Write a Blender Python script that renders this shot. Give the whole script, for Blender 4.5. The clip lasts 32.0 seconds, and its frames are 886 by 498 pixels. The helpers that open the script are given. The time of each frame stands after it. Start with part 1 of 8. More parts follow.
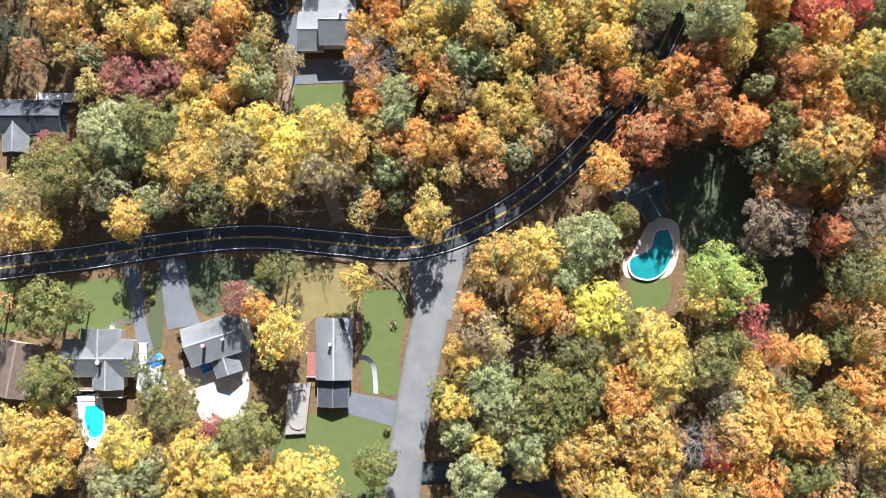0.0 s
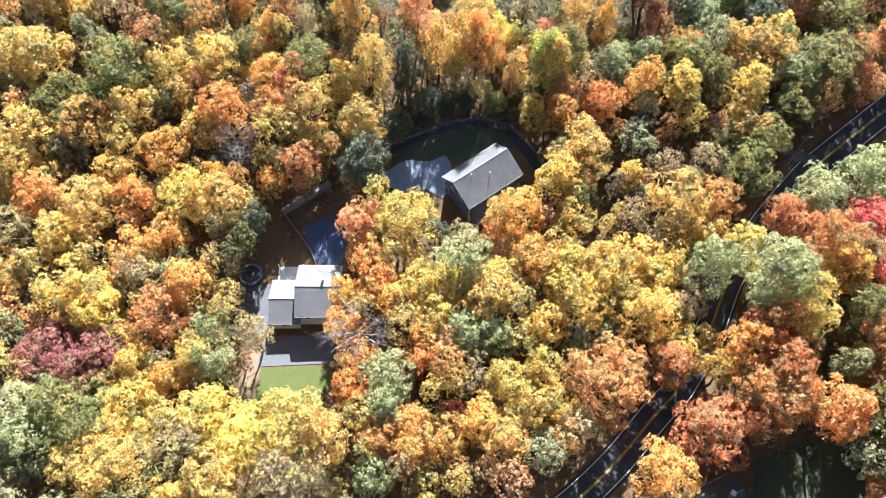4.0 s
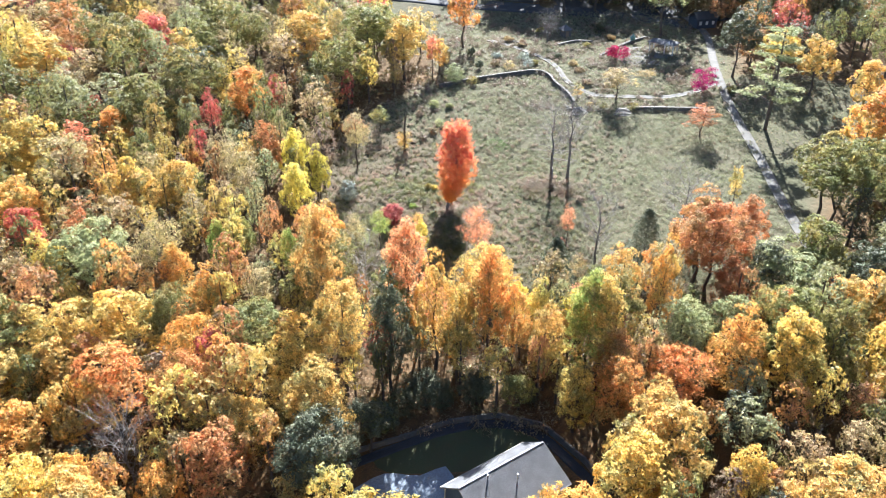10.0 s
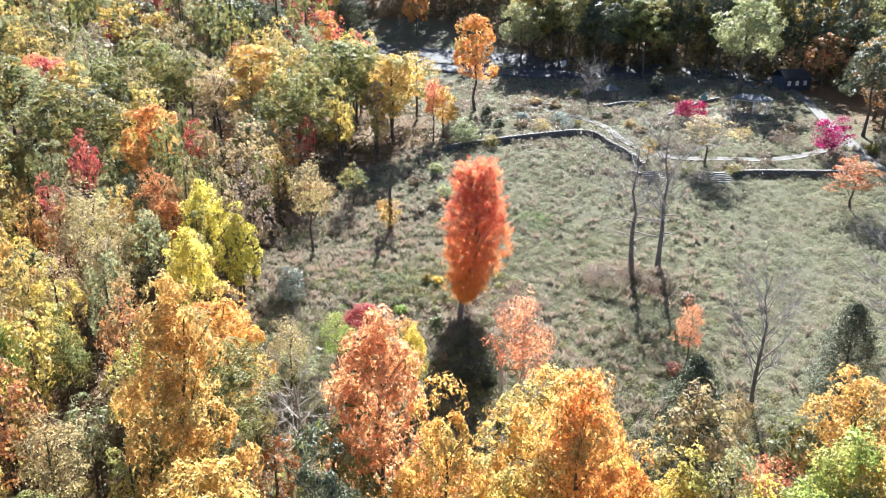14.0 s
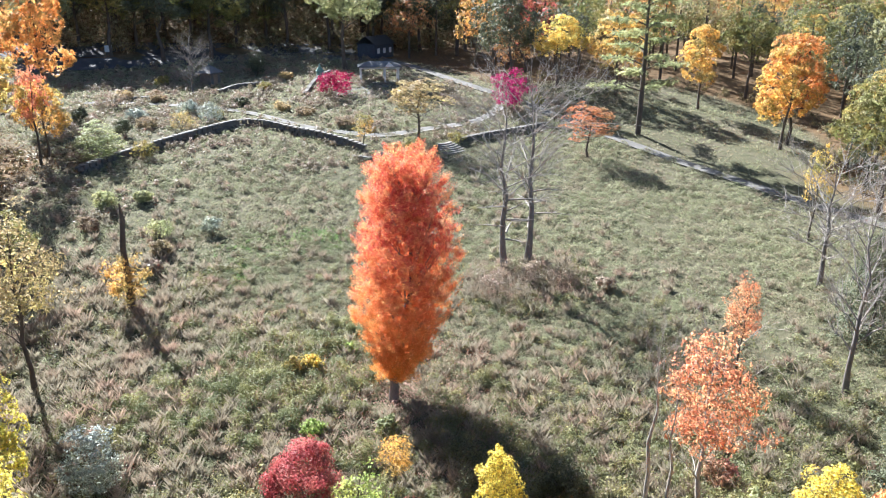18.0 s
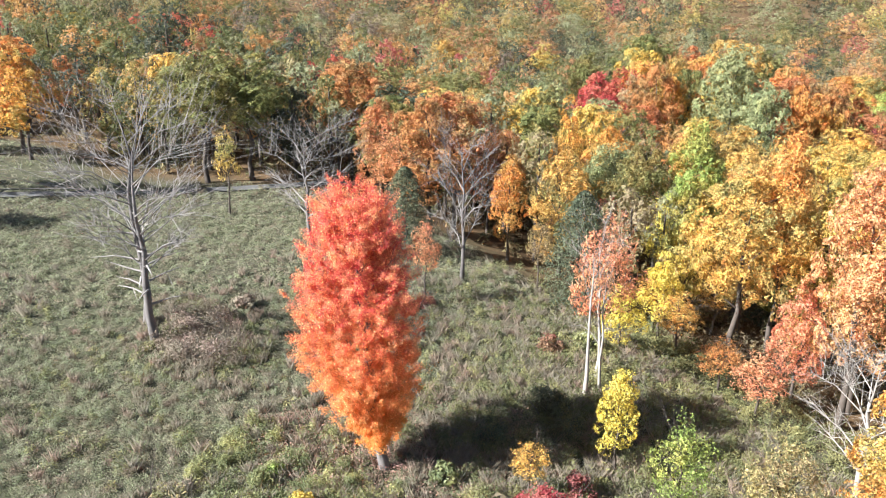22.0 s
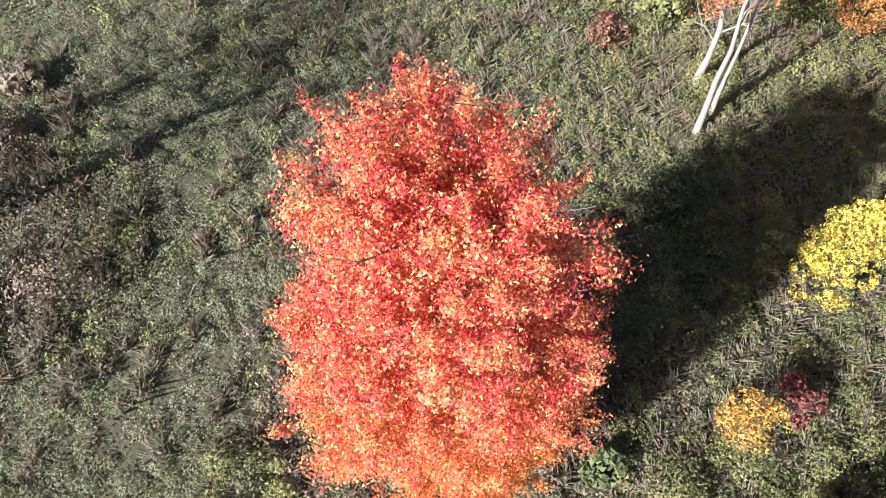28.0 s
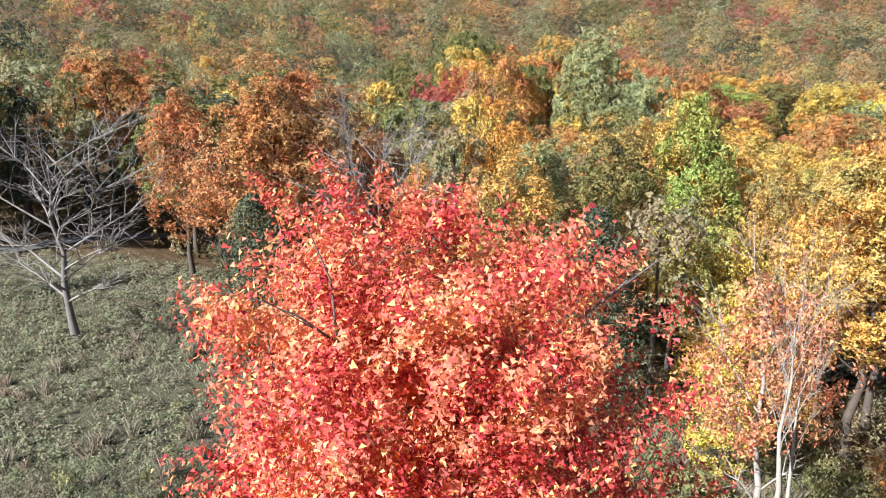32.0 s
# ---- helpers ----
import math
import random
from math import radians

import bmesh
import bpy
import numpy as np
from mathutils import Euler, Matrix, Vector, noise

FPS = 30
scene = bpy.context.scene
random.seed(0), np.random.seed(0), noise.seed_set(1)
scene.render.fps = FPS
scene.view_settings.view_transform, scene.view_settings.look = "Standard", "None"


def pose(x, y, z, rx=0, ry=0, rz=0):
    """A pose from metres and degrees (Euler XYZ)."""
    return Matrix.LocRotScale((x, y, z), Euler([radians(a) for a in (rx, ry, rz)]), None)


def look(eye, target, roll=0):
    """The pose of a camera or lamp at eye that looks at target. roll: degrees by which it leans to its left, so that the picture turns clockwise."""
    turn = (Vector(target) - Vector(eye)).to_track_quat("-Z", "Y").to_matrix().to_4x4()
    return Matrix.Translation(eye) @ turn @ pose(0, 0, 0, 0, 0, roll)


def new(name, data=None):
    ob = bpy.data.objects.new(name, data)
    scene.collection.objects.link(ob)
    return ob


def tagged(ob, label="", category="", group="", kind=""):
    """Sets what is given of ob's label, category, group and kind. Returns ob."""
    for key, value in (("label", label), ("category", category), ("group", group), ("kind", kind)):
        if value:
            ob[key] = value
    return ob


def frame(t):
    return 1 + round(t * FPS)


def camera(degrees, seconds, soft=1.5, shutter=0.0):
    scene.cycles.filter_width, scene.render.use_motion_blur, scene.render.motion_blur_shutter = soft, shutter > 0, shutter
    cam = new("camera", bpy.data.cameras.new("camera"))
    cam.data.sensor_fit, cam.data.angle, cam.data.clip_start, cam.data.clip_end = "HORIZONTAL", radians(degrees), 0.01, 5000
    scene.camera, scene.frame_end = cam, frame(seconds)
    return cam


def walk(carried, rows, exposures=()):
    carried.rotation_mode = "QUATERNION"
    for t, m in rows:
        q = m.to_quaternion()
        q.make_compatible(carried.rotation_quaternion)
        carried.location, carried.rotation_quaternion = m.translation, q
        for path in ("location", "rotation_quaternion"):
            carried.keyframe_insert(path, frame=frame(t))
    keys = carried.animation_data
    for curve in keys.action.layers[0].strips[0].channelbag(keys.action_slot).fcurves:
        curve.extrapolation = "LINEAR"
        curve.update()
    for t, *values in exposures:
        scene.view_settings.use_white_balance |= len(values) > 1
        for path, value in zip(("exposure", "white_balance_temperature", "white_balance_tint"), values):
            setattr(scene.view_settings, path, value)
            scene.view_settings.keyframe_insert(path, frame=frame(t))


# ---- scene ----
cam = camera(57.6, 32.0, 1.05)
METRES, EYE, TILT, LEAN, TURN = 350.0, 190.0, -87.7, 0.0, 0.0
ROWS = [
    (0.0, 0.0, 0.0, 0.0, 0.0, 0.0, -0.0),
    (0.5, -0.0006, 0.0149, -0.0008, -0.04, 2.88, -0.01),
    (1.0, -0.0007, 0.0296, -0.0011, -0.03, 5.69, -0.0),
    (1.5, -0.0008, 0.0445, -0.0012, -0.01, 8.5, 0.02),
    (2.0, -0.0008, 0.0594, -0.0012, 0.02, 11.26, 0.01),
    (2.5, -0.0011, 0.0744, -0.0014, 0.02, 14.02, 0.04),
    (3.0, -0.0014, 0.0895, -0.002, 0.02, 17.14, 0.05),
    (3.5, -0.0014, 0.1047, -0.0022, 0.04, 20.18, 0.0),
    (5.5, -0.0009, 0.1661, -0.0041, 0.13, 32.76, -0.1),
    (6.0, -0.0011, 0.1813, -0.0052, 0.09, 35.89, -0.09),
    (6.5, -0.0009, 0.1964, -0.0055, 0.08, 38.9, -0.1),
    (7.0, -0.0008, 0.2121, -0.0066, 0.05, 42.08, -0.1),
    (7.5, -0.0009, 0.2276, -0.0069, -0.0, 45.8, -0.1),
    (8.0, -0.0011, 0.2433, -0.0055, -0.06, 48.08, -0.11),
    (8.5, -0.0014, 0.2587, -0.0013, -0.12, 48.57, -0.12),
    (9.0, -0.0019, 0.2742, 0.0039, -0.2, 51.54, -0.1),
    (9.5, -0.0019, 0.2897, 0.0108, -0.19, 54.78, -0.1),
    (10.0, -0.002, 0.3052, 0.0206, -0.2, 58.03, -0.11),
    (10.5, -0.0024, 0.3212, 0.0341, -0.2, 61.23, -0.08),
    (11.0, -0.0027, 0.3371, 0.0502, -0.16, 63.72, -0.05),
    (11.5, -0.0029, 0.3529, 0.0687, -0.13, 66.25, -0.04),
    (12.0, -0.0031, 0.3691, 0.088, -0.12, 68.38, -0.04),
    (12.5, -0.0037, 0.382, 0.1091, -0.13, 68.32, -0.05),
    (13.0, -0.0045, 0.3887, 0.1315, -0.17, 68.21, -0.06),
    (13.5, -0.0052, 0.3966, 0.1546, -0.19, 68.12, -0.06),
    (15.5, -0.0116, 0.4307, 0.2411, -0.46, 68.02, 5.21),
    (16.0, -0.023, 0.4318, 0.2522, -0.74, 68.11, 11.15),
    (16.5, -0.0385, 0.4329, 0.2635, -1.23, 68.09, 20.09),
    (17.0, -0.0557, 0.434, 0.2753, -1.54, 68.01, 24.8),
    (17.5, -0.0734, 0.4354, 0.2882, -1.98, 67.79, 32.37),
    (18.0, -0.0899, 0.4366, 0.3038, -2.6, 67.39, 42.85),
    (18.5, -0.1037, 0.4374, 0.3222, -3.63, 66.56, 53.14),
    (19.0, -0.1147, 0.4382, 0.3425, -5.02, 65.36, 61.81),
    (19.5, -0.1229, 0.4387, 0.3635, -7.77, 62.72, 71.03),
    (20.0, -0.1274, 0.4394, 0.3853, -16.26, 54.41, 80.5),
    (20.5, -0.128, 0.4403, 0.4071, -103.14, -32.24, 87.29),
    (21.0, -0.1254, 0.441, 0.4282, -165.58, -94.54, 79.45),
    (21.5, -0.1189, 0.4417, 0.4486, -172.81, -101.58, 69.8),
    (22.0, -0.1091, 0.4424, 0.4663, -175.54, -104.13, 59.97),
    (22.5, -0.096, 0.4426, 0.4773, -176.84, -105.43, 52.54),
    (23.0, -0.0815, 0.443, 0.4816, -177.06, -114.41, 51.22),
    (23.5, -0.0665, 0.4429, 0.4791, -178.08, -123.95, 41.78),
    (24.0, -0.0517, 0.4422, 0.4709, -178.13, -127.68, 41.59),
    (24.5, -0.0371, 0.4416, 0.4594, -178.07, -128.02, 41.43),
    (26.5, -0.0074, 0.4419, 0.4308, -178.67, -155.35, 41.34),
    (27.0, -0.0081, 0.4424, 0.4313, -178.57, -155.14, 41.39),
    (27.5, -0.0088, 0.4432, 0.4318, -178.47, -152.4, 41.47),
    (28.0, -0.0097, 0.4437, 0.4326, -178.47, -147.49, 41.57),
    (28.5, -0.0112, 0.444, 0.434, -178.47, -141.68, 41.65),
    (29.0, -0.0119, 0.4454, 0.434, -178.41, -135.57, 41.73),
    (29.5, -0.0118, 0.4492, 0.4337, -178.42, -129.53, 41.83),
    (30.0, -0.012, 0.4534, 0.434, -178.45, -124.17, 41.88),
    (30.5, -0.0123, 0.4572, 0.434, -178.46, -119.01, 41.88),
    (31.0, -0.012, 0.4608, 0.4337, -178.42, -113.94, 41.86),
    (31.5, -0.0118, 0.4641, 0.4336, -178.41, -108.82, 41.86),
    (32.0, -0.0123, 0.4673, 0.4342, -178.39, -103.75, 41.87),
]
walk(cam, [(t, pose(0, 0, EYE, TILT, LEAN, TURN) @ pose(METRES * x, METRES * y, METRES * z, 90 + pitch, roll, yaw)) for t, x, y, z, yaw, pitch, roll in ROWS],
     exposures=[(t, v, 5900, 10) for t, v in ((0.0, 1.95), (3.0, 2.45), (7.0, 2.55), (10.0, 2.6), (13.0, 2.5), (16.0, 2.38), (18.0, 2.36), (20.0, 2.24), (22.0, 1.84), (24.0, 1.55), (28.0, 1.52), (32.0, 1.36))])

# ---- world, sun ----
SUN_EL, SUN_AZ = 36.0, 8.0
world = bpy.data.worlds.new("sky")
scene.world = world
world.use_nodes = True
wn = world.node_tree
wn.nodes.clear()
sky = wn.nodes.new("ShaderNodeTexSky")
sky.sky_type = 'NISHITA'
sky.sun_disc = False
sky.sun_elevation = radians(SUN_EL)
sky.sun_rotation = radians(SUN_AZ)
sky.air_density = 0.65
bg = wn.nodes.new("ShaderNodeBackground")
bg.inputs["Strength"].default_value = 0.05
wo = wn.nodes.new("ShaderNodeOutputWorld")
wn.links.new(sky.outputs[0], bg.inputs[0])
wn.links.new(bg.outputs[0], wo.inputs[0])
sun = new("sun", bpy.data.lights.new("sun", 'SUN'))
sun.data.energy = 5.0
sun.data.angle = radians(0.5)
sun.data.color = (1.0, 0.96, 0.90)
ce, se = math.cos(radians(SUN_EL)), math.sin(radians(SUN_EL))
to_sun = Vector((math.sin(radians(SUN_AZ)) * ce, math.cos(radians(SUN_AZ)) * ce, se))
sun.matrix_world = look(to_sun * 300, (0, 0, 0))


# ---- materials ----
def nodes_of(name):
    m = bpy.data.materials.new(name)
    m.use_nodes = True
    nt = m.node_tree
    nt.nodes.clear()
    return m, nt, nt.nodes.new("ShaderNodeOutputMaterial")


def mixer(nt, fac, a, b, blend='MIX'):
    n = nt.nodes.new("ShaderNodeMix")
    n.data_type, n.blend_type = 'RGBA', blend
    for i, v in ((0, fac), (6, a), (7, b)):
        if isinstance(v, bpy.types.NodeSocket):
            nt.links.new(v, n.inputs[i])
        else:
            n.inputs[i].default_value = v if i == 0 else (*v, 1)
    return n.outputs[2]


def noise_of(nt, coord, scale, detail=3.0, rough=0.6):
    n = nt.nodes.new("ShaderNodeTexNoise")
    n.inputs["Scale"].default_value, n.inputs["Detail"].default_value = scale, detail
    n.inputs["Roughness"].default_value = rough
    if coord is not None:
        nt.links.new(coord, n.inputs["Vector"])
    return n.outputs["Fac"]


def ramp(nt, fac, lo, hi):
    n = nt.nodes.new("ShaderNodeMapRange")
    n.inputs[1].default_value, n.inputs[2].default_value = lo, hi
    nt.links.new(fac, n.inputs[0])
    return n.outputs[0]


def surface(name, c1, c2, scale=1.0, rough=0.8, fine=12.0, bump=0.2, metal=0.0, c3=None, spec=0.3):
    """Two-tone surface, mottled at a broad and a fine scale, in world metres."""
    m, nt, out = nodes_of(name)
    pos = nt.nodes.new("ShaderNodeNewGeometry").outputs["Position"]
    broad = ramp(nt, noise_of(nt, pos, scale), 0.35, 0.65)
    small = noise_of(nt, pos, fine * scale, 4)
    col = mixer(nt, broad, c1, c2)
    col = mixer(nt, ramp(nt, small, 0.3, 0.8), col, c3 or tuple(0.55 * v for v in c1))
    p = nt.nodes.new("ShaderNodeBsdfPrincipled")
    p.inputs["Roughness"].default_value, p.inputs["Metallic"].default_value = rough, metal
    p.inputs["Specular IOR Level"].default_value = spec
    nt.links.new(col, p.inputs["Base Color"])
    if bump:
        b = nt.nodes.new("ShaderNodeBump")
        b.inputs["Strength"].default_value, b.inputs["Distance"].default_value = bump, 0.05
        nt.links.new(small, b.inputs["Height"])
        nt.links.new(b.outputs[0], p.inputs["Normal"])
    nt.links.new(p.outputs[0], out.inputs[0])
    return m


def foliage(name, c1, c2, c3, clear=0.48, patch=0.3, low=None, spark=None, blue=0.15, gloss=0.55, shine=0.25, cell=0.0, dull=(1.0, 1.0), vary=0.39, toss=1.9, warm=0.5, kin=0.013):
    """Leaves: each leaf its own tone, tones drifting through the crown and from tree to tree, sunlight passing through.
    low: another tone towards the foot of the crown, between two heights. cell: a spray is made of that many leaves to the metre, with gaps."""
    c1, c2, c3 = [(0.96 * c[0], c[1], c[2] + blue * c[1]) for c in (c1, c2, c3)]
    m, nt, out = nodes_of(name)
    geo = nt.nodes.new("ShaderNodeNewGeometry")
    info = nt.nodes.new("ShaderNodeObjectInfo")
    tex = nt.nodes.new("ShaderNodeTexCoord")
    leaf = geo.outputs["Random Per Island"]
    col = mixer(nt, leaf, c1, c2)
    drift = ramp(nt, noise_of(nt, geo.outputs["Position"], patch, 2), 0.45, 0.68)
    col = mixer(nt, drift, col, c3)
    if low:
        sep = nt.nodes.new("ShaderNodeSeparateXYZ")
        nt.links.new(tex.outputs["Object"], sep.inputs[0])
        wob = noise_of(nt, tex.outputs["Object"], 0.5, 3)
        add = nt.nodes.new("ShaderNodeMath")
        add.operation = 'MULTIPLY_ADD'
        nt.links.new(wob, add.inputs[0])
        add.inputs[1].default_value = 7.0
        nt.links.new(sep.outputs["Z"], add.inputs[2])
        hi = mixer(nt, leaf, low[0], low[1])
        col = mixer(nt, ramp(nt, add.outputs[0], low[2] + 3.5, low[3] + 3.5), hi, col)
    if spark:
        col = mixer(nt, ramp(nt, leaf, 0.87, 0.94), col, spark)
    hsv = nt.nodes.new("ShaderNodeHueSaturation")
    hue = nt.nodes.new("ShaderNodeMapRange")
    hue.inputs[3].default_value, hue.inputs[4].default_value = 0.5 - kin, 0.5 + kin
    nt.links.new(info.outputs["Random"], hue.inputs[0])
    nt.links.new(hue.outputs[0], hsv.inputs["Hue"])
    val = nt.nodes.new("ShaderNodeMapRange")
    val.inputs[3].default_value, val.inputs[4].default_value = 0.99 - vary, 0.99 + vary
    nt.links.new(leaf, val.inputs[0])
    nt.links.new(val.outputs[0], hsv.inputs["Value"])
    nt.links.new(col, hsv.inputs["Color"])
    p = nt.nodes.new("ShaderNodeBsdfPrincipled")
    p.inputs["Roughness"].default_value = gloss
    p.inputs["Specular IOR Level"].default_value = shine
    tr = nt.nodes.new("ShaderNodeBsdfTranslucent")
    mx = nt.nodes.new("ShaderNodeMixShader")
    mx.inputs[0].default_value = clear
    tone = hsv.outputs[0]
    vor = None
    if cell:
        vor = nt.nodes.new("ShaderNodeTexVoronoi")
        vor.inputs["Scale"].default_value = cell
        nt.links.new(geo.outputs["Position"], vor.inputs["Vector"])
        each = nt.nodes.new("ShaderNodeSeparateColor")
        nt.links.new(vor.outputs["Color"], each.inputs[0])
        own = nt.nodes.new("ShaderNodeHueSaturation")
        for k, (sock, lo, hi) in enumerate((("Hue", 0.485, 0.515), ("Value", 0.68, 1.38))):
            mr = nt.nodes.new("ShaderNodeMapRange")
            mr.inputs[3].default_value, mr.inputs[4].default_value = lo, hi
            nt.links.new(each.outputs[k], mr.inputs[0])
            nt.links.new(mr.outputs[0], own.inputs[sock])
        nt.links.new(tone, own.inputs["Color"])
        tone = own.outputs[0]
        # every leaf hangs at its own angle
        sub = nt.nodes.new("ShaderNodeVectorMath")
        sub.operation = 'MULTIPLY_ADD'
        nt.links.new(vor.outputs["Color"], sub.inputs[0])
        sub.inputs[1].default_value = (toss,) * 3
        sub.inputs[2].default_value = (-0.5 * toss,) * 3
        add2 = nt.nodes.new("ShaderNodeVectorMath")
        nt.links.new(sub.outputs[0], add2.inputs[0])
        nt.links.new(geo.outputs["Normal"], add2.inputs[1])
        nrm = nt.nodes.new("ShaderNodeVectorMath")
        nrm.operation = 'NORMALIZE'
        nt.links.new(add2.outputs[0], nrm.inputs[0])
        nt.links.new(nrm.outputs[0], p.inputs["Normal"])
        nt.links.new(nrm.outputs[0], tr.inputs["Normal"])
    # a leaf's face is duller than what it lets through; far leaves carry shade this way
    face = nt.nodes.new("ShaderNodeHueSaturation")
    face.inputs["Saturation"].default_value, face.inputs["Value"].default_value = dull
    nt.links.new(tone, face.inputs["Color"])
    nt.links.new(face.outputs[0], p.inputs["Base Color"])
    glow = nt.nodes.new("ShaderNodeHueSaturation")
    glow.inputs["Hue"].default_value = warm
    nt.links.new(tone, glow.inputs["Color"])
    nt.links.new(glow.outputs[0], tr.inputs[0])
    nt.links.new(p.outputs[0], mx.inputs[1])
    nt.links.new(tr.outputs[0], mx.inputs[2])
    if cell:
        gap = nt.nodes.new("ShaderNodeMath")
        gap.operation = 'GREATER_THAN'
        gap.inputs[1].default_value = 0.60
        nt.links.new(vor.outputs["Distance"], gap.inputs[0])
        air = nt.nodes.new("ShaderNodeBsdfTransparent")
        open_ = nt.nodes.new("ShaderNodeMixShader")
        nt.links.new(gap.outputs[0], open_.inputs[0])
        nt.links.new(mx.outputs[0], open_.inputs[1])
        nt.links.new(air.outputs[0], open_.inputs[2])
        nt.links.new(open_.outputs[0], out.inputs[0])
    else:
        nt.links.new(mx.outputs[0], out.inputs[0])
    return m


TONES = {
    "yellow": ((0.84, 0.58, 0.06), (0.78, 0.48, 0.045), (0.46, 0.42, 0.09)),
    "gold": ((0.80, 0.52, 0.07), (0.70, 0.43, 0.055), (0.36, 0.33, 0.08)),
    "orange": ((0.84, 0.40, 0.055), (0.76, 0.33, 0.045), (0.56, 0.40, 0.07)),
    "amber": ((0.86, 0.47, 0.06), (0.80, 0.38, 0.045), (0.58, 0.44, 0.08)),
    "rust": ((0.70, 0.30, 0.07), (0.58, 0.24, 0.055), (0.40, 0.28, 0.08)),
    "red": ((0.64, 0.15, 0.085), (0.54, 0.10, 0.07), (0.66, 0.24, 0.10)),
    "coral": ((0.86, 0.40, 0.15), (0.78, 0.30, 0.11), (0.82, 0.46, 0.16)),
    "rose": ((0.58, 0.12, 0.13), (0.46, 0.085, 0.10), (0.58, 0.20, 0.14)),
    "plum": ((0.42, 0.15, 0.11), (0.34, 0.11, 0.09), (0.38, 0.22, 0.10)),
    "crimson": ((0.40, 0.02, 0.10), (0.30, 0.012, 0.075), (0.46, 0.03, 0.11)),
    "sage": ((0.42, 0.42, 0.14), (0.32, 0.34, 0.11), (0.48, 0.44, 0.14)),
    "olive": ((0.26, 0.25, 0.05), (0.19, 0.20, 0.04), (0.38, 0.29, 0.05)),
    "lime": ((0.38, 0.46, 0.05), (0.30, 0.38, 0.05), (0.55, 0.50, 0.06)),
    "lemon": ((0.90, 0.74, 0.05), (0.82, 0.64, 0.03), (0.78, 0.62, 0.06)),
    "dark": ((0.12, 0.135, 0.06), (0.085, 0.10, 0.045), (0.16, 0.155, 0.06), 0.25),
    "tan": ((0.50, 0.36, 0.13), (0.40, 0.29, 0.12), (0.54, 0.42, 0.10)),
    "brown": ((0.34, 0.25, 0.14), (0.28, 0.20, 0.11), (0.36, 0.28, 0.11)),
    "pale": ((0.42, 0.45, 0.33), (0.34, 0.38, 0.28), (0.44, 0.45, 0.26), 0.25),
}
LEAF = {k: foliage("leaf_" + k, *c, cell=10.0) for k, c in TONES.items()}
# far trees: a spray stands for a whole bough, and differs less from its neighbour; faces darkened to carry the crowns'
# shade
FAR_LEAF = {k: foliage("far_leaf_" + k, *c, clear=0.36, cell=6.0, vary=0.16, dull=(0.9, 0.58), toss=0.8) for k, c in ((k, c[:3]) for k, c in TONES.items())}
HERO_LEAF = foliage("leaf_hero", (0.60, 0.04, 0.065), (0.78, 0.145, 0.095), (0.90, 0.42, 0.17), 0.45, 1.3,
                    ((0.90, 0.44, 0.10), (0.82, 0.26, 0.075), 1.5, 12.0), (0.95, 0.58, 0.22), blue=0.10, gloss=0.5, shine=0.3, warm=0.52, kin=0.0)
BARK = surface("bark", (0.13, 0.105, 0.085), (0.08, 0.065, 0.05), 1.5, 0.9, 10, 0.5)
PALE_BARK = surface("pale_bark", (0.46, 0.42, 0.36), (0.34, 0.30, 0.26), 1.2, 0.85, 10, 0.3)
TWIG_BARK = surface("twig_bark", (0.36, 0.33, 0.30), (0.25, 0.225, 0.20), 1.2, 0.9, 10, 0.3)
GREY_BARK = surface("grey_bark", (0.22, 0.20, 0.185), (0.14, 0.125, 0.115), 1.2, 0.9, 10, 0.3)


# ---- meshes out of arrays ----
def mesh_of(name, verts, faces, mats=()):
    """A mesh from arrays of corners and of quads (or triangles)."""
    me = bpy.data.meshes.new(name)
    verts, faces = np.asarray(verts, dtype=np.float32), np.asarray(faces, dtype=np.int32)
    k = faces.shape[1]
    me.vertices.add(len(verts))
    me.vertices.foreach_set("co", verts.ravel())
    me.loops.add(faces.size)
    me.loops.foreach_set("vertex_index", faces.ravel())
    me.polygons.add(len(faces))
    me.polygons.foreach_set("loop_start", np.arange(0, faces.size, k, dtype=np.int32))
    me.update(calc_edges=True)
    for m in mats:
        me.materials.append(m)
    return me


def part(name, bm, material, parent=None, label=""):
    me = bpy.data.meshes.new(name)
    bm.to_mesh(me)
    bm.free()
    me.materials.append(material)
    ob = new(name, me)
    if parent is not None:
        ob.parent = parent
    if label:
        ob["label"] = label
    return ob


def box(bm, x0, y0, z0, x1, y1, z1, bevel=0.0):
    m = Matrix.Translation(((x0 + x1) / 2, (y0 + y1) / 2, (z0 + z1) / 2)) @ Matrix.Diagonal((x1 - x0, y1 - y0, z1 - z0, 1))
    r = bmesh.ops.create_cube(bm, size=1, matrix=m)
    if bevel:
        es = {e for v in r["verts"] for e in v.link_edges}
        bmesh.ops.bevel(bm, geom=list(es), offset=bevel, segments=1, affect='EDGES')
    return bm


def boxed(*a, bevel=0.0):
    return box(bmesh.new(), *a, bevel=bevel)


# ---- the lie of the land ----
LAND_Y = (-3000, -500, -250, -110, 0, 55, 80, 100, 113, 128, 150, 170, 188, 200, 230, 260, 300, 400, 600, 3000)
LAND_Z = (60, 60, 14, -1, 0, 0.5, 3.0, 6.0, 8.2, 11.8, 13.1, 15.0, 17.8, 19.6, 21.4, 23.0, 31, 55, 80, 80)


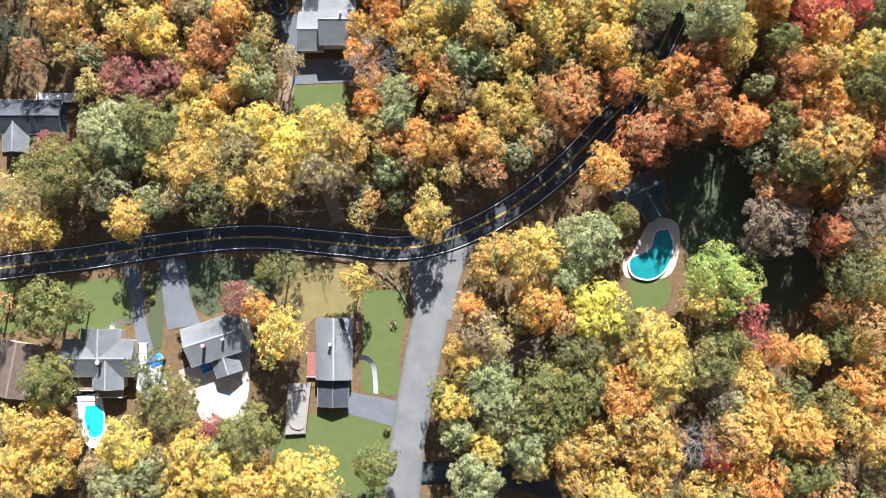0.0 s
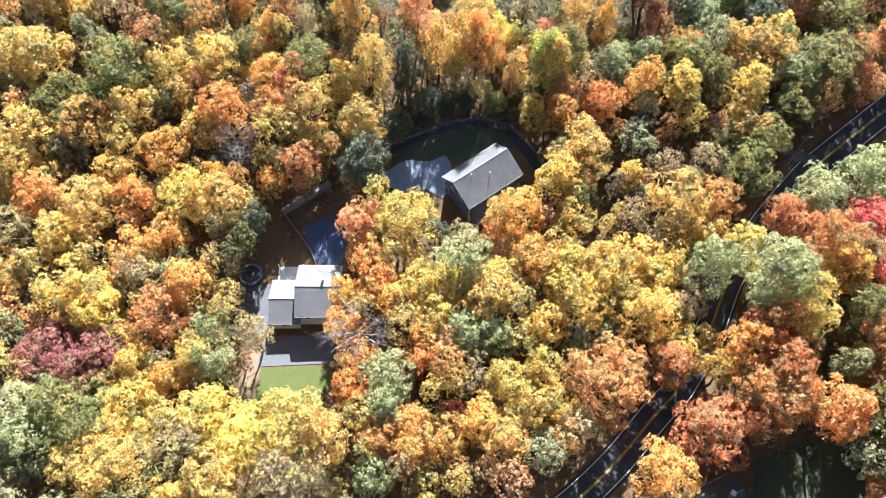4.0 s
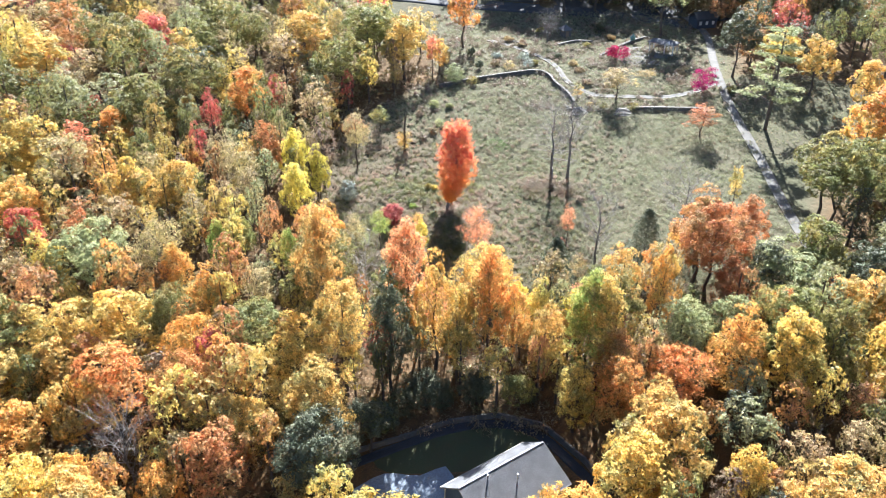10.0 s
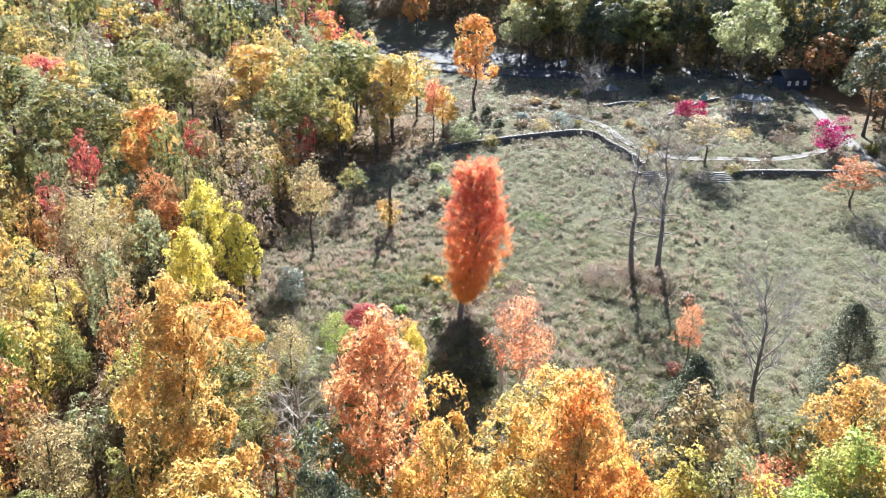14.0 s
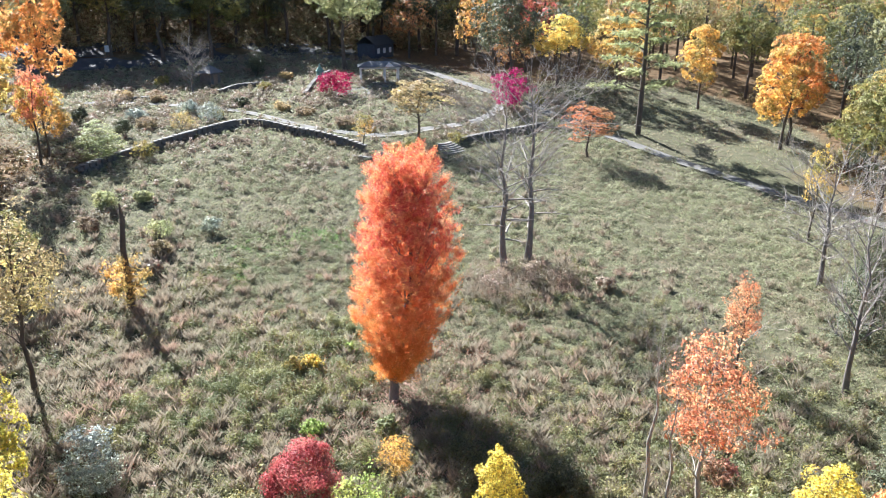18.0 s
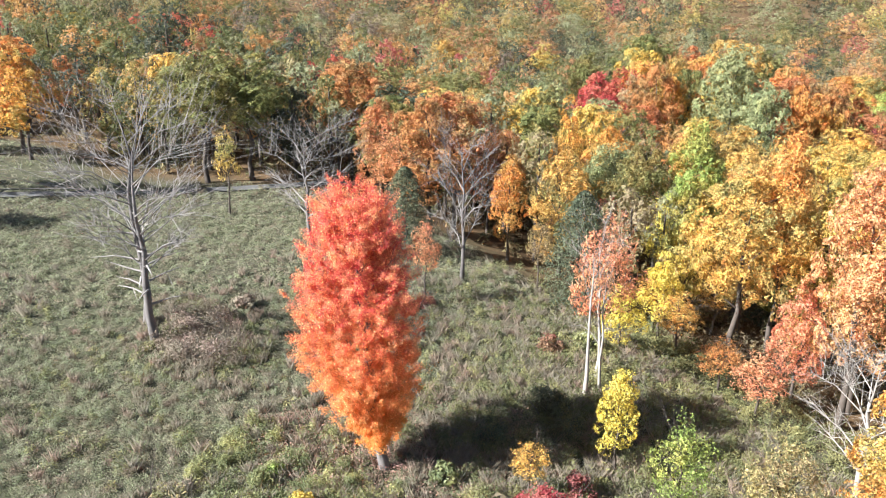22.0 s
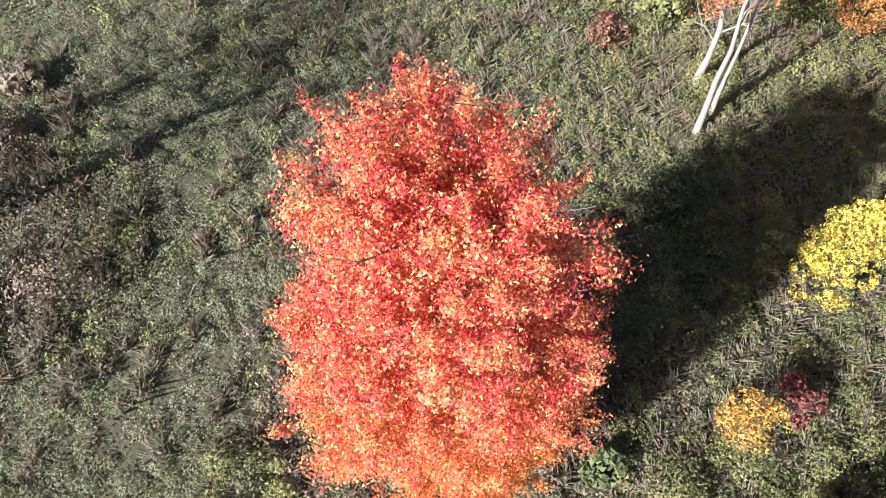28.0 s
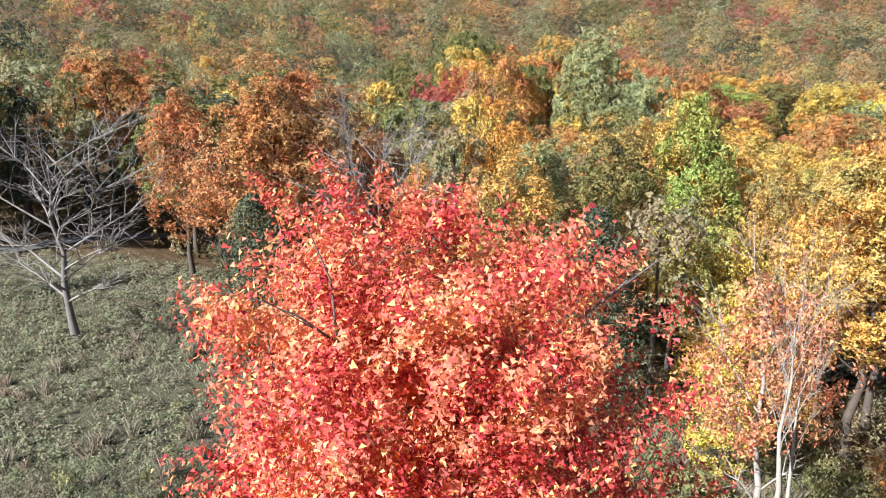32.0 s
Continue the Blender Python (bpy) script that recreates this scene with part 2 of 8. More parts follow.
def land(x, y):
    z = np.interp(y, LAND_Y, LAND_Z)
    z = z + 0.03 * np.clip(x, -60, 90) * np.clip((y + 20) / 100, 0, 1)
    z = z + 45 * np.clip((np.abs(x - 20) - 130) / 300, 0, 1) ** 1.5
    z = z - 2.2 * np.exp(-((x + 8) / 13) ** 2 - ((y - 132) / 14) ** 2)
    return z


def smooth_line(pts, step=2.0):
    """A smooth line through a few places, in steps of about that many metres."""
    p = np.array(pts, float)
    p = np.vstack([2 * p[0] - p[1], p, 2 * p[-1] - p[-2]])
    out = []
    for i in range(1, len(p) - 2):
        n = max(2, int(np.linalg.norm(p[i + 1] - p[i]) / step))
        for k in range(n):
            t = k / n
            out.append(0.5 * (2 * p[i] + (p[i + 1] - p[i - 1]) * t + (2 * p[i - 1] - 5 * p[i] + 4 * p[i + 1] - p[i + 2]) * t ** 2
                              + (3 * p[i] - p[i - 1] - 3 * p[i + 1] + p[i + 2]) * t ** 3))
    out.append(p[-2])
    return np.array(out)


def off_line(x, y, line):
    """How far places lie from a line's points."""
    d = np.full(np.shape(x), 1e9)
    for q in line:
        d = np.minimum(d, (x - q[0]) ** 2 + (y - q[1]) ** 2)
    return np.sqrt(d)


ROAD = smooth_line([(-180, -8), (-104.8, 3.1), (-84.7, 5.6), (-64.8, 8.7), (-44.7, 10.5), (-24.6, 9.0), (-11.2, 7.8), (-0.5, 9.4), (10.2, 13.8),
                    (20.8, 20.5), (30.2, 28.5), (38.2, 37.1), (43.5, 42.5), (50.2, 53), (55.5, 64), (62, 73), (70, 82), (79, 90), (110, 112), (160, 140)])
SIDE = smooth_line([(-1.5, 7.5), (-2.5, -5.6), (-4.5, -16.2), (-6.5, -26.8), (-8.2, -37.3), (-9.6, -52), (-11, -75)])
LANE = smooth_line([(-6, -44.8), (8.7, -44.6), (21.9, -47.1), (32, -52), (45, -62)])
PATH = smooth_line([(76, 88.5), (70, 90.5), (67.7, 98), (65.3, 115.8), (63.7, 134), (64.6, 154), (65.6, 170), (65.6, 186), (66.5, 200), (69, 216), (73, 240), (70, 262)])
WALKWAY = smooth_line([(67, 203), (60, 198), (52, 195.3), (43.5, 196), (35, 197.5), (30.2, 205), (27.5, 219), (19.5, 231), (12, 238)])


def meadow_at(x, y):
    """How far into the open meadow a place lies: 1 well inside, 0 in the woods."""
    a = 1.15 - ((x - 30) / 46) ** 2 - ((y - 172) / 50) ** 2
    b = 1.1 - ((x + 4) / 20) ** 2 - ((y - 166) / 34) ** 2
    c = 1.1 - ((x - 36) / 40) ** 2 - ((y - 226) / 42) ** 2
    d = 1.1 - ((x - 78) / 26) ** 2 - ((y - 182) / 26) ** 2
    e = 1.1 - ((x + 2) / 26) ** 2 - ((y - 262) / 34) ** 2
    f = 1.1 - ((x - 3) / 22) ** 2 - ((y - 130) / 14) ** 2
    k = 1.1 - ((x + 20) / 33) ** 2 - ((y - 293) / 23) ** 2
    return np.clip(4 * np.maximum.reduce([a, b, c, d, e, f, k]), 0, 1)


def axis(lo, hi, step, far):
    mid = np.arange(lo, hi + step, step)
    k = np.array([4, 10, 20, 40, 80, 150, 300, 600, 1200, 2400]) * far / 2400
    return np.concatenate([lo - k[::-1], mid, hi + k])


gx, gy = axis(-130, 150, 1.6, 2400), axis(-80, 320, 1.6, 2400)
X, Y = np.meshgrid(gx, gy)
Z = land(X, Y)
Z = Z + 0.12 * np.sin(X * 0.31 + 1.3 * np.sin(Y * 0.17)) * np.sin(Y * 0.27 + X * 0.05) * np.clip((Y - 104) / 12, 0, 1)
ny, nx = X.shape
idx = np.arange(nx * ny).reshape(ny, nx)
quads = np.stack([idx[:-1, :-1], idx[:-1, 1:], idx[1:, 1:], idx[1:, :-1]], -1).reshape(-1, 4)


def ground_material():
    """Leaf litter under the trees; rough grass where the land is open."""
    m, nt, out = nodes_of("ground_cover")
    pos = nt.nodes.new("ShaderNodeNewGeometry").outputs["Position"]
    at = nt.nodes.new("ShaderNodeAttribute")
    at.attribute_name = "meadow"
    fine, mid, wide = noise_of(nt, pos, 6.0, 5, 0.7), noise_of(nt, pos, 0.9, 4), noise_of(nt, pos, 0.09, 3)
    litter = mixer(nt, ramp(nt, mid, 0.35, 0.65), (0.11, 0.07, 0.038), (0.065, 0.048, 0.028))
    litter = mixer(nt, ramp(nt, fine, 0.45, 0.7), litter, (0.18, 0.11, 0.05))
    grass = mixer(nt, ramp(nt, wide, 0.4, 0.62), (0.075, 0.08, 0.042), (0.095, 0.082, 0.056))
    grass = mixer(nt, ramp(nt, mid, 0.38, 0.7), grass, (0.05, 0.058, 0.028))
    grass = mixer(nt, ramp(nt, fine, 0.4, 0.75), grass, (0.12, 0.107, 0.073))
    col = mixer(nt, at.outputs["Fac"], litter, grass)
    p = nt.nodes.new("ShaderNodeBsdfPrincipled")
    p.inputs["Roughness"].default_value = 0.95
    p.inputs["Specular IOR Level"].default_value = 0.1
    nt.links.new(col, p.inputs["Base Color"])
    b = nt.nodes.new("ShaderNodeBump")
    b.inputs["Strength"].default_value, b.inputs["Distance"].default_value = 0.9, 0.25
    nt.links.new(mid, b.inputs["Height"])
    nt.links.new(b.outputs[0], p.inputs["Normal"])
    nt.links.new(p.outputs[0], out.inputs[0])
    return m


me = mesh_of("ground", np.stack([X, Y, Z], -1).reshape(-1, 3), quads, [ground_material()])
att = me.attributes.new("meadow", 'FLOAT', 'POINT')
att.data.foreach_set("value", meadow_at(X, Y).ravel().astype(np.float32))
me.polygons.foreach_set("use_smooth", np.ones(len(me.polygons), dtype=bool))
tagged(new("ground", me), "leaf-littered woodland floor opening into a rough meadow", "ground", kind="structure")


# ---- roads ----
ASPHALT = surface("asphalt", (0.042, 0.045, 0.052), (0.055, 0.056, 0.062), 0.25, 0.85, 30, 0.15)
OLD_ASPHALT = surface("old_asphalt", (0.165, 0.163, 0.16), (0.115, 0.115, 0.115), 0.2, 0.9, 25, 0.15)
GRAVEL = surface("gravel", (0.165, 0.16, 0.15), (0.10, 0.096, 0.086), 0.5, 0.95, 15, 0.4)
WHITE_LINE = surface("white_line", (0.75, 0.75, 0.73), (0.6, 0.6, 0.58), 2, 0.7, 10, 0.1)
YELLOW_LINE = surface("yellow_line", (0.62, 0.42, 0.05), (0.5, 0.33, 0.05), 2, 0.7, 10, 0.1)


def ribbon(name, line, width, lift, material, shift=0.0, thick=0.0, across=4, lip=None):
    """A strip draped along a line; shift moves it sideways."""
    d = np.gradient(line, axis=0)
    d /= np.linalg.norm(d, axis=1)[:, None]
    n = np.stack([-d[:, 1], d[:, 0]], -1)
    rows = []
    for s in np.linspace(-0.5, 0.5, across + 1):
        q = line + n * (shift + s * width)
        rows.append(np.column_stack([q, land(q[:, 0], q[:, 1]) + lift]))
    v = np.stack(rows, 1).reshape(-1, 3)
    k = across + 1
    a = np.arange(len(line) * k).reshape(len(line), k)
    f = np.stack([a[:-1, :-1], a[1:, :-1], a[1:, 1:], a[:-1, 1:]], -1).reshape(-1, 4)[:, ::-1]
    if thick:
        w = v.copy()
        w[:, 2] -= thick
        o = len(v)
        sides = []
        for c in (0, k - 1):
            e = a[:, c]
            sides.append(np.stack([e[:-1], e[1:], e[1:] + o, e[:-1] + o], -1))
        f = np.vstack([f] + sides)
        v = np.vstack([v, w])
    return new(name, mesh_of(name, v, f, [material]))


# the road's bed lies a little above the soil on both sides
tagged(ribbon("road", ROAD, 6.3, 0.14, ASPHALT, thick=0.4), "winding two-lane road of fresh dark asphalt", "road", kind="structure")
for s, w, m, nm in ((2.62, 0.13, WHITE_LINE, "edge_line"), (-2.62, 0.13, WHITE_LINE, "edge_line"), (0.13, 0.11, YELLOW_LINE, "centre_line"), (-0.13, 0.11, YELLOW_LINE, "centre_line")):
    tagged(ribbon(nm, ROAD, w, 0.148, m, s, across=1), "painted line along the asphalt road", "road marking", kind="structure")
tagged(ribbon("side_road", SIDE[2:], 8.2, 0.135, OLD_ASPHALT, thick=0.4, across=6), "worn pale grey side road leading off the junction", "road", kind="structure")
tagged(ribbon("lane", LANE, 5.2, 0.125, ASPHALT, thick=0.4), "shaded dark asphalt lane under the trees", "road", kind="structure")
tagged(ribbon("gravel_path", PATH, 2.1, 0.15, GRAVEL, thick=0.3), "pale gravel path along the edge of the meadow", "path", kind="structure")
tagged(ribbon("garden_walk", WALKWAY, 1.4, 0.15, GRAVEL, thick=0.3), "pale gravel walk through the overgrown garden", "path", kind="structure")


NORTH_LANE = smooth_line([(-40, 283), (-14, 276), (6, 270), (20, 266.5), (34, 263.5), (48, 259.5), (60, 254), (72, 246)])
tagged(ribbon("north_lane", NORTH_LANE, 6.5, 0.09, surface("lane_asphalt", (0.075, 0.08, 0.09), (0.05, 0.054, 0.062), 0.3, 0.85, 25, 0.15), thick=0.3), "shaded asphalt lane below the dark woods", "road", kind="structure")


def patch(name, pts, lift, material, label, category, round_it=True, step=1.5, kind="structure"):
    """A flat area with a closed outline, draped on the ground."""
    p = np.array(pts, float)
    if round_it:
        q = smooth_line(np.vstack([p, p[:1]]), 1.5)[:-1]
    else:
        q = p
    bm = bmesh.new()
    top = [bm.verts.new((x, y, 0)) for x, y in q]
    bmesh.ops.triangle_fill(bm, edges=[bm.edges.new((top[i], top[i - 1])) for i in range(len(top))], use_beauty=True)
    bmesh.ops.subdivide_edges(bm, edges=[e for e in bm.edges if e.calc_length() > 4], cuts=2, use_grid_fill=True)
    for v in bm.verts:
        v.co.z = float(land(v.co.x, v.co.y)) + lift
    bmesh.ops.recalc_face_normals(bm, faces=bm.faces)
    if bm.faces and sum(f.normal.z for f in bm.faces) < 0:
        bmesh.ops.reverse_faces(bm, faces=bm.faces)
    ob = part(name, bm, material)
    return tagged(ob, label, category, kind=kind)


# ---- trees ----
def cards(rng, centres, normals, size, spread=0.9, long=1.5, corners=4):
    """Kite-shaped leaves (or three-cornered sprays of leaves) at the centres, facing about along the normals."""
    n = len(centres)
    nrm = normals + spread * rng.normal(size=(n, 3))
    nrm /= np.linalg.norm(nrm, axis=1)[:, None] + 1e-9
    a = np.cross(nrm, rng.normal(size=(n, 3)))
    a /= np.linalg.norm(a, axis=1)[:, None] + 1e-9
    b = np.cross(nrm, a)
    s = (size * (0.65 + 0.7 * rng.random(n)))[:, None]
    bend = nrm * s * 0.22
    if corners == 3:
        k = rng.uniform(-0.4, 0.4, (n, 1))
        v = np.stack([centres - a * s * 0.5 * long - b * s * 0.5, centres - a * s * k + b * s * 0.6 + bend, centres + a * s * 0.6 * long - b * s * 0.4 * k], 1)
        return v.reshape(-1, 3)
    v = np.stack([centres - a * s * 0.5 * long, centres - b * s * 0.5 + bend, centres + a * s * 0.5 * long, centres + b * s * 0.5 + bend], 1)
    return v.reshape(-1, 3)


def quad_faces(n):
    return np.arange(4 * n).reshape(-1, 4)


def tri_faces(v):
    return np.arange(len(v)).reshape(-1, 3)


def clumped(rng, clumps, per, centre, radii, clump_r, size, low=-0.55, inner=0.12, pinch=0.0, upright=0.25, spread=0.55, lobes=6):
    """Leaves of a crown: clumps over an uneven, lobed ellipsoid, each a small dome of leaves."""
    d = rng.normal(size=(clumps * 4, 3))
    d /= np.linalg.norm(d, axis=1)[:, None]
    d = d[d[:, 2] > low][:clumps]
    horn = rng.normal(size=(lobes, 3)) + np.array([0, 0, 0.3])
    horn /= np.linalg.norm(horn, axis=1)[:, None]
    lobe = np.exp(-np.arccos(np.clip(d @ horn.T, -1, 1)) ** 2 / 0.22).max(axis=1)
    reach = (0.60 + 0.40 * rng.random(len(d)) ** 0.7) * (0.78 + 0.34 * lobe)
    narrow = 1 - pinch * np.clip(d[:, 2], -0.2, 1)
    at = np.stack([d[:, 0] * narrow, d[:, 1] * narrow, d[:, 2]], -1) * radii * reach[:, None] + centre
    cs, ns = [], []
    for c, o in zip(at, d):
        k = int(per * (0.5 + 1.0 * rng.random()))
        u = rng.normal(size=(k, 3)) + o * 0.9 + np.array([0, 0, upright])
        u /= np.linalg.norm(u, axis=1)[:, None]
        cr = clump_r * (0.6 + 0.8 * rng.random())
        cs.append(c + u * cr * (0.35 + 0.75 * rng.random((k, 1))) * np.array([1.15, 1.15, 0.8]))
        ns.append(u + 0.4 * o)
    k = int(inner * clumps * per)
    u = rng.normal(size=(k, 3))
    u /= np.linalg.norm(u, axis=1)[:, None]
    cs.append(u * radii * (0.75 * rng.random((k, 1)) ** 0.5) + centre)
    ns.append(u)
    return cards(rng, np.vstack(cs), np.vstack(ns), size, spread, corners=3)


def lobed(rng, lobes, per, centre, radii, lobe_r, size, low=-0.55, pinch=0.0, spread=0.5, sub=7, inner=0.10):
    """Leaves of a crown built like a cauliflower: rounded boughs over an ellipsoid, each of several tufts, each tuft a dome of leaves."""
    i = np.arange(lobes * 2) + rng.random()
    z = 1 - 2 * (i + 0.5) / (lobes * 2)
    w = 2.39996 * i + rng.normal(size=len(i)) * 0.35
    z = np.clip(z + rng.normal(size=len(i)) * 0.10, -0.98, 0.98)
    d = np.stack([np.sqrt(1 - z * z) * np.cos(w), np.sqrt(1 - z * z) * np.sin(w), z], -1)
    d = d[d[:, 2] > low]
    rng.shuffle(d)
    d = d[:lobes]
    n = len(d)
    reach = 0.52 + 0.30 * rng.random(n)
    narrow = 1 - pinch * np.clip(d[:, 2], -0.3, 1)
    at = np.stack([d[:, 0] * narrow, d[:, 1] * narrow, d[:, 2]], -1) * radii * reach[:, None] + centre
    lr = lobe_r * (0.65 + 0.6 * rng.random(n))
    u = rng.normal(size=(n, sub, 3)) + d[:, None] * 1.0 + np.array([0, 0, 0.35])
    u /= np.linalg.norm(u, axis=2)[..., None]
    tuft = (at[:, None] + u * lr[:, None, None] * np.array([1, 1, 0.95])).reshape(-1, 3)
    tn = u.reshape(-1, 3)
    k = max(3, int(per / sub))
    v = rng.normal(size=(len(tuft), k, 3)) + tn[:, None] * 0.9
    v /= np.linalg.norm(v, axis=2)[..., None]
    tr = np.repeat(lr, sub) * (0.34 + 0.22 * rng.random(len(tuft)))
    cs = (tuft[:, None] + v * tr[:, None, None] * (0.55 + 0.5 * rng.random((len(tuft), k, 1)))).reshape(-1, 3)
    ns = (v + 0.6 * tn[:, None]).reshape(-1, 3)
    keep = rng.random(len(cs)) < np.repeat(0.55 + 0.45 * rng.random(len(tuft)), k)
    m = int(inner * lobes * per)
    q = rng.normal(size=(m, 3))
    q /= np.linalg.norm(q, axis=1)[:, None]
    cs = np.vstack([cs[keep], q * radii * (0.7 * rng.random((m, 1)) ** 0.5) + centre])
    return cards(rng, cs, np.vstack([ns[keep], q]), size, spread, corners=3)


def limb(points, radii, sides=5):
    """A tapered stick through points: corners and quads."""
    p = np.array(points, float)
    v, f = [], []
    for i in range(len(p)):
        d = p[min(i + 1, len(p) - 1)] - p[max(i - 1, 0)]
        d /= np.linalg.norm(d) + 1e-9
        a = np.cross(d, (0.3, 0.9, 0.2) if abs(d[2]) > 0.7 else (0, 0, 1))
        a /= np.linalg.norm(a)
        b = np.cross(d, a)
        for k in range(sides):
            w = 2 * math.pi * k / sides
            v.append(p[i] + radii[i] * (a * math.cos(w) + b * math.sin(w)))
    for i in range(len(p) - 1):
        for k in range(sides):
            f.append((i * sides + k, i * sides + (k + 1) % sides, (i + 1) * sides + (k + 1) % sides, (i + 1) * sides + k))
    return np.array(v), np.array(f)


def joined(bits):
    vs, fs, o = [], [], 0
    for v, f in bits:
        vs.append(v)
        fs.append(f + o)
        o += len(v)
    return np.vstack(vs), np.vstack(fs)


def boughs(rng, h, r, base_r, first=0.35, count=9, forks=0, droop=0.0, steep=0.8, twig=0.35, stout=1.0):
    """Trunk with limbs, and forks of limbs: corners and quads."""
    lean = rng.normal(size=2) * 0.02 * h
    spine = [np.array([lean[0] * t ** 2, lean[1] * t ** 2, h * t]) + (rng.normal(size=3) * 0.012 * h * (t > 0) * np.array([1, 1, 0])) for t in np.linspace(0, 0.93, 7)]
    rad = [base_r * (1.25 if i == 0 else 1) * (1 - 0.88 * i / 6) for i in range(7)]
    stem = limb(spine, rad, 7)
    bits = []
    for k in range(count):
        t = first + (0.9 - first) * (k + 0.5 * rng.random()) / count
        i = min(int(t / 0.93 * 6), 5)
        p = spine[i] + (spine[i + 1] - spine[i]) * (t / 0.93 * 6 - i)
        w = 2.4 * k + rng.random() * 1.2
        reach = r * (0.55 + 0.45 * math.sin(math.pi * min(1, (1 - t) / (1 - first) * 0.75 + 0.2))) * (0.8 + 0.3 * rng.random())
        d = np.array([math.cos(w), math.sin(w), steep + 0.4 * rng.random()])
        d = d / np.linalg.norm(d[:2])
        q1 = p + d * reach * 0.45 + rng.normal(size=3) * 0.04 * reach
        q2 = p + d * reach * np.array([1, 1, 0.85 - droop]) + rng.normal(size=3) * 0.08 * reach
        lr = base_r * 0.42 * (1 - 0.75 * t) * stout
        bits.append(limb([p, q1, q2], [lr, lr * 0.62, lr * 0.14], 4))
        for j in range(forks):
            s = 0.25 + 0.7 * rng.random()
            o = (q1 + (q2 - q1) * (s - 0.3)) if s > 0.3 else p + (q1 - p) * (s + 0.4)
            e = o + (d * 0.5 + rng.normal(size=3) * 0.55 + np.array([0, 0, 0.35])) * reach * twig
            m = (o + e) / 2 + rng.normal(size=3) * 0.05 * reach
            bits.append(limb([o, m, e], [lr * 0.4, lr * 0.26, lr * 0.06], 3))
            for _ in range(2 if forks > 4 else 0):
                e2 = m + (e - m) * 0.6 + rng.normal(size=3) * reach * twig * 0.4
                bits.append(limb([m, e2], [lr * 0.2, lr * 0.05], 3))
    return stem, joined(bits)


# every shape is made for a tree 16 m high with a crown 4 m in radius, and scaled from there; fine: small leaves, for trees passed nearby
def shape_round(seed, fine=False):
    g = np.random.default_rng(seed)
    if fine:
        leaves = lobed(g, 36, 250, np.array([0, 0, 10.2]), np.array([3.5, 3.5, 5.2]), 1.25, 0.23, low=-0.8, pinch=0.2, sub=10)
    else:
        leaves = lobed(g, 30, 125, np.array([0, 0, 10.0]), np.array([3.6, 3.6, 5.3]), 1.35, 0.37, low=-0.7, pinch=0.15)
    return boughs(g, 14.5, 3.2, 0.26, 0.3, 10), leaves


def shape_oval(seed, fine=False):
    g = np.random.default_rng(seed)
    if fine:
        leaves = lobed(g, 38, 240, np.array([0, 0, 9.2]), np.array([3.4, 3.4, 6.6]), 1.15, 0.23, low=-0.95, pinch=0.42, sub=10)
    else:
        leaves = lobed(g, 34, 112, np.array([0, 0, 9.4]), np.array([3.5, 3.5, 6.4]), 1.2, 0.37, low=-0.92, pinch=0.38)
    return boughs(g, 15, 2.9, 0.24, 0.25, 11, steep=1.2), leaves


def shape_sparse(seed, fine=False):
    g = np.random.default_rng(seed)
    leaves = clumped(g, 75 if fine else 48, 34 if fine else 20, np.array([0, 0, 10.0]), np.array([3.4, 3.4, 5.2]), 0.9, 0.23 if fine else 0.38, low=-0.8, inner=0.25, pinch=0.2)
    return boughs(g, 15.5, 3.6, 0.22, 0.22, 12, forks=5, steep=1.1, twig=0.45), leaves


def shape_cedar(seed):
    g = np.random.default_rng(seed)
    n = 9000
    t = g.random(n) ** 0.9
    w = g.random(n) * 2 * math.pi
    wide = 4.0 * np.minimum(1.0, 1.25 * (1 - t) ** 0.55) * (0.35 + 0.65 * g.random(n) ** 0.5) * (1 + 0.28 * np.sin(w * 4 + t * 17) * np.sin(t * 31 + w)) + 0.1
    c = np.stack([np.cos(w) * wide, np.sin(w) * wide, 0.8 + 15 * t], -1)
    o = np.stack([np.cos(w), np.sin(w), np.full(n, 0.9)], -1)
    return boughs(g, 15.5, 2.5, 0.25, 0.1, 12, steep=0.6), cards(g, c, o, 0.17, 0.6, 3.2, 3)


def shape_pine(seed):
    """Flat tiers of needles on level boughs, gaps between."""
    g = np.random.default_rng(seed)
    cs, bits = [], [limb([(0, 0, 0), (0.1, 0, 8), (0, 0.1, 15.8)], [0.3, 0.2, 0.04], 7)]
    for k in range(24):
        z = 4.2 + 11.3 * (k / 24) ** 0.95
        w = 2.4 * k + g.random()
        reach = 4.4 * (1 - (z - 3) / 15) ** 0.6 * (0.6 + 0.5 * g.random())
        tip = np.array([math.cos(w) * reach, math.sin(w) * reach, z + 0.35])
        bits.append(limb([(0, 0, z - 0.3), tip * np.array([0.5, 0.5, 1]) , tip], [0.08, 0.05, 0.01], 4))
        for _ in range(110):
            s = 0.3 + 0.75 * g.random() ** 0.7
            cs.append(np.array([tip[0] * s, tip[1] * s, z + 0.25 * s]) + g.normal(size=3) * np.array([0.42, 0.42, 0.13]))
    cs = np.array(cs)
    return (bits[0], joined(bits[1:])), cards(g, cs, np.tile((0, 0, 1.0), (len(cs), 1)), 0.26, 0.5, 2.6, 3)


def shape_shrub(seed):
    g = np.random.default_rng(seed)
    leaves = clumped(g, 90, 30, np.array([0, 0, 7.0]), np.array([3.3, 3.3, 7.5]), 0.9, 0.32, low=-0.85)
    return boughs(g, 10, 2.5, 0.16, 0.05, 9, steep=1.0), leaves


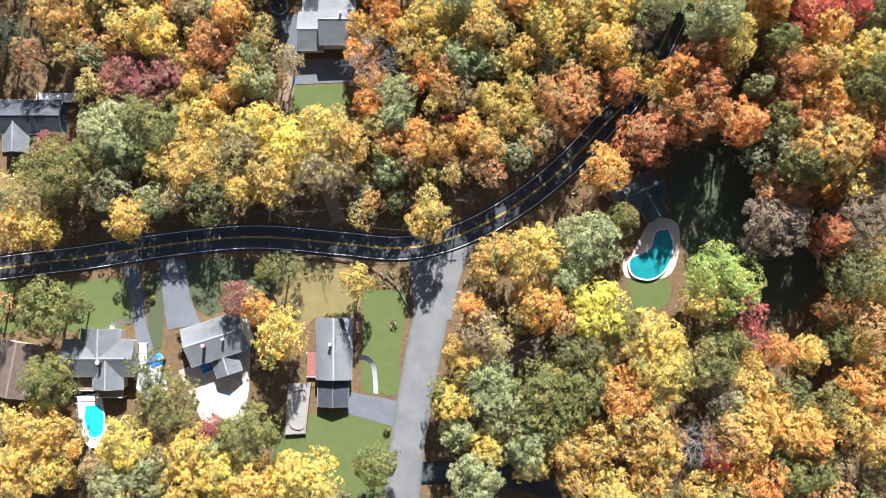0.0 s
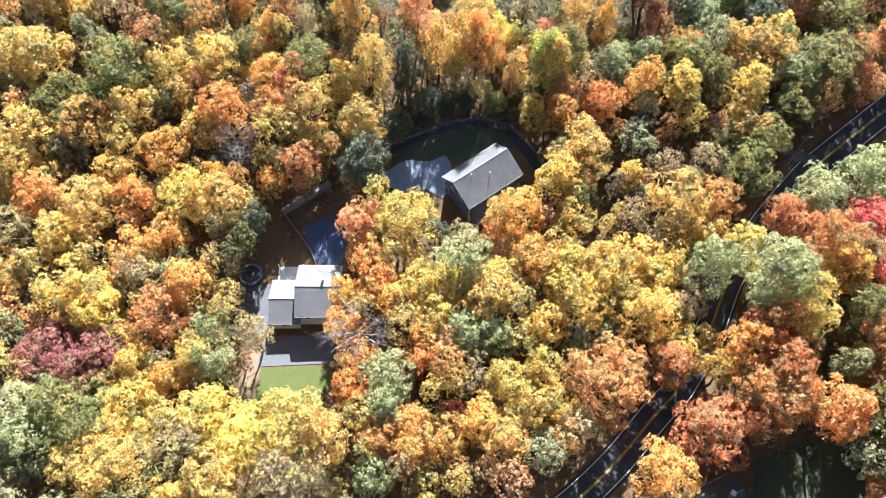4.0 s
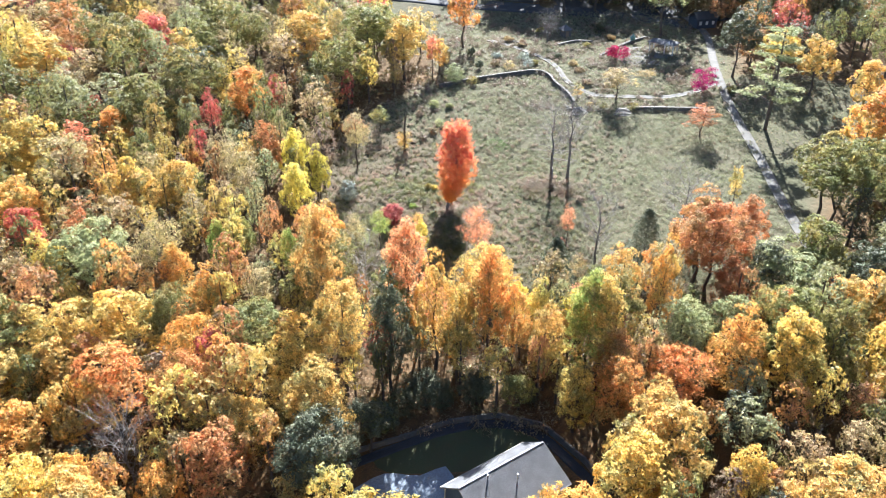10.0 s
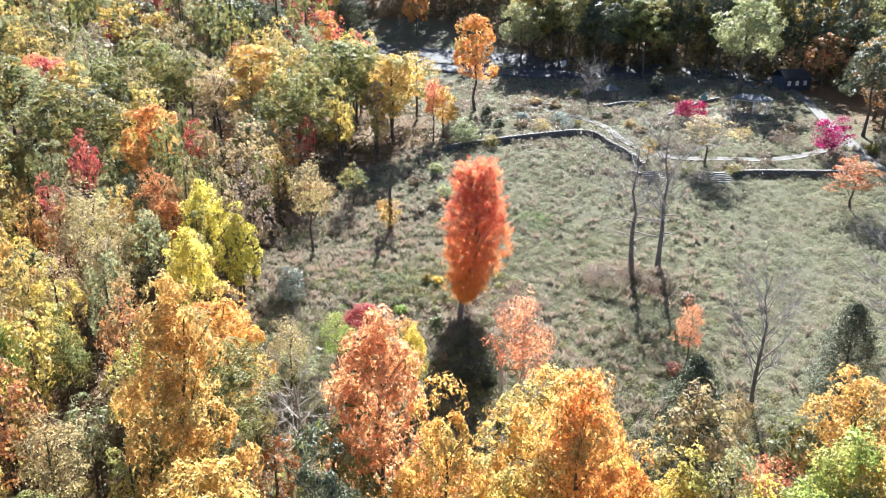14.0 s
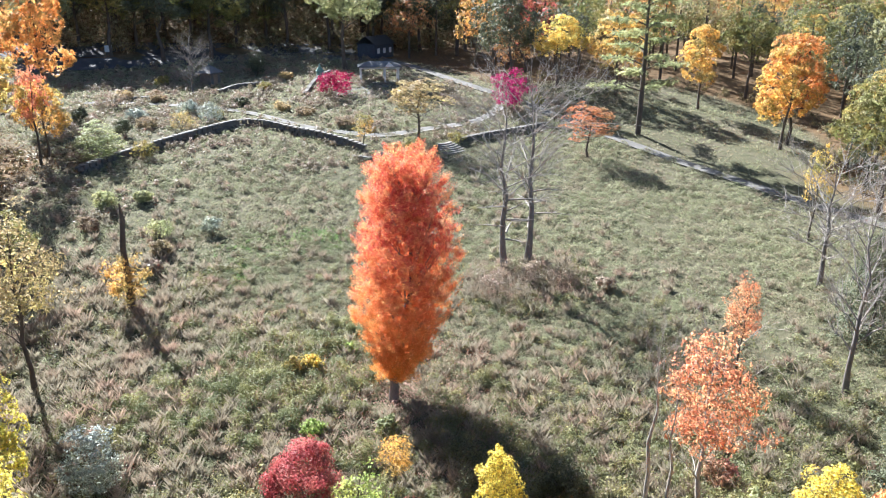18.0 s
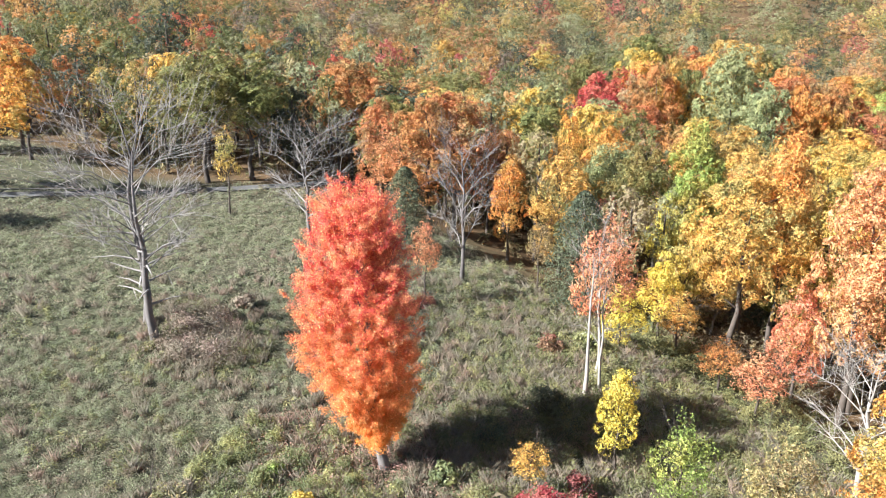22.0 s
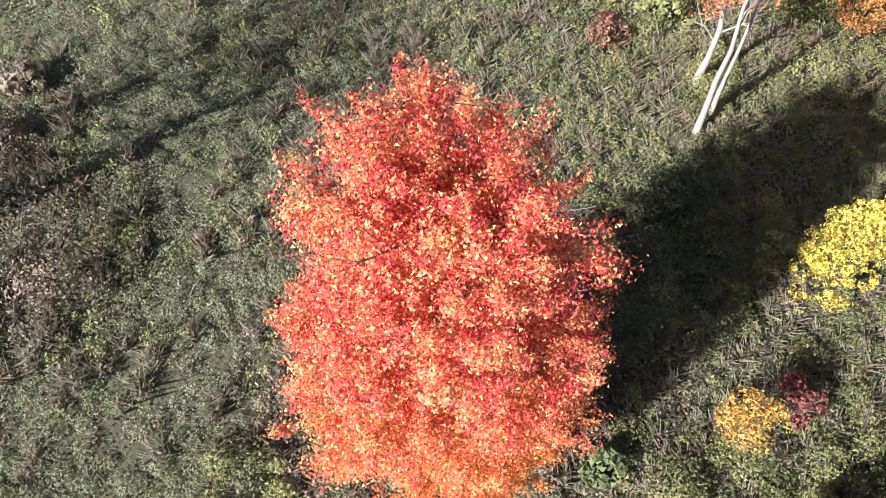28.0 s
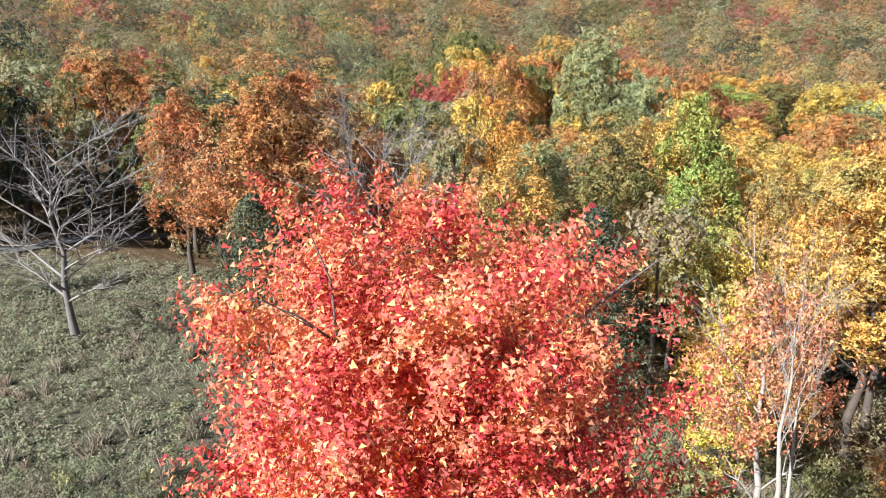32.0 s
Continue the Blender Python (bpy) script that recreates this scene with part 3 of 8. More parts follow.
def shape_bare(seed):
    g = np.random.default_rng(seed)
    return boughs(g, 15.5, 4.3, 0.25, 0.2, 22, forks=11, steep=0.9, twig=0.55, droop=0.1, stout=1.1), None


def shape_dead(seed):
    """A tall dark trunk with a wide crown of level, crooked limbs and pale bare twigs."""
    g = np.random.default_rng(seed)
    stem, top = boughs(g, 15.5, 4.6, 0.27, 0.36, 20, forks=10, steep=0.85, twig=0.5, droop=0.2, stout=0.8)
    low = []
    for k in range(7):
        z, w = 3.2 + 0.6 * k, 2.2 * k
        r = 1.6 + 1.8 * g.random()
        p = np.array([0, 0, z])
        q = p + np.array([math.cos(w) * r * 0.5, math.sin(w) * r * 0.5, 0.3])
        e = p + np.array([math.cos(w) * r, math.sin(w) * r, 0.1 + 0.6 * g.random()])
        low.append(limb([p, q, e], [0.09, 0.05, 0.012], 4))
        low.append(limb([q, q + g.normal(size=3) * 0.6], [0.03, 0.008], 3))
    return (stem, joined([top] + low)), None


def shape_birch(seed):
    """Clean pale trunk that fans into bare upward twigs near the top."""
    g = np.random.default_rng(seed)
    return boughs(g, 15.5, 2.3, 0.23, 0.55, 12, forks=5, steep=2.4, twig=0.5, stout=0.55), None


SHAPES = {}
for kind_, fn, count_ in (("round", shape_round, 5), ("oval", shape_oval, 4), ("sparse", shape_sparse, 4), ("round_fine", shape_round, 3), ("oval_fine", shape_oval, 3), ("sparse_fine", shape_sparse, 3),
                          ("cedar", shape_cedar, 2), ("pine", shape_pine, 1), ("shrub", shape_shrub, 2), ("bare", shape_bare, 3), ("dead", shape_dead, 2), ("birch", shape_birch, 1)):
    SHAPES[kind_] = []
    for k_ in range(count_):
        (stem_, limbs_), lv = fn(40 + 7 * k_, True) if kind_.endswith("fine") else fn(40 + 7 * k_)
        skin = {"dead": TWIG_BARK, "bare": TWIG_BARK, "birch": PALE_BARK}.get(kind_, BARK)
        tm = mesh_of("trunk", *stem_, [GREY_BARK if kind_ in ("dead", "bare") else skin])
        bm_ = mesh_of("branchwork", *limbs_, [skin])
        cm = mesh_of("crown", lv, tri_faces(lv), [LEAF["gold"]]) if lv is not None else None
        SHAPES[kind_].append((tm, bm_, cm))

SPECIES = {"round": "maple", "oval": "forest_tree", "sparse": "thin_tree", "cedar": "cedar", "pine": "pine_tree", "shrub": "shrub", "bare": "bare_tree", "dead": "bare_tree", "birch": "bare_tree"}
WORDS = {"yellow": "bright yellow", "gold": "golden ochre", "orange": "glowing orange", "amber": "amber yellow-orange", "rust": "rusty orange-brown", "red": "deep red", "coral": "salmon coral",
         "plum": "dusky plum red", "rose": "rosy red", "sage": "pale sage green", "olive": "olive green turning yellow", "lime": "fresh lime green", "lemon": "clear lemon yellow",
         "dark": "dark evergreen", "tan": "thin tan", "brown": "greyish brown", "pale": "silvery green", "bare": "no", "crimson": "vivid crimson"}
PLACED = []


def tree(shape, colour, x, y, h, r, bark=None):
    k = len(PLACED)
    near = shape in ("round", "oval", "sparse") and (math.hypot(x - 2, y - 132) < 52 or r > 7.0)
    pool_ = SHAPES[shape + "_fine" if near else shape]
    trunk_mesh, branch_mesh, crown_mesh = pool_[k % len(pool_)]
    PLACED.append((x, y, r))
    size = "tall" if h > 15 else "medium-sized" if h > 8 else "small"
    build = {"round": "round-crowned tree", "oval": "upright tree", "sparse": "thinly leaved tree", "cedar": "pointed cedar", "pine": "tiered pine",
             "shrub": "rounded shrub", "bare": "leafless grey tree", "dead": "leafless dead tree", "birch": "leafless pale-trunked tree"}[shape]
    text = f"{size} {build}" + ("" if colour == "bare" else f" in {WORDS[colour]} leaf") + (" in woods" if not meadow_at(x, y) > 0.5 else " in grass")
    thing = tagged(new(SPECIES[shape]), text, "shrub" if shape == "shrub" else "tree", group="autumn trees")
    turn = (k * 137.5) % 360
    thing.matrix_basis = pose(x, y, float(land(x, y)) - 0.15, 0, 0, turn)
    w = 1.1 * r / 4.0
    thick = max(0.5, min(1.3, h / 16))
    wood = (w if crown_mesh is None or shape == "sparse" else (w + thick) / 2,) * 2 + (h / 16,)
    stem = ((w + thick) / 2,) * 2 + (h / 16,)
    for nm, mesh, sc, mat in (("trunk", trunk_mesh, stem, bark), ("branchwork", branch_mesh, wood, bark), ("crown", crown_mesh, (w, w, h / 16), LEAF.get(colour))):
        if mesh is None:
            continue
        ob = new(nm, mesh)
        ob.parent = thing
        ob.scale = sc
        if nm == "branchwork":
            ob["kind"] = "stuff"
        if mat is not None:
            ob.material_slots[0].link = 'OBJECT'
            ob.material_slots[0].material = mat
    return thing


# trees: shape, foliage, x, y, height, crown radius
tree("round", "yellow", 80.0, 203.0, 13.3, 4.4)
tree("oval", "yellow", -1.8, 107.8, 21.3, 3.3)
tree("oval", "yellow", 2.0, 107.8, 16.3, 2.8)
tree("oval", "amber", 6.1, 108.4, 21.6, 3.4)
tree("oval", "orange", 9.7, 108.2, 16.5, 2.5)
tree("oval", "gold", 14.0, 104.1, 16.3, 2.6)
tree("oval", "coral", -6.2, 115.4, 21.6, 4.2)
tree("oval", "dark", -8.0, 103.4, 21.8, 3.3)
tree("round", "gold", -14.7, 104.0, 20.5, 4.1)
tree("oval", "gold", -18.9, 114.2, 24.8, 3.9)
tree("oval", "olive", 24.6, 108.4, 17.9, 4.3)
tree("oval", "yellow", 17.4, 96.4, 12.3, 3.1)
tree("oval", "rust", 23.2, 99.7, 14.7, 3.5)
tree("oval", "orange", 32.1, 112.7, 19.7, 2.4)
tree("round", "rust", 41.9, 121.7, 18.2, 4.9)
tree("round", "sage", 53.0, 117.7, 13.6, 5.7)
tree("oval", "amber", 39.3, 99.9, 17.8, 4.3)
tree("oval", "yellow", 45.8, 97.8, 19.0, 4.2)
tree("oval", "olive", 52.7, 99.5, 19.5, 3.7)
tree("oval", "yellow", 59.0, 97.4, 19.4, 3.8)
tree("oval", "yellow", -20.6, 101.6, 17.7, 4.1)
tree("round", "olive", -28.8, 108.2, 13.8, 5.0)
tree("oval", "orange", -38.8, 110.4, 11.9, 3.4)
tree("round", "sage", 36.1, 108.4, 11.7, 2.9)
tree("round", "orange", 30.7, 96.9, 14.6, 4.2)
tree("oval", "orange", 87.8, 164.7, 17.2, 4.8)
tree("pine", "sage", 70.3, 179.3, 23.7, 5.7)
tree("sparse", "gold", 52.9, 145.6, 11.7, 1.5)
tree("sparse", "coral", 21.3, 136.7, 8.6, 1.5)
tree("oval", "coral", -1.9, 115.4, 10.7, 2.2)
tree("bare", "bare", -13.5, 124.0, 11.3, 3.4, PALE_BARK)
tree("shrub", "pale", -19.3, 154.5, 5.2, 1.8)
tree("shrub", "sage", 2.0, 206.3, 5.9, 3.1)
tree("sparse", "rust", 55.5, 177.1, 7.7, 4.1)
tree("sparse", "tan", 39.9, 193.9, 9.1, 4.7)
tree("bare", "bare", 28.2, 235.4, 8.4, 2.7)
tree("shrub", "dark", 43.8, 242.0, 5.9, 2.0)
tree("oval", "orange", 4.7, 232.6, 20.2, 4.5)
tree("round", "sage", 60.2, 237.8, 21.7, 6.7)
tree("round", "gold", 83.1, 260.1, 17.4, 7.5)
tree("oval", "yellow", -1.9, 212.4, 10.5, 2.9)
tree("sparse", "gold", 30.8, 194.0, 5.1, 1.6)
tree("sparse", "coral", -3.5, 210.0, 12.6, 2.0)
tree("sparse", "rust", -20.5, 178.1, 6.7, 3.2)
tree("sparse", "olive", -14.9, 182.2, 7.0, 2.5)
tree("round", "orange", -23.7, 136.6, 10.3, 3.2)
tree("oval", "lemon", -24.7, 154.2, 12.4, 2.3)
tree("oval", "lemon", -29.5, 156.8, 11.7, 2.2)
tree("sparse", "tan", -16.2, 136.2, 9.5, 2.3)
tree("round", "dark", -10.5, 93.8, 9.0, 3.6)
tree("round", "dark", -3.0, 100.8, 7.0, 3.0)
tree("round", "dark", 4.2, 101.2, 6.0, 2.6)
tree("round", "olive", 10.2, 100.6, 6.0, 2.6)
tree("birch", "bare", 3.3, 132.9, 13.0, 2.6)
tree("birch", "bare", 3.4, 131.3, 11.0, 1.9)
tree("sparse", "coral", 5.0, 130.4, 13.8, 2.9, PALE_BARK)
tree("sparse", "yellow", -5.4, 144.4, 4.4, 1.3)
tree("oval", "lemon", -4.6, 136.8, 8.0, 1.5)
tree("sparse", "lime", -12.0, 139.0, 9.0, 2.0)
tree("round", "sage", -16.2, 138.0, 4.6, 2.2)
tree("cedar", "dark", 17.3, 122.2, 12.0, 2.8)
tree("cedar", "dark", 34.0, 132.2, 9.8, 2.6)
tree("oval", "lemon", 8.6, 124.8, 6.4, 1.9)
tree("sparse", "lemon", 18.3, 110.3, 12.5, 2.8)
tree("oval", "lemon", 11.0, 117.6, 8.5, 2.0)
tree("sparse", "coral", 20.6, 114.8, 10.5, 2.6)
tree("oval", "lime", 20.0, 104.9, 20.0, 3.6)
tree("sparse", "coral", 41.9, 129.0, 12.5, 3.4)
tree("round", "yellow", 5.6, 114.0, 18.2, 4.6)
tree("oval", "gold", 21.5, 103.6, 20.0, 4.0)
tree("dead", "bare", 21.2, 160.3, 16.8, 5.4)
tree("dead", "bare", 24.4, 160.3, 18.6, 5.0)
tree("bare", "bare", 42.3, 139.7, 12.5, 4.6)
tree("bare", "bare", 25.4, 130.4, 15.0, 3.0)
tree("sparse", "tan", 21.5, 124.0, 8, 1.6)
# rows of tall dark-leaved trees, added to give the northern edge its deep shade
tree("oval", "olive", 46, 271, 22, 5.2)
tree("oval", "dark", 54, 267, 23, 5.2)
tree("oval", "dark", 63, 262, 24, 5.2)
tree("oval", "olive", 71, 258, 25, 5.2)
tree("oval", "dark", 79, 253, 22, 5.2)
tree("oval", "dark", 87, 247, 23, 5.2)
tree("oval", "olive", 95, 241, 24, 5.2)
tree("oval", "dark", 102, 233, 25, 5.2)
tree("oval", "dark", 50, 279, 22, 5.2)
tree("oval", "olive", 59, 275, 23, 5.2)
tree("oval", "dark", 68, 270, 24, 5.2)
tree("oval", "dark", 77, 265, 25, 5.2)
tree("oval", "olive", 86, 259, 22, 5.2)
tree("oval", "dark", 95, 252, 23, 5.2)
tree("oval", "dark", 104, 245, 24, 5.2)
tree("oval", "olive", 36, 274, 25, 5.2)
tree("oval", "dark", 26, 277, 22, 5.2)
# added trees, mostly dark-leaved, standing in for the shaded gap behind the bare tree
tree("oval", "dark", 50, 118, 14, 4.0)
tree("oval", "olive", 58, 122, 15, 4.4)
tree("round", "dark", 66, 116, 16, 5.0)
tree("sparse", "tan", 47, 124, 11, 2.5)
tree("sparse", "amber", 8, 118.5, 6, 2.2)
tree("sparse", "rust", 1, 121, 5, 2.2)
tree("sparse", "amber", 13, 116.5, 6.5, 2.4)
tree("sparse", "coral", -3, 121, 6, 2.2)
tree("sparse", "gold", 11, 110.5, 8, 2.8)
tree("sparse", "amber", 0, 111.5, 8, 2.6)
tree("round", "rust", 57, 37, 23, 4.6)
tree("round", "orange", 65, 34.5, 24, 5.0)
tree("oval", "olive", 73, 35, 24.5, 4.6)
tree("round", "rust", 81, 33, 24, 5.0)
tree("oval", "gold", 89, 31, 23, 4.6)
tree("shrub", "olive", -19.7, 94.9, 6, 3.6)
tree("shrub", "olive", -16.1, 88.4, 6.5, 3.4)
tree("shrub", "dark", -6.5, 100.6, 5, 2.6)
tree("shrub", "dark", -0.8, 101.4, 4.6, 2.4)
tree("shrub", "dark", 4.2, 102.6, 4.8, 2.2)
tree("shrub", "dark", 11.5, 101.9, 4, 2.2)
tree("shrub", "olive", -9.6, 97.6, 5.5, 3.0)
tree("round", "gold", -86.4, 61.4, 19, 6.1)
tree("round", "yellow", -68.9, 58.6, 18.7, 5.6)
tree("round", "yellow", -64.2, 54.5, 17.3, 4.9)
tree("sparse", "tan", -57.8, 61.4, 17.2, 4.9)
tree("round", "amber", -47.9, 59.0, 16.8, 4.6)
tree("round", "rust", -52.6, 53.1, 17.8, 5.2)
tree("round", "sage", -42.9, 51.8, 14.2, 3.3)
tree("round", "sage", -41.9, 45.6, 15.6, 4.0)
tree("round", "gold", -45.3, 45.8, 15.2, 3.8)
tree("round", "orange", -49.9, 41.4, 14.2, 3.2)
tree("sparse", "tan", -35.3, 50.2, 15.1, 3.7)
tree("round", "plum", -67.6, 45.7, 16.1, 6.7)
tree("round", "plum", -73.6, 44.6, 14.7, 4.9)
tree("round", "plum", -61.5, 46.6, 14.6, 4.8)
tree("round", "yellow", -56.2, 43.9, 15.3, 3.8)
tree("round", "yellow", -58.5, 49.4, 13.8, 3.0)
tree("round", "yellow", -70.2, 41.7, 12.8, 2.5)
tree("round", "yellow", -53.2, 40.2, 13.7, 3.0)
tree("round", "sage", -74.1, 33.7, 19, 6.6)
tree("round", "sage", -72.0, 29.5, 17.1, 4.8)
tree("round", "olive", -64.8, 34.4, 19, 7.0)
tree("round", "yellow", -54.7, 34.4, 18.1, 5.3)
tree("round", "gold", -55.2, 26.8, 19, 7.3)
tree("round", "gold", -62.9, 26.5, 15.7, 4.1)
tree("round", "olive", -85.9, 24.9, 19, 7.5)
tree("round", "plum", -89.0, 29.2, 13.7, 4.3)
tree("round", "olive", -80.3, 26.3, 17.3, 4.9)
tree("round", "yellow", -96.3, 11.7, 16.7, 4.6)
tree("round", "gold", -90.4, 11.8, 15.5, 4.0)
tree("round", "yellow", -70.6, 14.3, 17.0, 4.7)
tree("round", "sage", -65.3, 18.2, 15.2, 3.8)
tree("sparse", "tan", -60.1, 18.8, 15.6, 4.0)
tree("sparse", "tan", -44.5, 29.9, 19, 5.9)
tree("round", "yellow", -41.5, 34.4, 17.9, 5.2)
tree("round", "lemon", -34.5, 31.2, 18.3, 5.4)
tree("round", "gold", -26.9, 33.0, 19.0, 5.8)
tree("round", "gold", -21.9, 31.2, 17.7, 5.1)
tree("sparse", "tan", -28.1, 24.9, 18.9, 5.7)
tree("round", "gold", -38.1, 23.6, 19, 5.8)
tree("round", "yellow", -44.9, 21.3, 16.0, 4.2)
tree("sparse", "tan", -36.1, 19.4, 15.4, 3.9)
tree("sparse", "tan", -23.2, 25.0, 16.5, 4.5)
tree("round", "amber", -19.1, 58.2, 13.6, 2.9)
tree("round", "orange", -13.2, 60.2, 15.6, 4.0)
tree("round", "amber", -9.5, 56.6, 15.1, 3.7)
tree("round", "orange", -18.4, 52.1, 15.0, 3.7)
tree("bare", "bare", -15.1, 49.3, 16.7, 4.6)
tree("round", "gold", -2.4, 53.1, 16.0, 4.2)
tree("round", "yellow", -5.0, 59.6, 15.6, 4.0)
tree("round", "yellow", 0.8, 60.2, 15.6, 4.0)
tree("round", "gold", 7.1, 60.7, 15.1, 3.7)
tree("round", "orange", -3.7, 46.9, 14.9, 3.7)
tree("round", "red", -6.3, 44.4, 10.6, 2.4)
tree("round", "sage", -10.0, 42.2, 16.6, 4.5)
tree("round", "sage", -10.0, 36.5, 15.8, 4.1)
tree("round", "orange", -16.5, 39.9, 14.9, 3.6)
tree("round", "amber", -15.9, 45.8, 14.2, 3.3)
tree("round", "rust", -11.9, 31.5, 15.3, 3.8)
tree("round", "amber", -5.6, 33.5, 14.8, 3.6)
tree("round", "orange", -5.6, 28.3, 14.8, 3.6)
tree("round", "sage", -12.6, 25.0, 14.3, 3.3)
tree("round", "gold", -1.1, 31.5, 15.3, 3.8)
tree("round", "sage", 4.6, 50.5, 16.4, 4.4)
tree("round", "sage", 9.1, 49.5, 14.2, 3.3)
tree("round", "gold", 8.3, 55.3, 17.9, 5.2)
tree("round", "yellow", 17.9, 51.8, 15.0, 3.7)
tree("round", "gold", 24.7, 55.3, 16.8, 4.6)
tree("round", "gold", 10.9, 40.9, 15.8, 4.1)
tree("round", "amber", 5.8, 34.0, 15.3, 3.8)
tree("round", "gold", 9.6, 30.1, 15.8, 4.1)
tree("round", "gold", 15.4, 36.6, 14.9, 3.6)
tree("round", "yellow", 19.9, 36.7, 13.9, 3.1)
tree("round", "gold", 17.3, 43.6, 14.9, 3.6)
tree("round", "rust", 28.3, 39.8, 19, 6.2)
tree("round", "amber", 35.9, 52.4, 18.0, 5.3)
tree("round", "gold", 31.0, 57.8, 16.8, 4.7)
tree("round", "yellow", 22.2, 60.3, 16.8, 4.6)
tree("round", "yellow", 28.6, 63.0, 15.6, 4.0)
tree("round", "yellow", 38.7, 60.4, 15.7, 4.0)
tree("round", "rust", 38.7, 44.0, 16.0, 4.2)
tree("sparse", "tan", 43.7, 54.7, 15.7, 4.0)
tree("round", "gold", 43.7, 46.5, 15.6, 4.0)
tree("round", "gold", -3.0, 13.6, 16.8, 4.7)
tree("round", "sage", 47.4, 60.3, 23.6, 4.1)
tree("round", "sage", 56.9, 57.7, 28.5, 6.1)
tree("round", "gold", 62.3, 51.9, 25.6, 4.8)
tree("round", "rust", 56.2, 48.9, 23.6, 4.1)
tree("round", "orange", 51.3, 45.2, 23.5, 4.0)
tree("round", "rust", 56.8, 41.3, 24.2, 4.3)
tree("round", "rust", 51.3, 38.3, 22.6, 3.7)
tree("round", "yellow", 48.0, 42.5, 19.7, 2.7)
tree("round", "rust", 52.5, 33.9, 23.4, 4.0)
tree("round", "amber", 70.0, 58.9, 24.0, 4.2)
tree("round", "olive", 72.5, 51.3, 23.9, 4.2)
tree("round", "sage", 69.5, 43.0, 19.9, 2.8)
tree("round", "red", 80.2, 59.0, 22.3, 5.0)
tree("round", "red", 88.0, 60.4, 20.8, 4.4)
tree("round", "olive", 94.8, 57.4, 24.5, 4.4)
tree("round", "amber", 82.6, 53.9, 24.2, 4.3)
tree("round", "gold", 81.2, 47.5, 24.1, 4.2)
tree("round", "rust", 75.0, 46.3, 23.9, 4.2)
tree("round", "orange", 81.8, 39.3, 24.8, 4.5)
tree("round", "rust", 74.1, 38.9, 21.9, 3.5)
tree("round", "yellow", 89.4, 48.4, 26.2, 5.0)
tree("round", "olive", 92.6, 43.2, 28.5, 7.1)
tree("round", "gold", 97.4, 37.4, 24.4, 4.3)
tree("round", "amber", 88.8, 35.0, 24.1, 4.2)
tree("round", "rust", 94.4, 31.0, 26.2, 5.0)
tree("round", "gold", 82.1, 29.0, 28.5, 6.6)
tree("round", "olive", 77.2, 24.8, 25.7, 4.8)
tree("round", "gold", 90.3, 22.1, 18.6, 5.6)
tree("round", "brown", 92.6, 15.3, 19, 7.5)
tree("round", "brown", 72.8, 12.8, 19, 7.5)
tree("round", "orange", 86.0, 20.0, 14.7, 3.5)
tree("round", "rust", 86.3, 9.8, 17.2, 4.9)
tree("round", "yellow", 95.3, 7.3, 14.8, 3.6)
tree("round", "gold", 95.7, -1.5, 15.6, 4.0)
tree("round", "rust", 87.5, -6.5, 15.5, 3.9)
tree("round", "amber", 36.5, 24.9, 17.3, 4.9)
tree("round", "olive", 40.0, 13.7, 14.9, 3.6)
tree("round", "sage", 33.1, 9.1, 18.8, 5.7)
tree("round", "sage", 28.6, 9.9, 15.3, 3.8)
tree("round", "lime", 61.6, 0.4, 19, 7.5)
tree("round", "yellow", 58.3, -4.0, 16.8, 4.6)
tree("round", "sage", 29.8, 2.3, 14.8, 3.6)
tree("round", "gold", 12.1, 6.1, 16.2, 4.3)
tree("round", "gold", 18.2, 4.8, 18.7, 5.6)
tree("round", "yellow", 22.0, 7.3, 17.6, 5.0)
tree("round", "gold", 10.2, 2.3, 14.7, 3.5)
tree("round", "sage", 27.2, -0.2, 15.3, 3.8)
tree("round", "amber", 21.4, -5.2, 17.6, 5.0)
tree("round", "lemon", 34.3, -6.4, 18.9, 5.7)
tree("round", "olive", 39.6, -9.6, 16.6, 4.5)
tree("sparse", "tan", 8.2, -10.2, 18.7, 5.6)
tree("round", "amber", 5.8, -5.9, 14.3, 3.3)
tree("sparse", "tan", 12.0, -14.0, 16.7, 4.6)
tree("round", "gold", 3.3, -15.4, 13.8, 3.1)
tree("round", "gold", 5.8, -19.1, 15.3, 3.8)
tree("round", "yellow", 2.0, -27.1, 16.0, 4.2)
tree("round", "olive", -1.1, -24.3, 12.9, 2.6)
tree("round", "sage", 10.7, -22.6, 17.6, 5.1)
tree("round", "sage", 12.0, -27.6, 17.7, 5.1)
tree("round", "sage", 3.3, -34.0, 15.3, 3.9)
tree("round", "yellow", 9.5, -36.6, 15.4, 3.9)
tree("round", "olive", 21.2, -22.5, 18.8, 5.7)
tree("round", "olive", 28.0, -25.0, 19, 6.4)
tree("round", "olive", 20.6, -31.2, 18.9, 5.7)
tree("round", "olive", 29.7, -17.8, 15.3, 3.9)
tree("round", "sage", 18.2, -36.3, 17.8, 5.1)
tree("round", "gold", 26.9, -36.3, 16.6, 4.5)
tree("round", "gold", 34.5, -36.4, 16.7, 4.6)
tree("round", "yellow", 35.0, -19.2, 13.5, 2.9)
tree("round", "gold", 38.7, -14.1, 14.2, 3.3)
tree("round", "yellow", 46.6, -12.6, 19, 5.8)
tree("round", "gold", 47.9, -20.1, 19, 7.2)
tree("round", "orange", 40.6, -25.1, 17.9, 5.2)
tree("round", "gold", 44.0, -32.3, 19, 6.5)
tree("round", "gold", 49.6, -39.0, 15.6, 4.0)
tree("round", "olive", 57.9, -17.6, 19, 6.3)
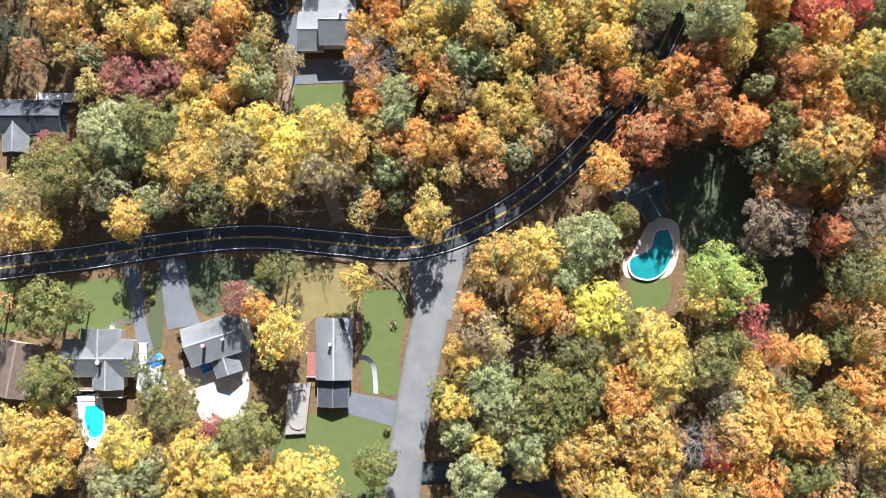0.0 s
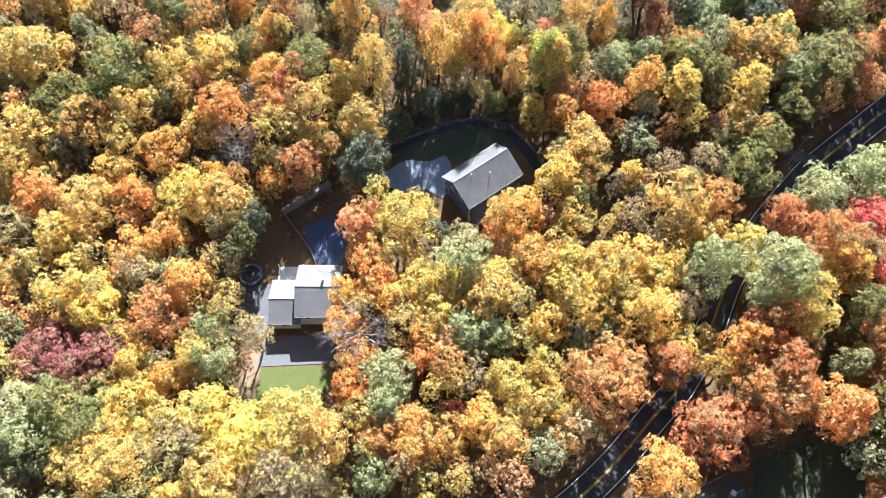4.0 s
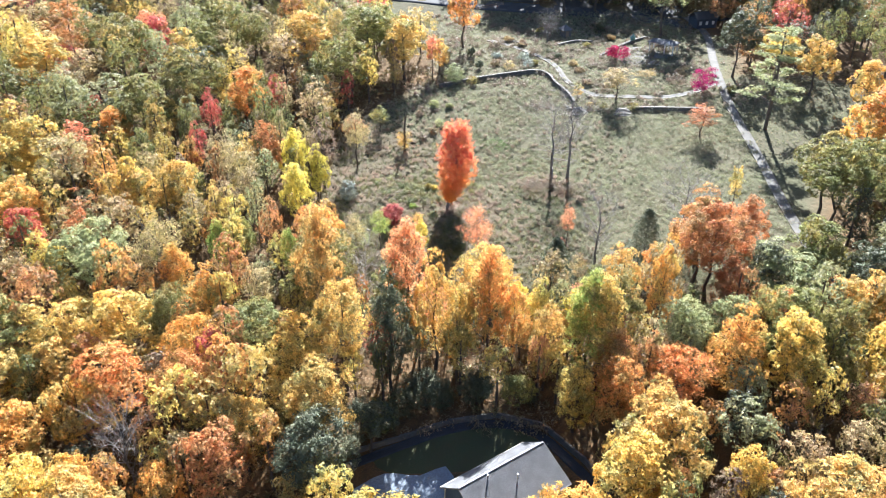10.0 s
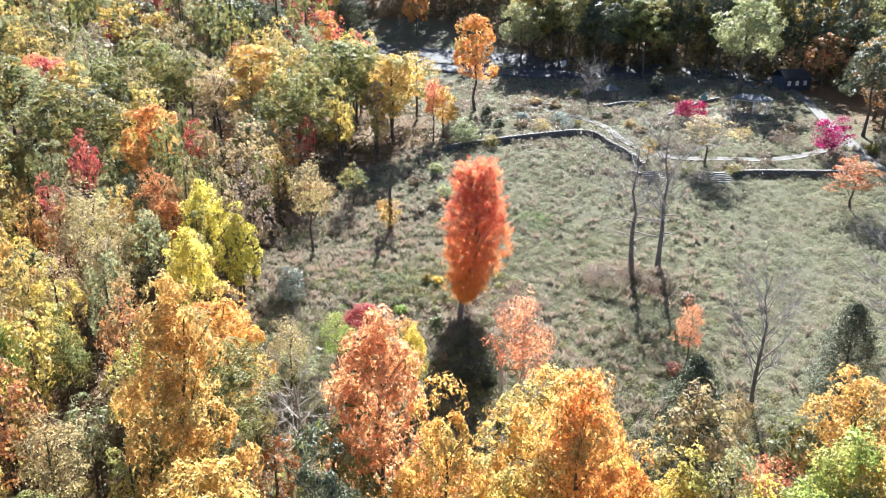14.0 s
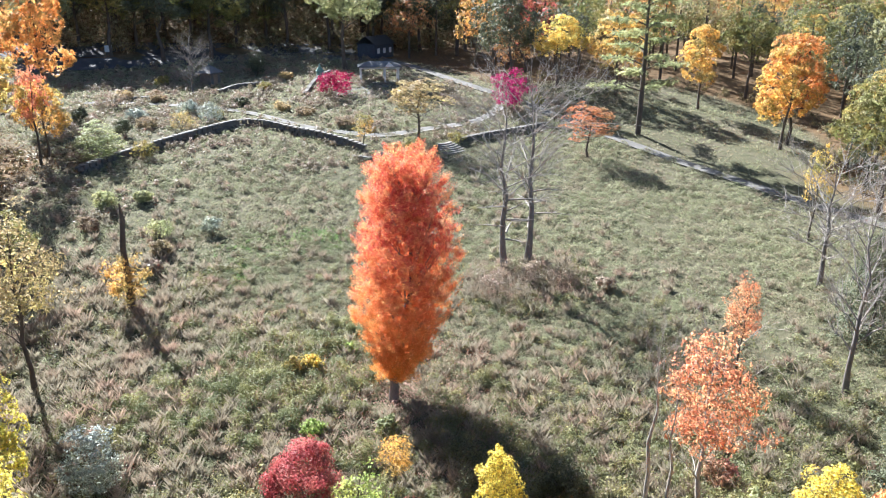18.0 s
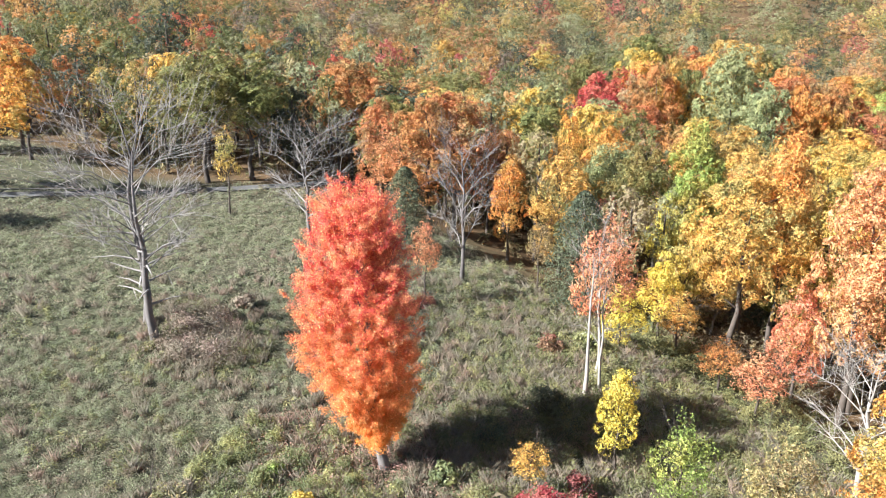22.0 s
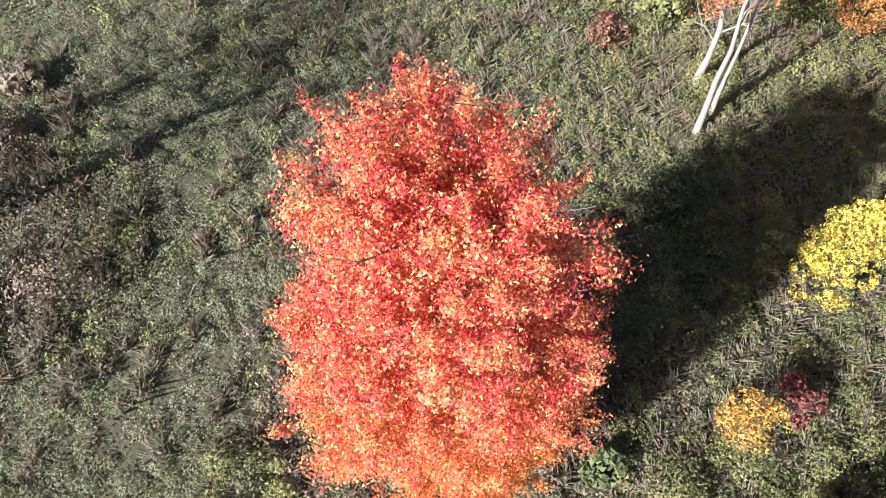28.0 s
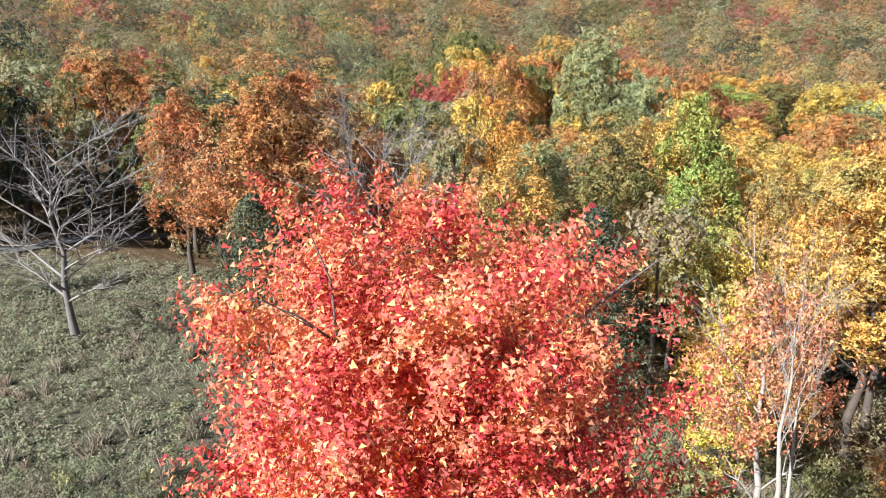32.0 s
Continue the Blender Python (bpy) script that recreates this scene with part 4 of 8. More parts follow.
tree("round", "olive", 64.8, -12.8, 15.7, 4.0)
tree("round", "yellow", 68.6, -17.3, 13.2, 2.7)
tree("round", "yellow", 68.3, -24.0, 17.0, 4.7)
tree("round", "sage", 63.5, -27.8, 15.7, 4.1)
tree("bare", "bare", 56.4, -35.8, 15.7, 4.0)
tree("round", "red", 62.1, -40.0, 13.0, 3.9)
tree("round", "yellow", 67.5, -32.4, 19, 6.1)
tree("round", "amber", 64.6, -41.5, 15.8, 4.1)
tree("round", "orange", 70.0, -43.5, 18.5, 5.5)
tree("round", "amber", 76.2, -31.1, 19, 6.2)
tree("round", "orange", 81.3, -34.9, 18.6, 5.6)
tree("round", "olive", 86.8, -27.6, 17.4, 4.9)
tree("round", "olive", 79.9, -41.0, 19, 6.3)
tree("round", "gold", 57.9, -46.2, 17.0, 4.8)
tree("round", "orange", 75.3, -15.4, 14.5, 3.4)
tree("round", "yellow", 81.1, -16.5, 15.9, 4.2)
tree("round", "olive", 87.5, -12.8, 15.5, 3.9)
tree("round", "yellow", 92.1, -13.4, 14.8, 3.6)
tree("round", "orange", 92.8, -23.8, 18.3, 5.4)
tree("round", "gold", 89.1, -30.1, 17.4, 5.0)
tree("round", "gold", 97.2, -19.0, 16.2, 4.3)
tree("round", "gold", 95.2, -35.0, 17.6, 5.0)
tree("sparse", "tan", 88.6, -41.6, 14.8, 3.6)
tree("round", "olive", -87.7, -5.8, 19, 6.3)
tree("round", "olive", -83.0, -5.9, 13.8, 3.1)
tree("round", "olive", -87.4, -21.9, 19, 5.9)
tree("round", "yellow", -89.7, -32.4, 18.8, 5.7)
tree("round", "yellow", -84.7, -35.1, 16.6, 4.5)
tree("round", "yellow", -91.9, -41.0, 19, 6.5)
tree("round", "yellow", -86.6, -42.6, 16.2, 4.3)
tree("sparse", "tan", -78.4, -41.6, 14.7, 3.5)
tree("round", "yellow", -69.9, -36.1, 18.4, 5.5)
tree("round", "sage", -65.2, -42.5, 17.1, 4.8)
tree("sparse", "tan", -61.8, -37.7, 15.8, 4.1)
tree("round", "yellow", -55.8, -37.4, 17.7, 5.1)
tree("round", "plum", -52.6, -33.2, 11.6, 3.0)
tree("round", "olive", -60.6, -26.9, 19, 6.0)
tree("round", "olive", -42.6, -33.6, 19, 5.9)
tree("round", "sage", -51.4, -37.9, 14.4, 3.4)
tree("round", "yellow", -48.9, -42.3, 18.1, 5.3)
tree("round", "yellow", -42.7, -43.6, 18.1, 5.3)
tree("round", "yellow", -56.2, -44.8, 18.3, 5.4)
tree("round", "yellow", -30.2, -43.5, 19, 6.5)
tree("round", "yellow", -36.8, -45.2, 15.6, 4.0)
tree("round", "sage", -72.6, -44.9, 17.3, 4.9)
tree("round", "olive", -14.8, -40.1, 16.6, 4.5)
tree("round", "plum", -46.4, -4.0, 12.8, 3.7)
tree("sparse", "tan", -43.3, -2.8, 12.5, 2.4)
tree("round", "orange", -41.6, -6.5, 14.9, 3.6)
tree("round", "yellow", -36.7, -12.7, 17.8, 5.1)
tree("round", "yellow", -36.4, -9.0, 15.4, 3.9)
tree("round", "olive", -40.1, 2.3, 12.5, 2.4)
tree("round", "gold", -19.3, 0.2, 14.3, 3.3)
tree("round", "sage", 6.9, -43.4, 19, 5.8)
tree("round", "gold", 19.6, -40.3, 15.4, 3.9)
tree("round", "gold", 37.9, -46.1, 18.0, 5.3)
tree("round", "gold", 29.5, -44.0, 15.5, 4.0)
tree("round", "gold", 45.5, -45.0, 16.9, 4.7)
tree("round", "dark", -38.0, 73.3, 14.1, 3.2)
tree("round", "rust", -28.3, 84.3, 15.5, 4.0)
tree("sparse", "tan", -33.2, 86.3, 13.0, 2.6)
tree("round", "amber", -34.7, 81.5, 12.9, 2.6)
tree("bare", "bare", -40.6, 87.3, 14.4, 3.3)
tree("round", "coral", -16.5, 72.4, 16.0, 4.2)
tree("round", "gold", -88.6, 107.6, 18.3, 5.4)
tree("round", "gold", -81.3, 106.1, 19, 6.0)
tree("round", "olive", -66.0, 104.2, 19, 6.4)
tree("round", "gold", -54.7, 105.4, 17.6, 5.1)
tree("round", "gold", -62.3, 96.9, 17.6, 5.0)
tree("round", "yellow", -46.5, 106.4, 17.5, 5.0)
tree("round", "olive", -41.2, 110.0, 15.2, 3.8)
tree("round", "amber", -36.1, 103.4, 15.5, 3.9)
tree("round", "rust", -34.6, 96.4, 15.8, 4.1)
tree("round", "gold", -17.0, 92.5, 16.9, 4.7)
tree("round", "gold", 26.9, 85.6, 17.2, 4.8)
tree("round", "yellow", 21.7, 79.3, 17.0, 4.7)
tree("round", "orange", 13.2, 72.7, 17.2, 4.9)
tree("round", "rust", 10.0, 67.9, 14.3, 3.3)
tree("round", "gold", 24.3, 72.1, 15.7, 4.0)
tree("round", "sage", 33.1, 104.5, 15.4, 3.9)
tree("round", "sage", 40.9, 107.4, 13.9, 3.1)
tree("round", "gold", 64.0, 105.2, 17.6, 5.1)
tree("round", "gold", 58.6, 91.3, 16.1, 4.3)
tree("round", "olive", 69.0, 94.8, 16.3, 4.4)
tree("round", "olive", 74.7, 102.1, 19, 6.4)
tree("round", "rust", 81.7, 105.9, 15.6, 4.0)
tree("round", "rust", 83.5, 99.5, 14.5, 3.4)
tree("round", "olive", -77.2, 96.8, 17.9, 5.2)
tree("round", "gold", -72.2, 93.1, 17.7, 5.1)
tree("round", "yellow", -83.2, 90.5, 17.9, 5.2)
tree("round", "gold", -85.9, 84.4, 17.8, 5.2)
tree("round", "gold", -64.2, 89.9, 16.3, 4.4)
tree("round", "orange", -55.9, 87.3, 16.3, 4.4)
tree("round", "yellow", -48.2, 92.2, 15.9, 4.1)
tree("round", "orange", -44.8, 95.5, 17.2, 4.9)
tree("round", "gold", -53.6, 100.1, 15.2, 3.8)
tree("round", "olive", -70.0, 100.1, 15.4, 3.9)
tree("round", "amber", -65.2, 82.1, 15.9, 4.2)
tree("round", "orange", -60.6, 76.7, 16.0, 4.2)
tree("round", "gold", -68.8, 74.7, 18.4, 5.5)
tree("round", "yellow", -72.8, 70.2, 17.2, 4.9)
tree("round", "yellow", -50.3, 77.8, 17.4, 4.9)
tree("round", "gold", -43.4, 76.1, 17.3, 4.9)
tree("round", "amber", -45.7, 82.2, 13.7, 3.0)
tree("round", "orange", -79.7, 77.6, 16.6, 4.5)
tree("round", "yellow", -85.9, 79.3, 15.3, 3.9)
tree("sparse", "tan", -82.8, 70.2, 17.5, 5.0)
tree("round", "yellow", -65.0, 57.9, 15.8, 4.1)
tree("round", "orange", -59.1, 65.6, 16.9, 4.7)
tree("round", "amber", -53.3, 69.7, 15.1, 3.8)
tree("round", "gold", -26.4, 90.3, 13.9, 3.1)
tree("round", "gold", -7.6, 71.7, 18.0, 5.3)
tree("round", "gold", -9.8, 67.5, 16.3, 4.4)
tree("round", "amber", -15.3, 65.8, 15.1, 3.8)
tree("round", "sage", 3.3, 63.6, 17.8, 5.2)
tree("round", "gold", 9.8, 59.6, 16.2, 4.3)
tree("round", "orange", 16.3, 63.9, 16.3, 4.4)
tree("round", "gold", 20.8, 65.3, 15.5, 4.0)
tree("round", "yellow", 33.4, 63.4, 17.2, 4.8)
tree("sparse", "tan", 35.4, 73.2, 14.9, 3.6)
tree("round", "yellow", 36.1, 80.9, 13.3, 2.8)
tree("sparse", "tan", 42.6, 82.6, 14.7, 3.5)
tree("round", "gold", 43.7, 74.4, 18.4, 5.5)
tree("round", "gold", 48.0, 69.2, 15.8, 4.1)
tree("round", "rust", 51.7, 75.0, 16.0, 4.2)
tree("sparse", "tan", 50.5, 84.2, 15.2, 3.8)
tree("round", "olive", 57.6, 81.5, 17.5, 5.0)
tree("round", "gold", 41.2, 63.8, 15.5, 3.9)
tree("round", "rust", 64.9, 70.8, 17.8, 5.2)
tree("round", "sage", 70.1, 75.6, 17.2, 4.8)
tree("round", "red", 77.3, 68.2, 18.1, 5.3)
tree("round", "sage", 80.9, 79.5, 18.4, 5.5)
tree("round", "rust", 69.6, 63.1, 25.4, 4.7)
tree("round", "tan", 74.6, 63.7, 22.3, 3.6)
tree("round", "dark", -16.3, 84.7, 16.7, 4.6)
tree("oval", "gold", -90.2, 149.0, 18.6, 5.6)
tree("oval", "orange", -87.8, 152.2, 14.7, 3.5)
tree("oval", "gold", -84.0, 125.4, 17.6, 5.1)
tree("oval", "yellow", -80.0, 121.9, 17.4, 5.0)
tree("oval", "amber", -75.0, 138.0, 16.4, 4.4)
tree("oval", "red", -70.9, 130.0, 14.2, 3.3)
tree("oval", "rust", -61.3, 129.7, 13.6, 3.0)
tree("round", "sage", -56.7, 121.3, 17.8, 5.2)
tree("oval", "gold", -56.1, 144.5, 14.9, 3.6)
tree("oval", "gold", -49.2, 146.0, 14.8, 3.6)
tree("sparse", "tan", -46.5, 124.8, 16.0, 4.2)
tree("sparse", "tan", -55.9, 132.9, 16.2, 4.3)
tree("oval", "lime", -37.9, 128.4, 12.0, 2.1)
tree("round", "olive", -34.1, 129.4, 12.0, 2.1)
tree("sparse", "tan", -38.7, 150.1, 16.5, 4.5)
tree("oval", "lemon", -27.5, 144.6, 13.7, 3.0)
tree("oval", "amber", -20.3, 129.8, 15.0, 3.7)
tree("round", "olive", -19.6, 120.3, 16.8, 4.7)
tree("oval", "lime", -25.9, 126.8, 11.5, 1.9)
tree("oval", "yellow", 13.8, 112.3, 12.9, 2.6)
tree("oval", "gold", 26.8, 117.2, 14.7, 3.5)
tree("oval", "orange", 32.2, 120.2, 12.3, 2.3)
tree("oval", "rust", 40.8, 125.5, 17.6, 5.0)
tree("oval", "olive", 48.4, 103.5, 17.8, 5.1)
tree("oval", "gold", 60.8, 108.7, 17.0, 4.7)
tree("oval", "gold", 66.1, 109.7, 16.7, 4.6)
tree("oval", "gold", 60.3, 100.8, 15.5, 3.9)
tree("round", "olive", 68.5, 144.1, 17.9, 5.2)
tree("round", "olive", 74.8, 142.1, 17.9, 5.2)
tree("oval", "rust", 75.4, 120.1, 18.1, 5.3)
tree("oval", "rust", 72.0, 116.5, 16.1, 4.3)
tree("round", "olive", 78.2, 113.9, 17.9, 5.2)
tree("oval", "rust", 76.7, 105.6, 14.6, 3.5)
tree("oval", "yellow", 88.2, 143.3, 15.7, 4.1)
tree("sparse", "tan", -71.1, 150.4, 19, 6.1)
tree("oval", "yellow", -83.5, 153.2, 16.0, 4.2)
tree("sparse", "tan", -70.1, 120.6, 16.0, 4.2)
tree("oval", "gold", -75.2, 117.9, 14.9, 3.6)
tree("sparse", "tan", -49.4, 120.5, 14.6, 3.5)
tree("oval", "orange", -43.0, 121.1, 13.5, 2.9)
tree("oval", "amber", -36.7, 115.2, 14.4, 3.3)
tree("sparse", "tan", -29.3, 116.7, 13.9, 3.1)
tree("round", "olive", 62.1, 87.9, 16.0, 4.2)
tree("oval", "gold", 26.0, 88.6, 16.2, 4.3)
tree("oval", "amber", 22.8, 94.9, 14.9, 3.6)
tree("oval", "yellow", -93.6, 195.5, 19, 6.7)
tree("oval", "gold", -86.2, 161.6, 18.9, 5.8)
tree("oval", "yellow", -80.8, 158.7, 17.5, 5.0)
tree("oval", "red", -77.2, 179.7, 12.7, 2.5)
tree("oval", "orange", -68.7, 167.9, 15.2, 3.8)
tree("oval", "coral", -74.8, 162.4, 14.7, 3.5)
tree("oval", "red", -74.4, 217.6, 15.8, 4.1)
tree("round", "olive", -56.8, 187.2, 19, 6.1)
tree("round", "olive", -58.2, 207.6, 16.5, 4.4)
tree("oval", "gold", -61.8, 201.2, 17.6, 5.1)
tree("oval", "orange", -43.6, 183.2, 16.4, 4.4)
tree("sparse", "tan", -28.3, 176.0, 16.5, 4.5)
tree("oval", "gold", -34.6, 209.0, 19, 6.5)
tree("sparse", "tan", -38.7, 199.9, 17.6, 5.0)
tree("round", "olive", -19.6, 212.2, 19, 6.6)
tree("oval", "gold", -10.4, 208.6, 18.3, 5.4)
tree("sparse", "tan", -18.6, 166.7, 13.8, 3.1)
tree("oval", "yellow", -57.8, 146.6, 14.8, 3.6)
tree("oval", "yellow", -61.0, 144.5, 13.1, 2.7)
tree("oval", "gold", -39.2, 157.2, 13.6, 3.0)
tree("oval", "rust", -36.0, 161.3, 14.6, 3.5)
tree("oval", "lemon", -30.1, 159.0, 13.6, 3.0)
tree("sparse", "tan", -43.7, 155.8, 15.6, 4.0)
tree("sparse", "tan", -57.4, 153.4, 14.6, 3.5)
tree("sparse", "tan", -83.6, 193.8, 16.3, 4.4)
tree("round", "olive", -64.4, 174.3, 19, 5.8)
tree("sparse", "tan", -107.7, 224.0, 19, 6.8)
tree("oval", "rust", -98.9, 224.3, 19, 6.7)
tree("round", "olive", -82.4, 210.6, 19, 6.2)
tree("round", "olive", -56.5, 219.5, 19, 6.2)
tree("round", "olive", -48.5, 215.2, 16.6, 4.5)
tree("round", "olive", -24.8, 194.8, 18.3, 5.4)
tree("round", "olive", -84.0, 180.8, 15.9, 4.2)
tree("sparse", "tan", -39.2, 140.3, 13.9, 3.1)
tree("sparse", "tan", -36.0, 144.2, 14.0, 3.2)
tree("oval", "gold", 85.3, 194.3, 16.3, 4.4)
tree("oval", "yellow", 92.2, 182.4, 14.7, 3.5)
tree("oval", "amber", 84.3, 164.0, 15.3, 3.9)
tree("round", "olive", 67.8, 138.2, 18.3, 5.4)
tree("round", "sage", -98.8, 255.0, 19, 6.1)
tree("round", "olive", -95.6, 266.6, 19, 6.4)
tree("round", "olive", -90.0, 282.3, 19, 6.7)
tree("oval", "red", -79.0, 295.4, 15.9, 4.2)
tree("oval", "red", -81.4, 269.7, 15.8, 4.1)
tree("oval", "gold", -68.0, 263.8, 18.3, 5.4)
tree("oval", "gold", -64.5, 276.6, 17.1, 4.8)
tree("oval", "yellow", -50.1, 264.0, 15.9, 4.1)
tree("oval", "yellow", -42.9, 255.6, 14.4, 3.4)
tree("oval", "orange", -31.4, 271.3, 16.0, 4.2)
tree("oval", "red", -21.0, 251.9, 14.5, 3.4)
tree("oval", "gold", -11.0, 215.2, 15.6, 4.0)
tree("oval", "coral", -76.0, 220.4, 17.5, 5.0)
tree("round", "olive", -77.1, 208.6, 18.1, 5.3)
tree("round", "olive", -59.8, 212.3, 16.8, 4.6)
tree("round", "dark", -51.1, 276.5, 19, 7.5)
tree("oval", "plum", -45.5, 286.5, 19, 6.5)
tree("round", "olive", -17.9, 220.4, 17.6, 5.0)
tree("oval", "yellow", -33.7, 302.2, 14.5, 3.4)
tree("round", "dark", -25.8, 288.4, 15.4, 3.9)
tree("oval", "amber", -9.1, 300.2, 14.4, 3.4)
tree("oval", "gold", 21.2, 280.0, 19, 6.2)
tree("round", "sage", 17.5, 270.6, 16.5, 4.5)
tree("round", "olive", 28.7, 268.9, 19, 6.7)
tree("round", "dark", 36.2, 263.0, 19, 6.5)
tree("round", "olive", 45.6, 262.0, 19, 6.6)
tree("round", "dark", 70.7, 205.9, 16.8, 4.6)
tree("oval", "gold", 95.0, 271.7, 17.3, 4.9)
tree("round", "olive", 109.0, 182.7, 16.4, 4.4)
tree("oval", "gold", 133.0, 183.1, 15.3, 3.8)
tree("round", "olive", 134.9, 175.0, 18.9, 5.7)
tree("oval", "orange", 153.1, 165.6, 19, 7.0)
tree("oval", "rust", 106.7, 155.6, 14.1, 3.2)
tree("oval", "yellow", 172.2, 146.7, 16.7, 4.6)
tree("oval", "red", 168.1, 133.7, 16.6, 4.5)
tree("oval", "red", 159.1, 127.4, 19.0, 5.8)
tree("oval", "rust", 193.2, 114.2, 19, 6.8)
tree("round", "olive", 84.0, 136.7, 15.0, 3.7)
tree("sparse", "tan", 85.4, 131.1, 15.1, 3.7)
tree("oval", "rust", 141.4, 113.6, 18.2, 5.3)
tree("oval", "red", 113.8, 114.2, 16.7, 4.6)
tree("oval", "rust", 94.9, 111.2, 16.8, 4.6)
tree("oval", "rust", 49.0, 127.7, 14.5, 3.4)
tree("sparse", "tan", 183.6, 64.7, 19, 6.9)
tree("sparse", "tan", 241.3, 27.0, 19, 7.5)
tree("oval", "gold", 176.0, 45.6, 19, 7.5)
tree("round", "olive", 207.6, 14.2, 19, 7.5)
tree("round", "sage", 69.6, 102.0, 17.2, 4.8)
tree("oval", "rust", 43.1, 115.9, 13.1, 2.7)
tree("oval", "rust", 49.4, 108.8, 13.6, 2.9)
tree("oval", "yellow", 55.4, 65.4, 16.5, 4.5)
tree("oval", "rust", 45.9, 110.8, 12.2, 2.2)
tree("oval", "gold", 165.3, 17.6, 19, 7.5)
tree("round", "olive", 94.9, 92.6, 16.2, 4.3)
tree("oval", "red", 112.7, 106.9, 16.6, 4.5)
tree("oval", "rust", 88.8, 109.8, 15.4, 3.9)
tree("sparse", "tan", 156.8, 93.9, 16.3, 4.4)
tree("oval", "red", 178.9, 113.5, 16.9, 4.7)
tree("oval", "rust", 75.5, 19.0, 19, 6.7)
tree("oval", "rust", 44.9, 32.0, 19, 6.3)
tree("round", "olive", 136.1, -29.5, 18.6, 5.6)


# ---- the red maple that stands alone in the meadow ----
def hero_maple(x, y, h, r):
    g = np.random.default_rng(5)
    thing = tagged(new("red_maple"), "tall narrow maple, scarlet above and orange below, alone in the meadow", "tree")
    thing.matrix_basis = pose(x, y, float(land(x, y)) - 0.1)
    cs, ns = [], []
    prof_z = (0.12, 0.18, 0.28, 0.38, 0.48, 0.575, 0.67, 0.77, 0.865, 0.95, 1.0)
    prof_r = (0.12, 0.42, 0.74, 0.95, 1.0, 0.99, 0.94, 0.86, 0.74, 0.58, 0.32)
    n = 190
    for k in range(n):
        # a bough's end, and the clumps of leaves round it
        t = 0.13 + 0.86 * ((k + g.random()) / n)
        w = 2.39996 * k + 0.5 * g.random()
        rr = r * np.interp(t, prof_z, prof_r) * (1 + 0.10 * math.sin(3 * w + 5 * t) + 0.08 * math.sin(5 * w - 11 * t)) * (0.86 + 0.14 * g.random())
        sway = min(1.0, t * 2.2)
        tip = np.array([math.cos(w) * rr + 1.75 * sway, math.sin(w) * rr + 0.65 * sway, h * t])
        root = np.array([1.75 * sway, 0.65 * sway, h * (t - 0.07)])
        o = np.array([math.cos(w) * 0.8, math.sin(w) * 0.8, 0.55])
        for j in range(17):
            q = 1.0 - 0.75 * g.random() ** 1.6
            c = root + (tip - root) * q + g.normal(size=3) * (0.16 + 0.20 * q)
            m = int(150 * (0.4 + 1.2 * g.random()))
            cr = 0.17 + 0.26 * g.random()
            u = g.normal(size=(m, 3)) + o * 0.8
            u /= np.linalg.norm(u, axis=1)[:, None]
            shoot = (g.random((m, 1)) ** 2) * (o + np.array([0, 0, 0.4])) * 0.45
            cs.append(c + u * cr * (0.35 + 0.75 * g.random((m, 1))) * np.array([1, 1, 0.85]) + shoot * (q > 0.8))
            ns.append(u + 0.5 * o + np.array([0, 0, 0.3]))
    cs, ns = np.vstack(cs), np.vstack(ns)
    v = cards(g, cs, ns, 0.050, 0.9, 1.35, 3)
    crown = new("crown", mesh_of("crown", v, tri_faces(v), [HERO_LEAF]))
    crown["label"] = "dense scarlet to orange foliage"
    crown.parent = thing
    for nm, (tv, tf) in zip(("trunk", "branchwork"), boughs(g, h * 0.95, r * 0.72, 0.30, 0.14, 26, forks=4, steep=1.5, twig=0.3)):
        tv[:, 0] += 1.75 * np.clip(tv[:, 2] / h * 2.2, 0, 1)
        tv[:, 1] += 0.65 * np.clip(tv[:, 2] / h * 2.2, 0, 1)
        ob = new(nm, mesh_of(nm, tv, tf, [GREY_BARK]))
        ob.parent = thing
        if nm == "branchwork":
            ob["kind"] = "stuff"
    PLACED.append((x, y, r))


hero_maple(0.1, 151.2, 17.4, 3.25)


# ---- the woods between and beyond ----
WOODS = ("gold", "orange", "yellow", "olive", "rust", "sage", "tan", "red", "dark", "brown")
MIX = (0.22, 0.15, 0.16, 0.12, 0.09, 0.10, 0.10, 0.02, 0.03, 0.01)
MIX_WEST = (0.14, 0.07, 0.08, 0.25, 0.07, 0.12, 0.15, 0.02, 0.05, 0.05)
MIX_NORTH = (0.10, 0.09, 0.03, 0.34, 0.10, 0.08, 0.08, 0.02, 0.11, 0.05)
MIX_EAST = (0.05, 0.09, 0.04, 0.25, 0.13, 0.20, 0.09, 0.04, 0.09, 0.02)
# large dark share: the north-eastern woods' shade is put into the leaf colours
MIX_SHADE = (0.04, 0.08, 0.03, 0.30, 0.11, 0.04, 0.04, 0.02, 0.34, 0.0)


